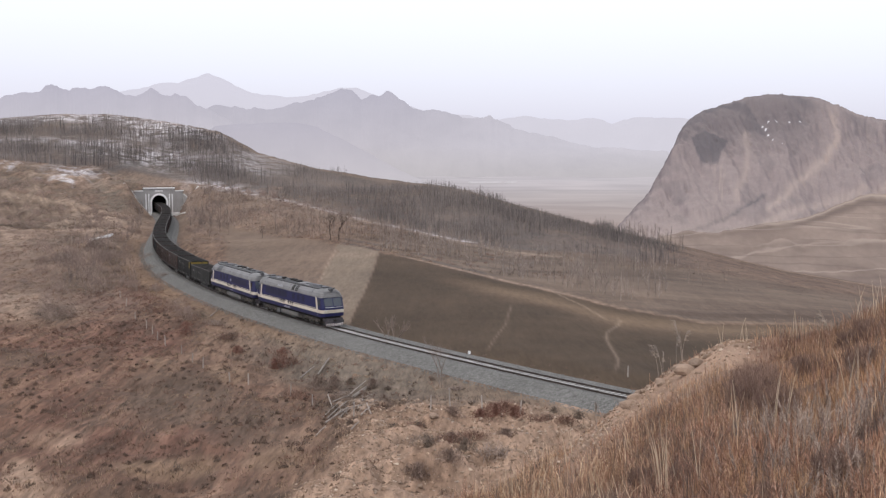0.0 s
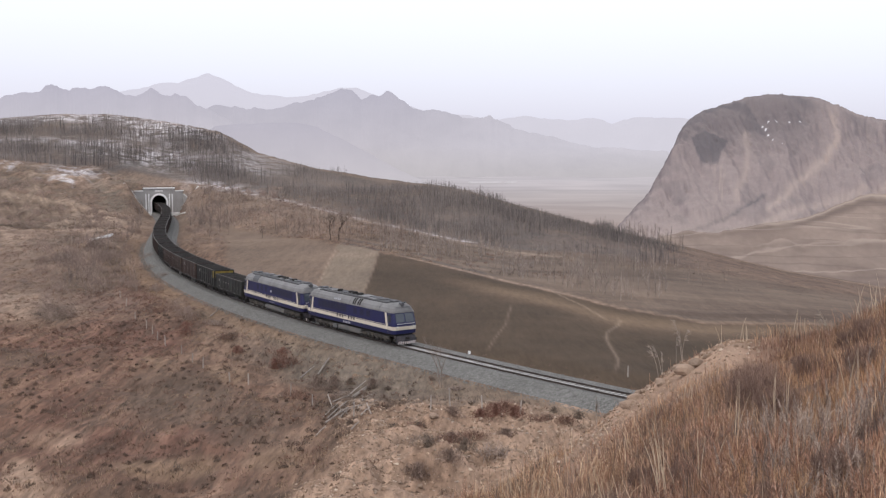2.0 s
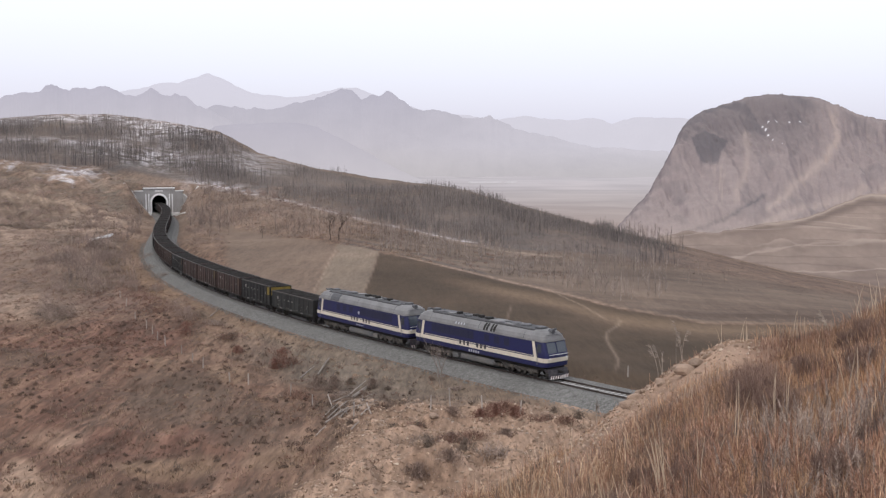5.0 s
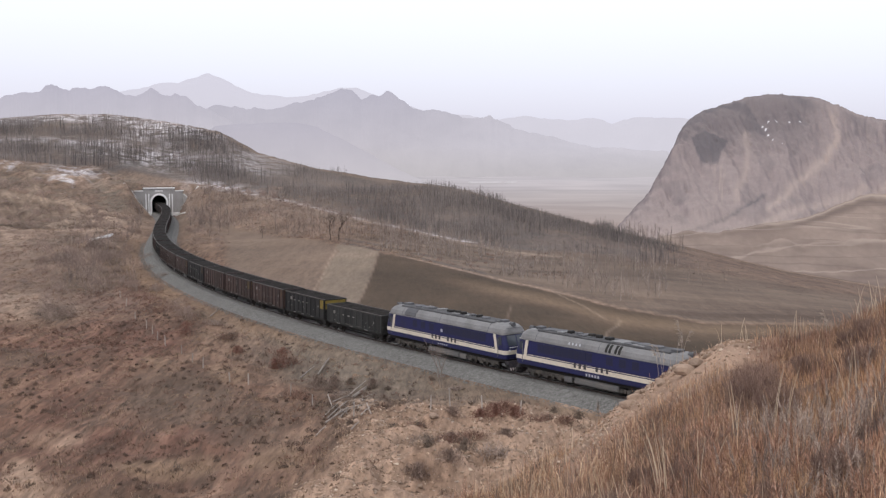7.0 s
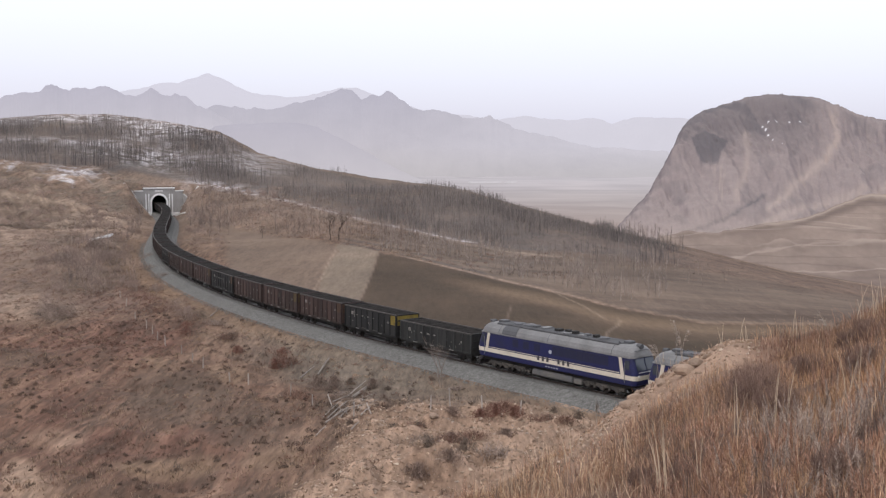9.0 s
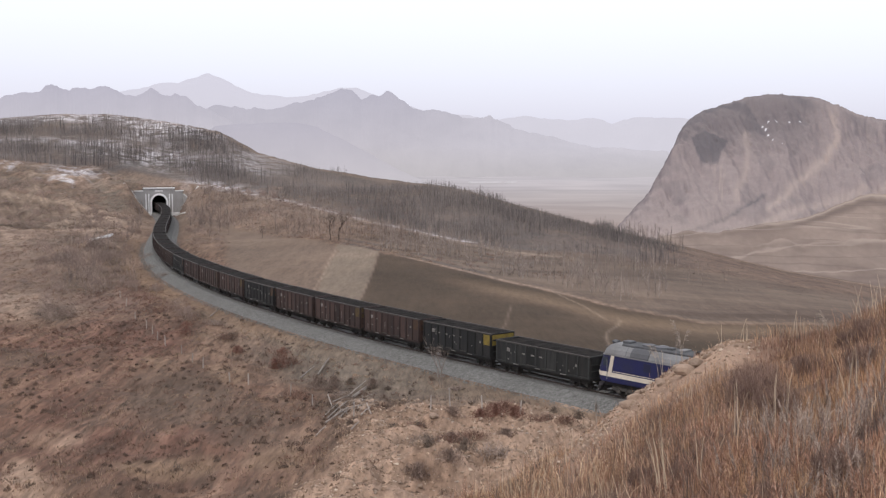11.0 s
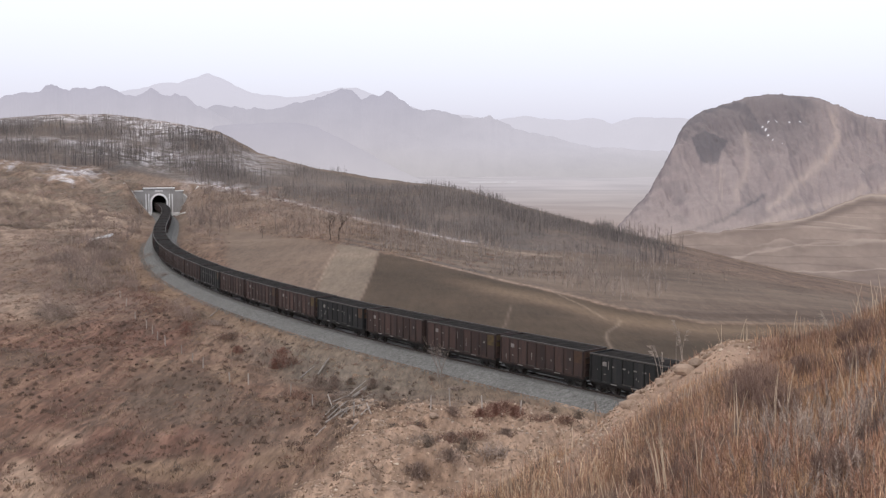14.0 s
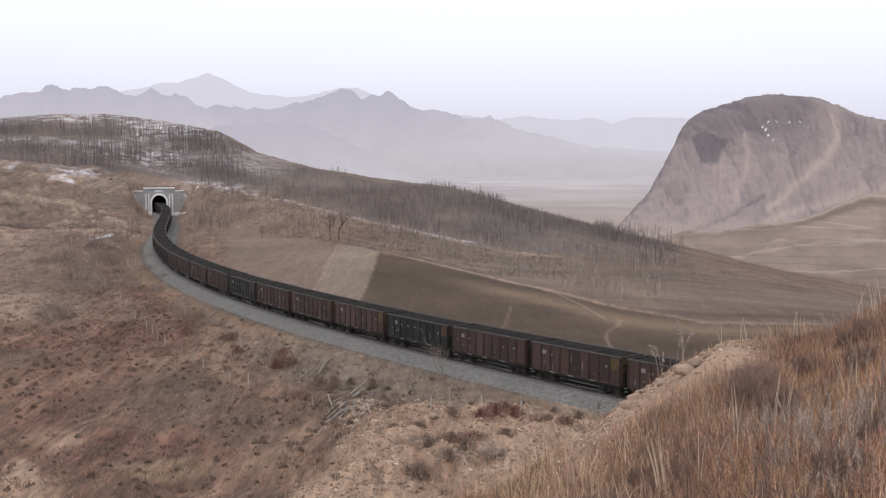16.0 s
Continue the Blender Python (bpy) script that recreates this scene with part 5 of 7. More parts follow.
        if r.random() < 0.62:
            y0, y1 = r.uniform(-0.95, -0.5), r.uniform(0.2, 0.9)
            part("roof_panel", boxed(x, x + w - 0.12, y0, y1, 4.56, r.uniform(4.61, 4.68), 0.015), r.choice((ROOFGREY, DARKGREY, ROOFGREY)), loco)
        x += w
    bm = bmesh.new()
    box(bm, -8.3, 8.3, -0.62, 0.62, 4.5, 4.562, 0.02)
    part("roof_deck", bm, SOOT, loco, "sooty flat strip along the roof")
    for x, rad in ((5.9, 0.62), (4.4, 0.62), (-5.4, 0.5)):
        ridge_fan(loco, x, rad, 4.53)
    for x0, x1, w, h in ((-8.7, -7.9, 0.45, 0.2), (-4.6, -4.1, 0.35, 0.26), (-3.5, -2.9, 0.3, 0.2), (-1.1, -0.5, 0.28, 0.3), (0.1, 0.8, 0.4, 0.24), (3.2, 3.8, 0.4, 0.18), (7.7, 8.6, 0.5, 0.18)):
        part("roof_hatch", boxed(x0, x1, -w, w * 0.7, 4.4, 4.56 + h, 0.06), UNDER if h > 0.22 else DARKGREY, loco)
    part("exhaust", boxed(-2.0, -1.5, -0.3, 0.3, 4.5, 4.84, 0.05), UNDER, loco, "sooty exhaust stack")
    for x in (-8.3, 8.9):
        bm = bmesh.new()
        tube(bm, (x, 0.5, 4.4), (x + 0.7, 0.5, 4.62), 0.06, 0.1, 10)
        part("horn", bm, DARKGREY, loco)
    # underframe
    part("frame_sill", boxed(-10.1, 10.1, -1.15, 1.15, 0.9, 1.32), UNDER, loco)
    bm = bmesh.new()
    box(bm, -2.7, 2.7, -1.42, 1.42, 0.34, 0.95, 0.14)
    part("fuel_tank", bm, TANK, loco, "grey fuel tank")
    for sy in (-1, 1):
        part("battery_box", boxed(-3.9, -2.9, sy * 1.2 - 0.25, sy * 1.2 + 0.25, 0.4, 0.9, 0.03), TANK, loco)
        for x in (3.1, 3.5, 3.9):
            bm = bmesh.new()
            tube(bm, (x, sy * 1.0, 0.6), (x, sy * 1.45, 0.6), 0.16, n=10)
            part("air_reservoir", bm, DUSTY, loco)
    # the body stands above its underframe
    for c in loco.children:
        if not c.name.startswith(("frame_sill", "fuel_tank", "battery_box", "air_reservoir", "coupler", "pilot", "step", "buffer_step")):
            c.location.z += 0.2
    sets = []
    for bx in (-6.35, 6.35):
        bg = bogie(loco, bx, (-1.8, 0.0, 1.8), 0.525, 2.6, 0.95, DUSTY, 0.2)
        for a in (-1.8, 0.0, 1.8):
            sets.append(wheelset(bg, a, 0.525))
    return loco, sets


def wagon(label, paint, end_paint, top, marks, L=5.62):
    """An open coal wagon with ribbed sides, bogies and a heaped load."""
    w = empty("coal_wagon", label, "railway wagon", "coal train")
    W = 1.5
    for sy in (-1, 1):
        part("side_wall", boxed(-L, L, sy * W - 0.04, sy * W + 0.04, 1.18, top - 0.1), paint, w)
        part("side_sill", boxed(-L - 0.05, L + 0.05, sy * (W + 0.02) - 0.09, sy * (W + 0.02) + 0.09, 1.02, 1.22, 0.02), paint, w)
        part("top_rail", boxed(-L - 0.04, L + 0.04, sy * (W + 0.01) - 0.08, sy * (W + 0.01) + 0.08, top - 0.13, top, 0.02), RIMGREY, w, "scuffed grey top rail")
        for k in range(10):
            x = -L + 0.1 + k * (2 * L - 0.2) / 9
            bm = bmesh.new()
            v = [bm.verts.new(p) for p in ((x - 0.09, sy * (W + 0.03), 1.15), (x + 0.09, sy * (W + 0.03), 1.15), (x + 0.09, sy * (W + 0.03), top - 0.14), (x - 0.09, sy * (W + 0.03), top - 0.14), (x - 0.06, sy * (W + 0.16), 1.15), (x + 0.06, sy * (W + 0.16), 1.15), (x + 0.06, sy * (W + 0.11), top - 0.14), (x - 0.06, sy * (W + 0.11), top - 0.14))]
            for q in ((4, 5, 6, 7), (0, 1, 5, 4), (1, 2, 6, 5), (2, 3, 7, 6), (3, 0, 4, 7)):
                bm.faces.new([v[i] for i in q])
            bmesh.ops.recalc_face_normals(bm, faces=bm.faces)
            part("rib", bm, RIBS[paint.name], w)
            if k < 9:
                gap = (2 * L - 0.2) / 9
                part("side_panel", boxed(x + 0.12, x + gap - 0.12, sy * (W + 0.05) - 0.006, sy * (W + 0.05) + 0.006, 1.26, top - 0.2), paint, w)
        flecks = random.Random(round(top * 100) + marks + len(label))
        for _ in range(7):
            x, z0, tall = flecks.uniform(-L + 0.5, L - 1.4), flecks.uniform(1.3, top - 1.2), flecks.choice((0.12, 0.2, 0.5, 0.75))
            part("chalk_streak", boxed(x - 0.035, x + 0.035, sy * (W + 0.064) - 0.004, sy * (W + 0.064) + 0.004, z0, z0 + tall), CHALK_LIT, w)
        # pale bars imitate light catching the wagon's lower edge
        for x in (-L + 2.9, -0.4, L - 3.3):
            part("door_foot", boxed(x - 0.35, x + 0.35, sy * (W + 0.12) - 0.02, sy * (W + 0.12) + 0.02, 1.06, 1.14), CHALK_LIT, w, "door foot painted pale as if lit")
        if marks:
            part("mark_panel", boxed(-L + 1.5, -L + 1.98, sy * (W + 0.064) - 0.006, sy * (W + 0.064) + 0.006, top - 1.0, top - 0.62), CHALK_LIT, w, "chalky white mark")
            row = ((-L + 2.75, 0.12, 0.95, 0.06), (-L + 3.95, 0.22, 0.95, 0.07), (-L + 5.2, 0.24, 0.95, 0.07), (-L + 6.3, 0.2, 0.95, 0.07), (-L + 1.8, 0.12, 1.75, 0.05), (L - 1.7, 0.1, 1.05, 0.12))
            for x, hw, a, hh in row if marks == 1 else row[:1] + row[4:]:
                part("letter_bar", boxed(x - hw, x + hw, sy * (W + 0.064) - 0.006, sy * (W + 0.064) + 0.006, top - a - hh, top - a + hh), CHALK_LIT, w)
        for x in (-1.2, 1.2):
            part("door_latch", boxed(x - 0.7, x + 0.7, sy * (W + 0.1) - 0.03, sy * (W + 0.1) + 0.03, 1.24, 1.3), RIMGREY, w)
    for sx in (-1, 1):
        part("end_wall", boxed(sx * L - 0.04, sx * L + 0.04, -W + 0.05, W - 0.05, 1.18, top - 0.1), paint, w)
        part("end_rail", boxed(sx * L - 0.08, sx * L + 0.08, -W + 0.08, W - 0.08, top - 0.13, top - 0.004, 0.02), RIBS[paint.name], w)
        for z in (1.75, 2.35, 2.95):
            if z < top - 0.3:
                part("end_rib", boxed(sx * (L + 0.08) - 0.05, sx * (L + 0.08) + 0.05, -W + 0.1, W - 0.1, z - 0.06, z + 0.06), paint, w)
        part("coupler", boxed(sx * (L + 0.23) - 0.2, sx * (L + 0.23) + 0.2, -0.1, 0.1, 0.78, 0.98, 0.02), UNDER, w)
        part("headstock", boxed(sx * (L - 0.02) - 0.1, sx * (L - 0.02) + 0.1, -1.35, 1.35, 0.9, 1.2, 0.02), UNDER, w)
    if end_paint is not paint:
        part("end_panel", boxed(L + 0.045, L + 0.06, -W + 0.08, W - 0.08, top - 1.3, top - 0.16), end_paint, w, "faded coloured end panel")
        for sy in (-1, 1):
            part("corner_panel", boxed(L - 1.18, L - 0.12, sy * (W + 0.062) - 0.006, sy * (W + 0.062) + 0.006, top - 1.25, top - 0.2), end_paint, w, "faded coloured corner panel")
    # heaped load
    nx, ny = 30, 8
    X, Y = np.meshgrid(np.linspace(-L + 0.05, L - 0.05, nx), np.linspace(-W + 0.05, W - 0.05, ny))
    seed = round(top * 10) + marks
    Z = top - 0.16 + 0.22 * (1 - (Y / W) ** 2) * (1 - (X / L) ** 8) + 0.10 * vnoise(X * 1.3 + seed, Y * 1.3, seed, 3)
    i = np.arange(nx * ny).reshape(ny, nx)
    q = np.stack([i[:-1, :-1], i[:-1, 1:], i[1:, 1:], i[1:, :-1]], -1).reshape(-1, 4)
    mesh_np("coal_load", np.stack([X.ravel(), Y.ravel(), Z.ravel()], 1), q, COAL, w)
    part("floor_frame", boxed(-L + 0.02, L - 0.02, -0.5, 0.5, 0.8, 1.15), UNDER, w)
    # made-up dark box that stands in for the shadow under the wagon
    part("brake_rigging", boxed(-L + 3.1, L - 3.1, -0.85, 0.85, 0.5, 0.92, 0.04), UNDER, w)
    # dark bars added below the sills to deepen the shade there
    for sy in (-1, 1):
        part("side_bearer", boxed(-L + 0.1, L - 0.1, sy * 1.32 - 0.08, sy * 1.32 + 0.08, 0.82, 1.04), UNDER, w)
    part("floor_plate", boxed(-L, L, -1.42, 1.42, 1.1, 1.18), UNDER, w)
    part("brake_cylinder", tube(bmesh.new(), (-0.6, -0.9, 0.85), (0.4, -0.9, 0.85), 0.17, n=10), UNDER, w)
    sets = []
    for bx in (1.62 - L, L - 1.62):
        bg = bogie(w, bx, (-0.9, 0.9), 0.42, 1.25, 0.85)
        for a in (-0.9, 0.9):
            sets.append(wheelset(bg, a, 0.42))
    return w


SPEED, REAR_AT_START = 8.213, 269.2
lead, lead_wheels = locomotive("locomotive", "blue and cream diesel locomotive hauling a coal train", 0)
second, second_wheels = locomotive("locomotive", "blue and cream diesel locomotive coupled behind the leader", 1)
kinds = {
    "slate": wagon("low slate-black open wagon loaded with coal", WGREY, WGREY, 3.2, 1, 6.32),
    "black_y": wagon("black open coal wagon with yellow corner panel", BLACK, YELLOW, 3.62, 1),
    "brown_o": wagon("brown open coal wagon with ochre end", BROWN, OCHRE, 3.68, 2),
    "brown_y": wagon("brown open coal wagon with faded yellow corner", BROWN, DULLYELLOW, 3.68, 2),
    "brown": wagon("plain dark brown open wagon heaped with coal", BROWN, BROWN, 3.68, 2),
    "black": wagon("black open wagon heaped with coal", BLACK, OCHRE, 3.62, 1),
}
order = ["slate", "black_y", "brown_o", "brown_y", "brown", "black", "brown_y", "brown_o", "brown", "black", "brown", "brown_o", "brown", "brown_y", "black", "brown", "brown_o", "brown"]
order = [order[k] if k < len(order) else random.choice(["brown", "brown_o", "black", "brown_y", "brown"]) for k in range(35)]
used, train = set(), []
for k, kind in enumerate(order):
    if kind in used:
        ob = copy_thing(kinds[kind], Matrix())
    else:
        ob, _ = kinds[kind], used.add(kind)
    train.append((ob, REAR_AT_START - 6.7, 4.7, 1) if k == 0 else (ob, REAR_AT_START - 13.4 - 12.01 * (k - 1) - 6.0, 4.0, 1))
train += [(second, REAR_AT_START + 11.0, 6.35, -1), (lead, REAR_AT_START + 33.0, 6.35, 1)]


def ride(s, pivot, way):
    """The pose of a vehicle whose bogies both stand on the line."""
    ax, ay, _ = on_line(s + pivot)
    bx, by, _ = on_line(s - pivot)
    turn = math.degrees(math.atan2(ay - by, ax - bx)) + (180 if way < 0 else 0)
    return pose((ax + bx) / 2, (ay + by) / 2, 0, 0, 0, turn)


# ---- plants ----
STRAW = island("dry_straw", [(0, (0.211, 0.122, 0.076)), (0.35, (0.377, 0.235, 0.145)), (0.75, (0.514, 0.338, 0.215)), (1, (0.685, 0.483, 0.326))], spread=0.5)
PALEGRASS = island("pale_gold_grass", [(0, (0.415, 0.281, 0.185)), (0.5, (0.598, 0.429, 0.296)), (1, (0.805, 0.647, 0.470))], spread=1.5)
RUST = island("russet_stems", [(0.0, (0.130, 0.070, 0.050)), (0.3, (0.252, 0.141, 0.100)), (0.7, (0.385, 0.228, 0.163)), (1.0, (0.62, 0.43, 0.325))], spread=0.6)
GREYWORT = island("grey_wormwood", [(0.0, (0.19, 0.145, 0.122)), (0.5, (0.34, 0.278, 0.241)), (1.0, (0.54, 0.465, 0.412))], spread=1.2)
SHRUB = island("dark_shrub", [(0.0, (0.084, 0.061, 0.050)), (0.5, (0.122, 0.089, 0.072)), (1.0, (0.175, 0.128, 0.103))], spread=0.2)
# bare wood again, its tones paled for the haze over the high hill
HAZETWIG = island("hazed_wood", [(0, (0.128, 0.116, 0.114)), (0.5, (0.205, 0.184, 0.177)), (1, (0.310, 0.279, 0.267))], spread=0.03)
TWIG = island("bare_wood", [(0, (0.104, 0.093, 0.090)), (0.5, (0.172, 0.153, 0.146)), (1, (0.285, 0.255, 0.243))], spread=0.03)
PALEWOOD = island("pale_saplings", [(0.0, (0.19, 0.148, 0.127)), (0.5, (0.27, 0.217, 0.188)), (1.0, (0.37, 0.305, 0.265))], spread=0.05)
BROOM = island("broom_twigs", [(0, (0.216, 0.171, 0.146)), (0.5, (0.286, 0.229, 0.198)), (1, (0.382, 0.310, 0.271))], spread=0.05)
PALESTEM = island("pale_stems", [(0, (0.221, 0.183, 0.162)), (0.5, (0.306, 0.259, 0.231)), (1, (0.408, 0.357, 0.323))], spread=0.05)
SAPLING = island("sapling_bark", [(0.0, (0.160, 0.131, 0.116)), (0.5, (0.254, 0.210, 0.186)), (1.0, (0.377, 0.319, 0.283))], spread=0.05)
BARK, bn_, bl_, bb_ = mat("bark", 0.95, 0, 0.1)
bl_.new(ramp(bn_, bl_, noise_node(bn_, bl_, 2.0, 5), [(0.3, (0.05, 0.038, 0.033)), (0.7, (0.115, 0.088, 0.074))]), bb_.inputs["Base Color"])
rng = np.random.default_rng(7)


def blades(name, x, y, z, h, w, lean, bend, material, az=None, parent=None):
    """Flat tapering blades, each of two bent segments, rooted at x, y, z."""
    n = len(x)
    az = rng.uniform(0, math.tau, n) if az is None else az
    face = rng.uniform(0, math.tau, n)
    dx, dy = np.cos(az), np.sin(az)
    fx, fy = np.cos(face) * w / 2, np.sin(face) * w / 2
    mx, my, mz = x + dx * lean * h * 0.5, y + dy * lean * h * 0.5, z + h * 0.55
    tx, ty, tz = x + dx * (lean + bend) * h, y + dy * (lean + bend) * h, z + h * (1 - 0.3 * bend)
    v = np.stack([np.stack([x - fx, y - fy, z - 0.03 * h], 1), np.stack([x + fx, y + fy, z - 0.03 * h], 1),
                  np.stack([mx - fx * 0.7, my - fy * 0.7, mz], 1), np.stack([mx + fx * 0.7, my + fy * 0.7, mz], 1),
                  np.stack([tx, ty, tz], 1)], 1).reshape(-1, 3)
    k = np.arange(n) * 5
    f = np.concatenate([np.stack([k, k + 1, k + 3], 1), np.stack([k, k + 3, k + 2], 1), np.stack([k + 2, k + 3, k + 4], 1)])
    return mesh_np(name, v, f, material, parent)


def spikes(name, x, y, z, tx, ty, tz, w, material, parent=None):
    """Thin three-sided twigs from root to tip."""
    n = len(x)
    a0 = rng.uniform(0, math.tau, n)
    ring = []
    for k in range(3):
        a = a0 + k * math.tau / 3
        ring.append(np.stack([x + np.cos(a) * w / 2, y + np.sin(a) * w / 2, z], 1))
    v = np.stack(ring + [np.stack([tx, ty, tz], 1)], 1).reshape(-1, 3)
    k = np.arange(n) * 4
    f = np.concatenate([np.stack([k, k + 1, k + 3], 1), np.stack([k + 1, k + 2, k + 3], 1), np.stack([k + 2, k, k + 3], 1)])
    return mesh_np(name, v, f, material, parent)


def leaves(name, x, y, z, tx, ty, tz, w, material):
    """Single tapering blades from root to tip."""
    n = len(x)
    a = rng.uniform(0, math.tau, n)
    cx, cy = np.cos(a) * w / 2, np.sin(a) * w / 2
    v = np.stack([np.stack([x - cx, y - cy, z], 1), np.stack([x + cx, y + cy, z], 1), np.stack([tx, ty, tz], 1)], 1).reshape(-1, 3)
    return mesh_np(name, v, np.arange(n * 3).reshape(n, 3), material)


SHRUB2 = island("grey_brown_twigs", [(0, (0.113, 0.081, 0.068)), (0.5, (0.185, 0.135, 0.113)), (1, (0.283, 0.213, 0.180))], spread=2.0)
THICKET = island("thicket_twigs", [(0, (0.247, 0.187, 0.160)), (0.5, (0.324, 0.251, 0.215)), (1, (0.431, 0.343, 0.296))], spread=0.06)
DOME = island("shrub_twigs", [(0, (0.155, 0.099, 0.081)), (0.5, (0.243, 0.166, 0.134)), (1, (0.367, 0.259, 0.213))], spread=2.5)
MIDRUST = island("slope_scrub", [(0, (0.105, 0.059, 0.045)), (0.5, (0.168, 0.097, 0.074)), (1, (0.239, 0.150, 0.115))], spread=0.06)
MIDGREY = island("slope_grey_scrub", [(0, (0.100, 0.078, 0.063)), (0.5, (0.156, 0.123, 0.100)), (1, (0.232, 0.189, 0.154))], spread=0.06)
MIDSTRAW = island("slope_grass", [(0.0, (0.169, 0.120, 0.088)), (0.5, (0.294, 0.213, 0.152)), (1.0, (0.450, 0.340, 0.250))], spread=0.06)


SHRUB_SPOTS = [(0.288, 9.0, 0.40), (0.304, 8.7, 0.42), (0.296, 9.5, 0.42), (0.318, 8.2, 0.32), (0.385, 10.0, 0.26), (0.402, 9.7, 0.28), (0.40, 8.2, 0.30), (0.19, 8.0, 0.2), (0.375, 5.7, 0.24), (0.39, 5.5, 0.22), (0.145, 7.9, 0.24), (0.165, 7.6, 0.22), (0.23, 7.0, 0.18), (0.31, 5.6, 0.16), (0.345, 9.8, 0.26)]
PLUME_SPOTS = [(0.325, 7.4, 0.34), (0.338, 7.7, 0.3), (0.30, 7.6, 0.22), (0.385, 6.9, 0.34), (0.405, 6.6, 0.36), (0.37, 6.6, 0.26), (0.295, 5.0, 0.14), (0.43, 7.2, 0.3), (0.40, 5.4, 0.2), (0.36, 5.6, 0.26), (0.42, 6.0, 0.3), (0.35, 7.0, 0.28), (0.385, 8.0, 0.28), (0.31, 6.4, 0.22)]


def cleared(t, d):
    """How far the low growth gives way to shrubs."""
    out = np.zeros_like(t)
    for a, b, r in SHRUB_SPOTS + PLUME_SPOTS:
        out = np.maximum(out, np.exp(-(((t * d - a * b) ** 2 + (d - b + 0.25 * r) ** 2) / (0.95 * r) ** 2) ** 2))
    return out


def near_hill():
    """Growth on the camera's own hill, dense by area."""
    def places(n, t0, t1, d0, d1, power=1.0):
        t = rng.uniform(t0, t1, n)
        return t, d0 + (d1 - d0) * rng.uniform(0, 1, n) ** power

    def bare(t, d, brow):
        return np.exp(-((d - brow + 1.3) / np.interp(t, [0.14, 0.22], [2.1, 3.2])) ** 2) * step(t, 0.08, 0.13) * (1 - step(t, 0.285, 0.33))

    t, d = places(420000, -0.16, 0.56, 3.3, 16.5, 0.75)
    brow = across(BROW, t)[0]
    x, y = t * d, d
    cl = vnoise(x / 0.6, y / 0.6, 81, 3)
    keep = (d < brow + 0.5) & (rng.uniform(0, 1, len(t)) > bare(t, d, brow) * 1.0) & (cl + rng.normal(0, 0.18, len(t)) > 0.0) & (rng.uniform(0, 1, len(t)) > 0.35 * cleared(t, d))
    x, y, t, d = x[keep], y[keep], t[keep], d[keep]
    z = land(x, y)[0]
    tall = np.clip(0.75 + 0.8 * vnoise(x / 1.1, y / 1.1, 82, 3) + 0.3 * step(t, 0.3, 0.42), 0.25, 1.9)
    kind = vnoise(x / 0.9, y / 1.6, 83, 3) + 0.55 * vnoise(x / 3.5, y / 3.5, 84, 2) + rng.normal(0, 0.12, len(x)) + 0.3 * (1 - step(t, 0.02, 0.16)) - 0.1 * step(t, 0.29, 0.4) + 0.4 * np.exp(-((d - across(BROW, t)[0] + 1.4) / 1.2) ** 2) * step(t, 0.2, 0.26)
    for name, sel, h0, h1, w0, matl, label in (
            ("russet_undergrowth", (kind > -0.30) & (kind < 0.08), 0.02, 0.09, 0.010, RUST, "low russet dead undergrowth covering the slope"),
            ("dark_undergrowth", (kind <= -0.30), 0.02, 0.10, 0.008, SHRUB2, "dark brown dead stems in hollows of the slope"),
            ("dry_grass", (kind >= 0.08), 0.02, 0.12, 0.006, STRAW, "straw-coloured dry winter grass on the slope")):
        xs, ys, zs = x[sel], y[sel], z[sel]
        n = len(xs)
        h = rng.uniform(h0, h1, n) * tall[sel]
        a = rng.uniform(0, math.tau, n)
        k = rng.uniform(0, 0.9, n) ** 1.5 * h
        ob = leaves(name, xs, ys, zs - 0.01, xs + np.cos(a) * k, ys + np.sin(a) * k, zs + h, rng.uniform(0.5, 1.5, n) * w0, matl)
        tagged(ob, label, "dry grass", kind="stuff")
    # russet weeds: stems with short side sprigs
    t, d = places(3000, -0.05, 0.54, 3.8, 14.5, 0.8)
    brow = across(BROW, t)[0]
    x, y = t * d, d
    ok = (d < brow + 0.1) & (rng.uniform(0, 1, len(t)) > bare(t, d, brow) * 1.1) & (vnoise(x / 1.6, y / 1.6, 86, 2) > -0.1) & (cleared(t, d) < 0.5)
    x, y = x[ok], y[ok]
    reps = 16
    n = len(x) * reps
    h = np.repeat(0.08 + 0.24 * rng.uniform(0, 1, len(x)) ** 1.8, reps)
    zb = np.repeat(land(x, y)[0], reps)
    u = np.tile(np.linspace(0.0, 0.95, reps), len(x))
    lx, ly = np.repeat(rng.normal(0, 0.12, len(x)), reps), np.repeat(rng.normal(0, 0.12, len(x)), reps)
    rx, ry, rz = np.repeat(x, reps) + lx * u * h, np.repeat(y, reps) + ly * u * h, zb + u * h
    a = rng.uniform(0, math.tau, n)
    ln = np.where(u == 0, h, (1.1 - u) * h * rng.uniform(0.15, 0.4, n))
    out = np.where(u == 0, 0.0, 0.55)
    ob = spikes("russet_weeds", rx, ry, rz, rx + np.cos(a) * ln * out + lx * ln, ry + np.sin(a) * ln * out + ly * ln, rz + ln * np.where(u == 0, 1.0, 0.8), np.where(u == 0, 0.006, 0.005), RUST)
    tagged(ob, "branching russet dead weeds", "dead weeds", kind="stuff")
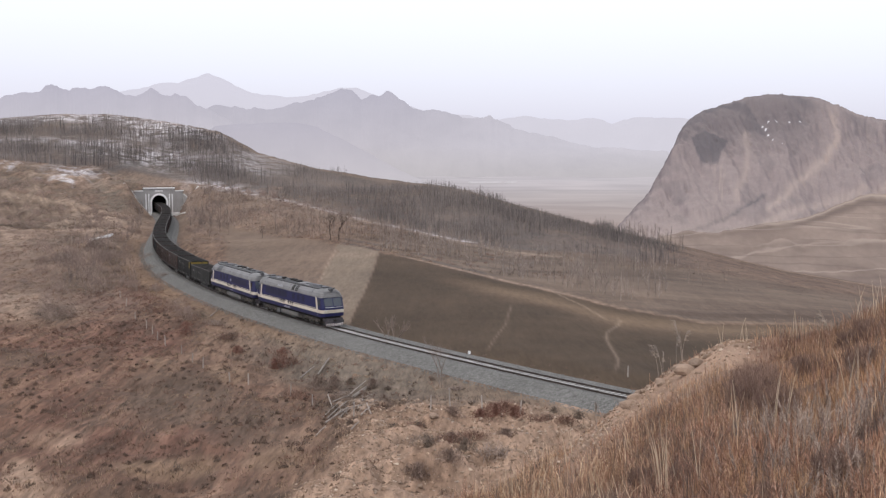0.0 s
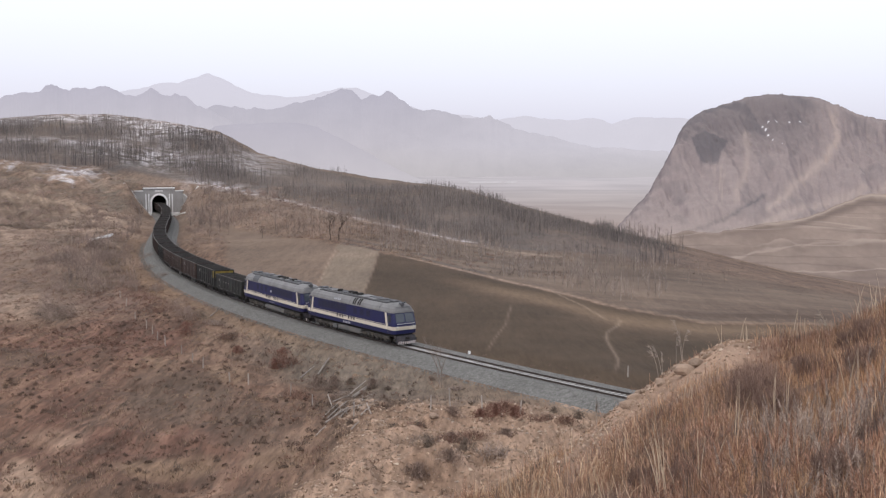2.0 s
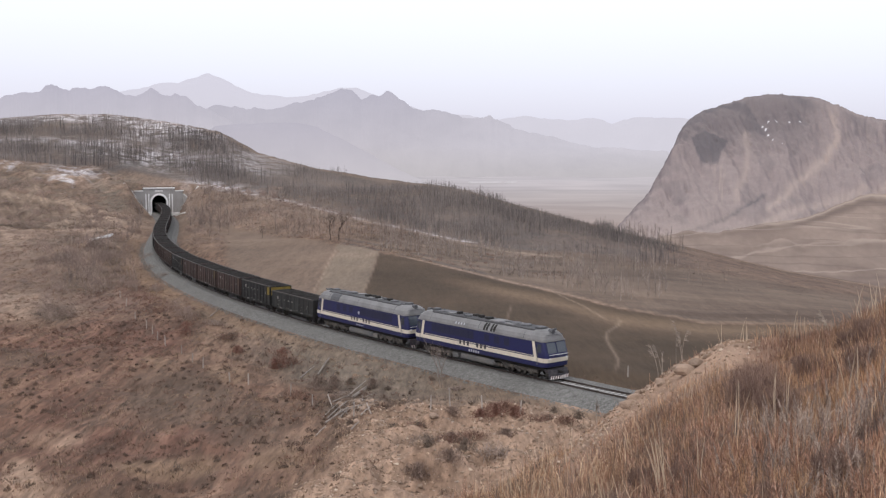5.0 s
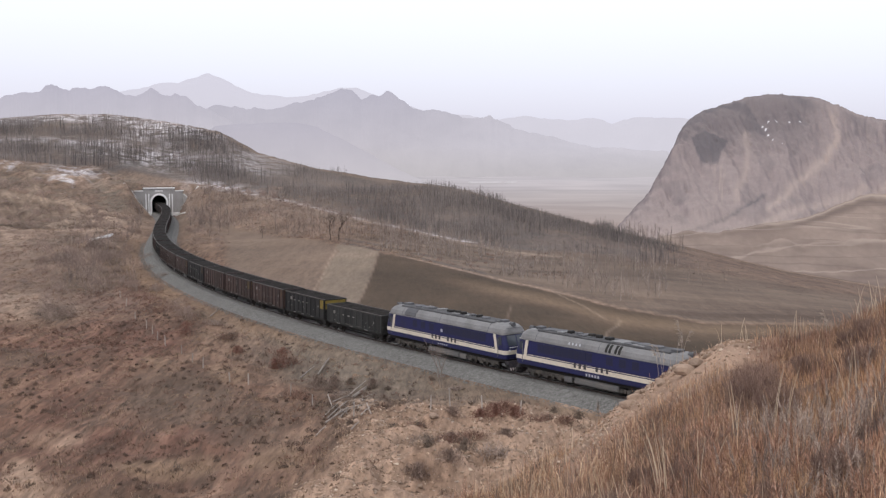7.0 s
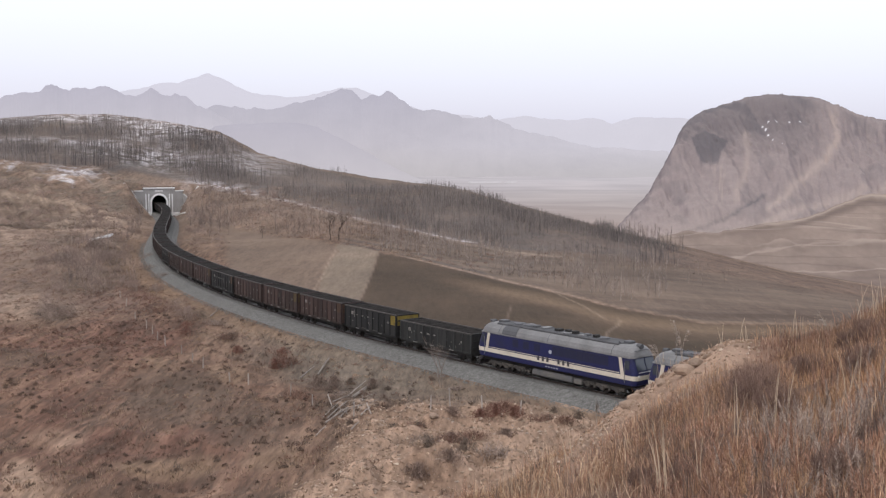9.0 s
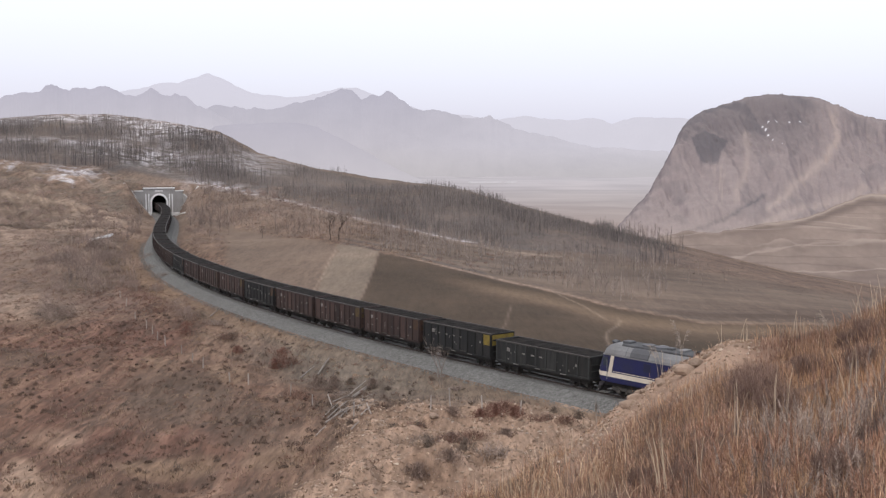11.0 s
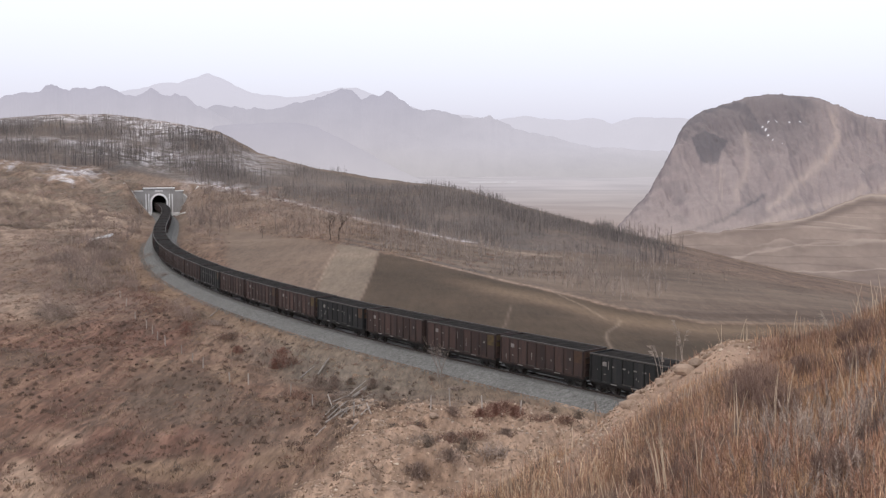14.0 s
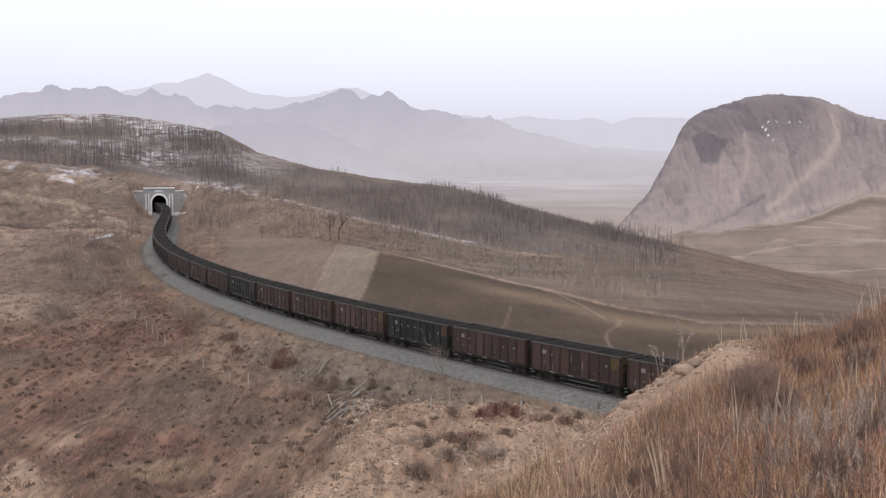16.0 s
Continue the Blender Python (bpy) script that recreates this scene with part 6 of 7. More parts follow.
    # russet and brown grass in leaning swathes
    for name, n, h0, h1, matl, seed, label in (("russet_grass", 25000, 0.10, 0.27, RUST, 141, "russet dead grass in leaning swathes"), ("brown_grass", 13000, 0.10, 0.25, SHRUB2, 143, "dull brown dead grass in leaning swathes"), ("straw_grass", 20000, 0.10, 0.30, STRAW, 145, "straw-coloured dead grass in leaning swathes")):
        t, d = places(n, -0.08, 0.54, 3.8, 15.0, 0.8)
        brow = across(BROW, t)[0]
        x, y = t * d, d
        ok = (d < brow + 0.2) & (rng.uniform(0, 1, n) > bare(t, d, brow) * 1.05) & (vnoise(x / 0.5, y / 0.7, seed, 3) + rng.normal(0, 0.12, n) > 0.0) & (rng.uniform(0, 1, n) > 0.6 * cleared(t, d))
        x, y = x[ok], y[ok]
        m = len(x)
        az = 2.6 + 1.6 * vnoise(x / 1.2, y / 1.2, seed + 1, 2) + rng.normal(0, 0.7, m)
        h = rng.uniform(h0, h1, m) * (0.8 + 0.5 * vnoise(x / 0.9, y / 0.9, seed + 2, 2))
        ob = blades(name, x, y, land(x, y)[0], h, rng.uniform(0.003, 0.0065, m), rng.uniform(0.05, 0.4, m), rng.uniform(0.05, 0.55, m), matl, az)
        tagged(ob, label, "dry grass", kind="stuff")
    # longer seeding grass thrown up in clumps
    t, d = places(300, 0.08, 0.52, 5.0, 15.5, 0.8)
    brow = across(BROW, t)[0]
    ok = (d < brow + 0.3) & (bare(t, d, brow) < 0.4)
    t, d = t[ok], d[ok]
    reps = 13
    x = np.repeat(t * d, reps) + rng.normal(0, 0.09, len(t) * reps)
    y = np.repeat(d, reps) + rng.normal(0, 0.09, len(t) * reps)
    z = land(x, y)[0]
    n = len(x)
    h = np.repeat(rng.uniform(0.12, 0.30, len(t)), reps) * rng.uniform(0.6, 1.1, n)
    ob = blades("tall_dry_grass", x, y, z, h, rng.uniform(0.002, 0.005, n), rng.uniform(0.0, 0.35, n), rng.uniform(0.05, 0.5, n), STRAW)
    tagged(ob, "tall pale seeding grass in clumps", "dry grass", kind="stuff")
    # single upright dead stems, pale and dark
    for name, n, h0, h1, w0, matl, seed, label in (("dead_stems", 2300, 0.08, 0.28, 0.0042, PALEGRASS, 87, "upright pale dead stems on the slope"), ("dark_stems", 1700, 0.12, 0.36, 0.004, SHRUB2, 89, "upright dark dead stems on the slope")):
        t, d = places(n, -0.05, 0.54, 3.8, 15.0, 0.8)
        brow = across(BROW, t)[0]
        ok = (d < brow + 0.3) & (rng.uniform(0, 1, n) > bare(t, d, brow) * 1.05) & (vnoise(t * d / 1.3, d / 1.3, seed, 2) + rng.normal(0, 0.2, n) > -0.1)
        x, y = (t * d)[ok], d[ok]
        m = len(x)
        h, a, k = rng.uniform(h0, h1, m), rng.normal(0.3, 0.9, m), np.abs(rng.normal(0, 0.22, m))
        z = land(x, y)[0]
        ob = spikes(name, x, y, z - 0.01, x + np.cos(a) * k * h, y + np.sin(a) * k * h, z + h, rng.uniform(0.7, 1.4, m) * w0, matl)
        tagged(ob, label, "dead weeds", kind="stuff")
    # rank straw grass at the low end of the slope
    t, d = places(9500, -0.14, 0.22, 6.4, 13.0, 1.0)
    brow = across(BROW, t)[0]
    ok = (d < brow + 0.5) & (rng.uniform(0, 1, len(t)) > step(t, 0.09, 0.22)) & (rng.uniform(0, 1, len(t)) < step(t, -0.02, 0.07) + 0.15) & (bare(t, d, brow) < 0.5)
    x, y = (t * d)[ok], d[ok]
    m = len(x)
    ob = blades("rank_grass", x, y, land(x, y)[0], (0.08 + 0.3 * rng.uniform(0, 1, m) ** 2) * np.interp(x / y, [0.0, 0.06, 0.14], [0.5, 0.62, 1.0]), rng.uniform(0.004, 0.008, m), rng.uniform(0.0, 0.3, m), rng.uniform(0.05, 0.5, m), PALEGRASS)
    tagged(ob, "rank straw-coloured grass at the foot of the slope", "dry grass", kind="stuff")
    # large branching weeds, russet and grey-brown, with feathery pale ones among them
    def weeds(name, places_, h0, h1, reps, w0, reach, matl, label):
        t, d = places_
        x, y = t * d, d
        m = len(x)
        n = m * reps
        h = np.repeat(rng.uniform(h0, h1, m), reps)
        u = np.tile(np.linspace(0.0, 1.0, reps), m)
        lx, ly = np.repeat(rng.normal(0, 0.16, m), reps), np.repeat(rng.normal(0, 0.16, m), reps)
        rx, ry, rz = np.repeat(x, reps) + lx * u * h, np.repeat(y, reps) + ly * u * h, np.repeat(land(x, y)[0], reps) + u * h * 0.9 - 0.02
        a = rng.uniform(0, math.tau, n)
        ln = np.where(u == 0, h * 0.95, (1.15 - u) * h * rng.uniform(0.5, 1.0, n) * reach)
        out = np.where(u == 0, 0.0, rng.uniform(0.4, 0.9, n))
        ob = spikes(name, rx, ry, rz, rx + np.cos(a) * ln * out + lx * ln, ry + np.sin(a) * ln * out + ly * ln, rz + ln * np.where(u == 0, 1.0, 0.75), np.where(u == 0, w0 * 1.5, w0), matl)
        tagged(ob, label, "dead weeds", kind="stuff")

    def stand(n, t0, t1, d0, d1, seed, least):
        t, d = places(n, t0, t1, d0, d1, 0.85)
        brow = across(BROW, t)[0]
        ok = (d < brow) & (bare(t, d, brow) < 0.35) & (vnoise(t * d / 0.8, d / 0.8, seed, 2) > least) & (cleared(t, d) < 0.5)
        return t[ok], d[ok]

    weeds("tall_russet_weeds", stand(1100, 0.0, 0.5, 4.6, 13.5, 121, 0.05), 0.14, 0.36, 40, 0.004, 0.42, RUST, "tall branching russet dead weeds")
    weeds("tall_brown_weeds", stand(700, 0.05, 0.5, 4.6, 13.0, 122, 0.1), 0.18, 0.42, 40, 0.004, 0.36, SHRUB2, "tall branching grey-brown dead weeds")
    at = [(a + rng.normal(0, 0.45) * r / b, b + rng.normal(0, 0.45) * r, r) for a, b, r in PLUME_SPOTS for _ in range(16)]
    spot = (np.array([p[0] for p in at]), np.array([p[1] for p in at]))
    weeds("grey_wormwood", spot, 0.14, 0.32, 70, 0.0042, 0.3, GREYWORT, "grey feathery dead wormwood among the grass")


near_hill()


def hillside_plants():
    """Tufts, shrubs and scrub over the slope between the camera's hill and the line."""
    def field(n, t0, t1, d0, d1):
        t = rng.uniform(t0, t1, n)
        d = np.sqrt(d0 * d0 + (d1 * d1 - d0 * d0) * rng.uniform(0, 1, n))
        return t * d, d, t

    def fit_for(x, y, t):
        s, lat = line_coords(x, y)
        ok = (lat > 8.5) | ((lat > 5.0) & (rng.uniform(0, 1, len(x)) < 0.6)) | ((lat < -4.5) & (y > across(FIELDTOP, t)[0] + 3))
        ok &= ~((np.abs(lat) < 12) & (s < 4)) & ~((lat < -4.5) & (t > 0.02) & (y < 200))
        return ok & (rng.uniform(0, 1, len(x)) > 0.88 * heap_mask(t, y))

    x, y, t = field(90000, -0.46, 0.44, 50, 430)
    ok = fit_for(x, y, t) & (vnoise(x / 14, y / 14, 91, 4) + rng.normal(0, 0.3, len(x)) > -0.25)
    x, y, t = x[ok], y[ok], t[ok]
    tone = vnoise(x / 5, y / 7, 92, 3) + rng.normal(0, 0.14, len(x)) + 0.4 * vnoise(x / 22, y / 22, 61, 3) - 0.05
    side = line_coords(x, y)[1]
    tone = tone - 0.5 * zone("russet", t, y) + 0.5 * zone("straw", t, y)
    tone = np.where(zone("grey", t, y) > 0.4, rng.normal(0, 0.09, len(x)), tone)
    along = line_coords(x, y)[0]
    tone = np.where((side > 0) & (side < 10) & (along < 312), rng.uniform(-0.11, 0.3, len(x)), tone)
    tone = np.where((side > 0) & (side < 15) & (along >= 312), rng.normal(0, 0.1, len(x)), tone)
    sparse = ~((y > 150) & (t > -0.02)) | (rng.uniform(0, 1, len(x)) < 0.12)
    x, y, t, tone = x[sparse], y[sparse], t[sparse], tone[sparse]
    tone = np.where((y > 150) & (t > -0.02), rng.normal(0, 0.1, len(t)), tone)
    for name, sel, reps, spread, h0, h1, w, matl, label in (
            ("grey_scrub", np.abs(tone) < 0.12, 9, 0.34, 0.05, 0.20, 0.065, SHRUB, "grey-brown dead scrub over the slope"),
            ("russet_scrub", tone <= -0.12, 9, 0.34, 0.05, 0.20, 0.065, RUST, "russet dead scrub over the slope"),
            ("straw_tufts", tone >= 0.12, 9, 0.30, 0.08, 0.38, 0.05, STRAW, "straw grass tufts over the slope")):
        xs, ys = x[sel], y[sel]
        big = rng.uniform(0.6, 1.4, len(xs))
        m = len(xs) * reps
        bx, by = np.repeat(xs, reps) + rng.normal(0, spread, m), np.repeat(ys, reps) + rng.normal(0, spread, m)
        bz = land(bx, by)[0]
        h = rng.uniform(h0, h1, m) * np.repeat(big, reps)
        a = rng.uniform(0, math.tau, m)
        k = rng.uniform(0.1, 0.9, m) * h
        ob = leaves(name, bx, by, bz - 0.03, bx + np.cos(a) * k, by + np.sin(a) * k, bz + h, rng.uniform(0.6, 1.4, m) * w, MIDRUST if matl is RUST else MIDGREY if matl is SHRUB else MIDSTRAW)
        tagged(ob, label, "scrub", kind="stuff")
    # compact shrubs dotted over the slope, dark, russet and grey
    def mounds(name, n, t0, t1, d0, d1, r0, r1, reps, w, matl, label, test, seed, tall=1.0, loose=0.15, least=0.0):
        x, y, t = field(n, t0, t1, d0, d1)
        ok = test(x, y, t) & (vnoise(x / 13, y / 13, seed, 3) + rng.normal(0, loose, n) > least)
        x, y = x[ok], y[ok]
        m = len(x) * reps
        size = np.repeat(r0 + (r1 - r0) * rng.uniform(0, 1, len(x)) ** 1.6, reps)
        a, rr = rng.uniform(0, math.tau, m), rng.uniform(0, 1, m) ** 0.5
        bx, by = np.repeat(x, reps) + np.cos(a) * rr * size, np.repeat(y, reps) + np.sin(a) * rr * size
        up = rng.uniform(0.0, 0.75, m) * np.sqrt(1 - 0.9 * rr * rr) * size * tall
        bz = land(np.repeat(x, reps), np.repeat(y, reps))[0] + up - 0.06
        g, k = rng.uniform(0, math.tau, m), rng.uniform(0.1, 0.45, m) * size
        ob = leaves(name, bx, by, bz, bx + np.cos(g) * k + np.cos(a) * rr * 0.2 * size, by + np.sin(g) * k + np.sin(a) * rr * 0.2 * size, bz + rng.uniform(0.15, 0.42, m) * size * tall, rng.uniform(0.6, 1.4, m) * w, matl)
        tagged(ob, label, "scrub", kind="stuff")

    mounds("dark_shrubs", 1900, -0.44, 0.06, 54, 150, 0.12, 0.32, 130, 0.026, SHRUB, "small dark leafless shrubs dotted over the slope", fit_for, 94, 1.9, 0.8, 0.3)
    mounds("russet_shrubs", 12000, -0.46, 0.12, 55, 260, 0.15, 0.65, 34, 0.05, MIDRUST, "soft russet dead shrubs over the slope", lambda x, y, t: fit_for(x, y, t) & (rng.uniform(0, 1, len(x)) < 0.25 + zone("russet", t, y)), 96, 1.4, 0.5, 0.1)
    mounds("grey_shrubs", 11000, -0.46, 0.12, 55, 330, 0.15, 0.7, 34, 0.05, MIDGREY, "soft grey-brown dead shrubs over the slope", lambda x, y, t: fit_for(x, y, t) & (rng.uniform(0, 1, len(x)) < 0.3 + zone("grey", t, y)), 98, 1.4, 0.5, 0.1)
    mounds("pale_tussocks", 6000, -0.46, 0.12, 55, 200, 0.12, 0.42, 30, 0.04, MIDSTRAW, "pale grass tussocks over the slope", fit_for, 99, 1.3, 0.4)

    # tall soft thickets of bare twigs: down the bank beside the curve and round grey hollows
    def thicket(x, y, t):
        s, lat = line_coords(x, y)
        side = (lat > 6.5) & (lat < 26) & (s > 60) & (s < 262)
        far_side = (lat < -6.5) & (lat > -44) & (s > 8) & (s < 150) & ~((s > 110) & (lat < -12)) & (rng.uniform(0, 1, len(x)) < 0.7)
        return side | far_side | ((zone("grey", t, y) > 0.6) & (y > 135) & (lat > 8))

    mounds("bare_thicket", 1500, -0.46, -0.10, 130, 425, 0.7, 1.6, 210, 0.045, THICKET, "tall soft grey-brown thicket of bare twigs", thicket, 131, 2.0, 0.4, -0.02)

    # fuzz of dead grass between the ballast and the field
    def far_verge(x, y, t):
        s, lat = line_coords(x, y)
        return (lat < -4.3) & (lat > -5.6 - np.abs(rng.normal(0, 0.8, len(x)))) & (s > 200) & (s < 430)

    mounds("verge_grass", 9000, -0.2, 0.25, 84, 215, 0.12, 0.36, 36, 0.035, SHRUB2, "brown dead grass along the field side of the track", far_verge, 126)

    # larger bushes beside the cutting and along the valley side
    def by_cutting(x, y, t):
        s, lat = line_coords(x, y)
        ok = ((lat > 8) | (lat < -7)) & ~((lat < -4) & (y < across(FIELDTOP, t)[0] + 4) & (t > -0.2)) & ~((np.abs(lat) < 12) & (s < 3))
        return ok & ((np.abs(lat) < 45) | (rng.uniform(0, 1, len(x)) < 0.35)) & (s < 250)

    mounds("bare_bushes", 1500, -0.40, -0.02, 130, 435, 0.5, 1.6, 80, 0.045, THICKET, "bare grey-brown bushes on the valley side", by_cutting, 95)
    mounds("hill_shrubs", 900, -0.46, -0.17, 240, 440, 0.4, 1.3, 60, 0.08, SHRUB2, "dark leafless shrubs in the gullies of the far hillside", by_cutting, 127)
    mounds("pale_bushes", 1300, -0.40, -0.02, 130, 435, 0.5, 1.5, 50, 0.06, PALEWOOD, "pale bare bushes beside the cutting", by_cutting, 97)


hillside_plants()


def dead_shrub(t, d, size, count, material, label):
    """A mass of fine crossing twigs."""
    x, y = t * d, d
    z = float(land(x, y)[0][0])
    a = rng.uniform(0, math.tau, count)
    r = size * 0.55 * rng.uniform(0, 1, count) ** 0.6
    up = rng.uniform(0, 0.6, count) * size * np.sqrt(np.clip(1 - (r / size) ** 2, 0, 1))
    b = rng.uniform(0, math.tau, count)
    k = rng.uniform(0.05, 0.3, count) * size
    bx, by = np.cos(a) * r, np.sin(a) * r
    ob = spikes("dead_shrub", bx, by, up - 0.02, bx + np.cos(b) * k, by + np.sin(b) * k, up + rng.uniform(0.05, 0.35, count) * size, rng.uniform(0.002, 0.005, count), material)
    ob.matrix_basis = pose(x, y, z)
    tagged(ob, label, "shrub", "shrubs on the near slope")


for t, d, size in SHRUB_SPOTS:
    dead_shrub(t, d, size, 1500, DOME, "dense dark grey-brown dead shrub")


def forest(name, t, d, h, twigs, material, label, girth=0.11, fan=1.0):
    """Many slim leafless trees: a tapering stem with short rising branches."""
    x, y = t * d, d
    z = land(x, y)[0]
    n = len(x)
    sway = rng.normal(0, 0.03, (2, n)) * h
    X, Y, Z = [x], [y], [z - 0.2]
    TX, TY, TZ, W = [x + sway[0]], [y + sway[1]], [z + h], [rng.uniform(0.7, 1.4, n) * girth * h / 6]
    for k in range(twigs):
        u = rng.uniform(0.25 if fan == 1.0 else 0.08, 0.95, n)
        a = rng.uniform(0, math.tau, n)
        ln = (1.05 - u) * h * rng.uniform(0.18, 0.38, n)
        X.append(x + sway[0] * u)
        Y.append(y + sway[1] * u)
        Z.append(z + h * u)
        TX.append(x + sway[0] * u + np.cos(a) * ln * 0.6 * fan)
        TY.append(y + sway[1] * u + np.sin(a) * ln * 0.6 * fan)
        TZ.append(z + h * u + ln)
        W.append(rng.uniform(0.35, 0.7, n) * girth)
    c = np.concatenate
    ob = spikes(name, c(X), c(Y), c(Z), c(TX), c(TY), c(TZ), c(W), material)
    return tagged(ob, label, "bare trees", kind="stuff")


def woods():
    n = 21000
    t = rng.uniform(-0.46, 0.26, n)
    wf, cr = across(WOODFOOT, t)[0], across(CREST, t)[0]
    crest_z = across(CREST, t)[1]
    band = rng.uniform(0.0, 1.0, n)
    d = wf + (cr - wf) * band
    clear = vnoise(t * d / 38, d / 38, 101, 3) + rng.normal(0, 0.12, n)
    floor_ = np.interp(t, [-0.31, -0.285, -0.25, -0.235], [-0.15, -0.08, -0.08, -0.14]) + 0.8 * step(t, 0.19, 0.26)
    ok = (clear > floor_) & (d > np.interp(t, [-0.36, *ROAD_T[:4], -0.24, -0.222, -0.20], [400, *(k + 5 for k in ROAD_D[:4]), 458, 420, 0]) + rng.normal(0, 5, n)) & ~((t > -0.18) & (t < -0.155) & (band > 0.3)) & ~(np.abs(band - 0.42) < 0.04)
    t, d, band, cr, crest_z = t[ok], d[ok], band[ok], cr[ok], crest_z[ok]
    h = rng.uniform(4.0, 8.5, len(t)) * np.interp(t, [-0.2, -0.1, 0.1, 0.26], [1.0, 0.62, 0.55, 0.6])
    # few tops reach over the bare skyline, more of them in clumps on the low ridge
    room = EYE[2] + (crest_z - EYE[2]) / cr * d - land(t * d, d)[0]
    over = np.where(t < -0.15, 0.2, 4.0 * step(vnoise(t * 40, t * 0, 107, 2), -0.1, 0.35) + 1.2)
    h = np.minimum(h, room * rng.uniform(0.75, 1.05, len(t)) + over * rng.uniform(0, 1, len(t)))
    ok = h > 1.6
    t, d, h = t[ok], d[ok], h[ok]
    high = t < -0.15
    # the farther trees get the twig colour with haze painted in
    forest("bare_wood", t[high], d[high], h[high], 8, HAZETWIG, "leafless plantation trees on the high hill, paled by haze", 0.18)
    forest("bare_wood", t[~high], d[~high], h[~high], 8, TWIG, "leafless dark plantation trees on the low ridge", 0.18)
    n = 560
    t = -0.07 + 0.36 * rng.uniform(0, 1, n) ** 1.15
    ft, wf = across(FIELDTOP, t)[0], across(WOODFOOT, t)[0]
    d = ft + 4 + (wf - ft - 6) * rng.uniform(0, 1, n) ** 1.1
    ok = vnoise(t * d / 20, d / 20, 105, 3) + rng.normal(0, 0.2, n) > 0.05 + 0.7 * step(t, 0.18, 0.29)
    t, d = t[ok], d[ok]
    forest("sapling_belt", t, d, rng.uniform(1.6, 4.4, len(t)), 12, SAPLING, "thin leafless saplings beyond the field", 0.13)
    n = 620
    t = rng.uniform(-0.06, 0.21, n)
    ft, wf = across(FIELDTOP, t)[0], across(WOODFOOT, t)[0]
    d = ft + 10 + (wf - ft - 14) * rng.uniform(0, 1, n) ** 1.3
    ok = vnoise(t * 40, d / 30, 108, 2) + rng.normal(0, 0.25, n) > 0.0
    forest("pale_saplings", t[ok], d[ok], rng.uniform(1.8, 4.8, ok.sum()), 34, PALESTEM, "pale slender leafless poplars beyond the field", 0.14, 1.4)


woods()


def broom_trees():
    """Young leafless trees and tall brush on both banks of the cutting and round the upper field."""
    t, d, h = [], [], []
    for n, t0, t1, d0, d1, h0, h1, seed in ((900, -0.29, -0.12, 285, 425, 2.2, 5.6, 151), (420, -0.36, -0.24, 165, 330, 1.6, 3.6, 153), (300, -0.16, -0.02, 262, 400, 2.0, 4.6, 155)):
        tt, dd = rng.uniform(t0, t1, n), rng.uniform(d0, d1, n)
        s, lat = line_coords(tt * dd, dd)
        ft, wf = across(FIELDTOP, tt)[0], across(WOODFOOT, tt)[0]
        ok = ((lat > 7) & (lat < 30)) | ((lat < -7) & ((dd > ft + 4) | (tt < -0.2)))
        ok &= (dd < wf - 4) & ~((np.abs(lat) < 13) & (s < 10)) & (vnoise(tt * dd / 14, dd / 22, seed, 3) + rng.normal(0, 0.25, n) > 0.12)
        t.append(tt[ok])
        d.append(dd[ok])
        h.append(rng.uniform(h0, h1, ok.sum()))
    c = np.concatenate
    forest("broom_trees", c(t), c(d), c(h), 40, BROOM, "soft young leafless trees beside the cutting", 0.15, 1.5)


broom_trees()


def ridge_trees():
    """Taller trees that stand out on the low end of the ridge."""
    t = rng.uniform(0.17, 0.225, 46)
    d = across(CREST, t)[0] * rng.uniform(0.84, 0.99, 46)
    forest("ridge_trees", t, d, rng.uniform(3.0, 7.0, 46), 22, SAPLING, "bare leafless trees on the low end of the ridge", 0.2)


ridge_trees()


def bare_tree(name, x, y, height, seed, label, material=BARK, stems=1, spread=0.72, girth=0.016, spray=0):
    """A leafless tree of tapering limbs that fork into fine twigs."""
    r = random.Random(seed)
    z = float(land(x, y)[0][0])
    tree = empty(name, label, "tree" if height > 3.5 else "shrub", "", pose(x, y, z))
    trunk, limbs, sprays = bmesh.new(), bmesh.new(), bmesh.new()

    def grow(bm, p, direction, length, rad, level):
        q = p + direction * length
        tube(bm, p, q, rad, rad * 0.62, 6 if level < 2 else 4)
        if level >= 4:
            for _ in range(spray):
                tip = q + (direction + Vector((r.uniform(-1, 1), r.uniform(-1, 1), r.uniform(-0.3, 0.9))) * 0.8).normalized() * length * r.uniform(0.8, 1.8)
                tube(sprays, q, tip, 0.018, 0.008, 3)
            return
        for _ in range(3 if level else 4):
            nd = (direction + Vector((r.uniform(-1, 1), r.uniform(-1, 1), r.uniform(-0.1, 0.75))) * spread).normalized()
            grow(limbs, p.lerp(q, r.uniform(0.55, 1.0)), nd, length * r.uniform(0.48, 0.72), rad * 0.55, level + 1)

    for _ in range(stems):
        lean = Vector((r.uniform(-1, 1) * 0.12 * stems, r.uniform(-1, 1) * 0.12 * stems, 1)).normalized()
        grow(trunk, Vector((r.uniform(-0.1, 0.1) * stems, r.uniform(-0.1, 0.1) * stems, -0.1)), lean, height * 0.42, height * girth, 0)
    part("trunk", trunk, material, tree)
    part("crown", limbs, material, tree, "leafless crown of forking limbs")
    if spray:
        tagged(part("twig_spray", sprays, BROOM, tree), "haze of fine pale twigs", kind="stuff")
    return tree


bare_tree("bare_tree", -27.4, 261.0, 8.2, 3, "leafless dark tree with pale twigs at the field's edge", spray=5)
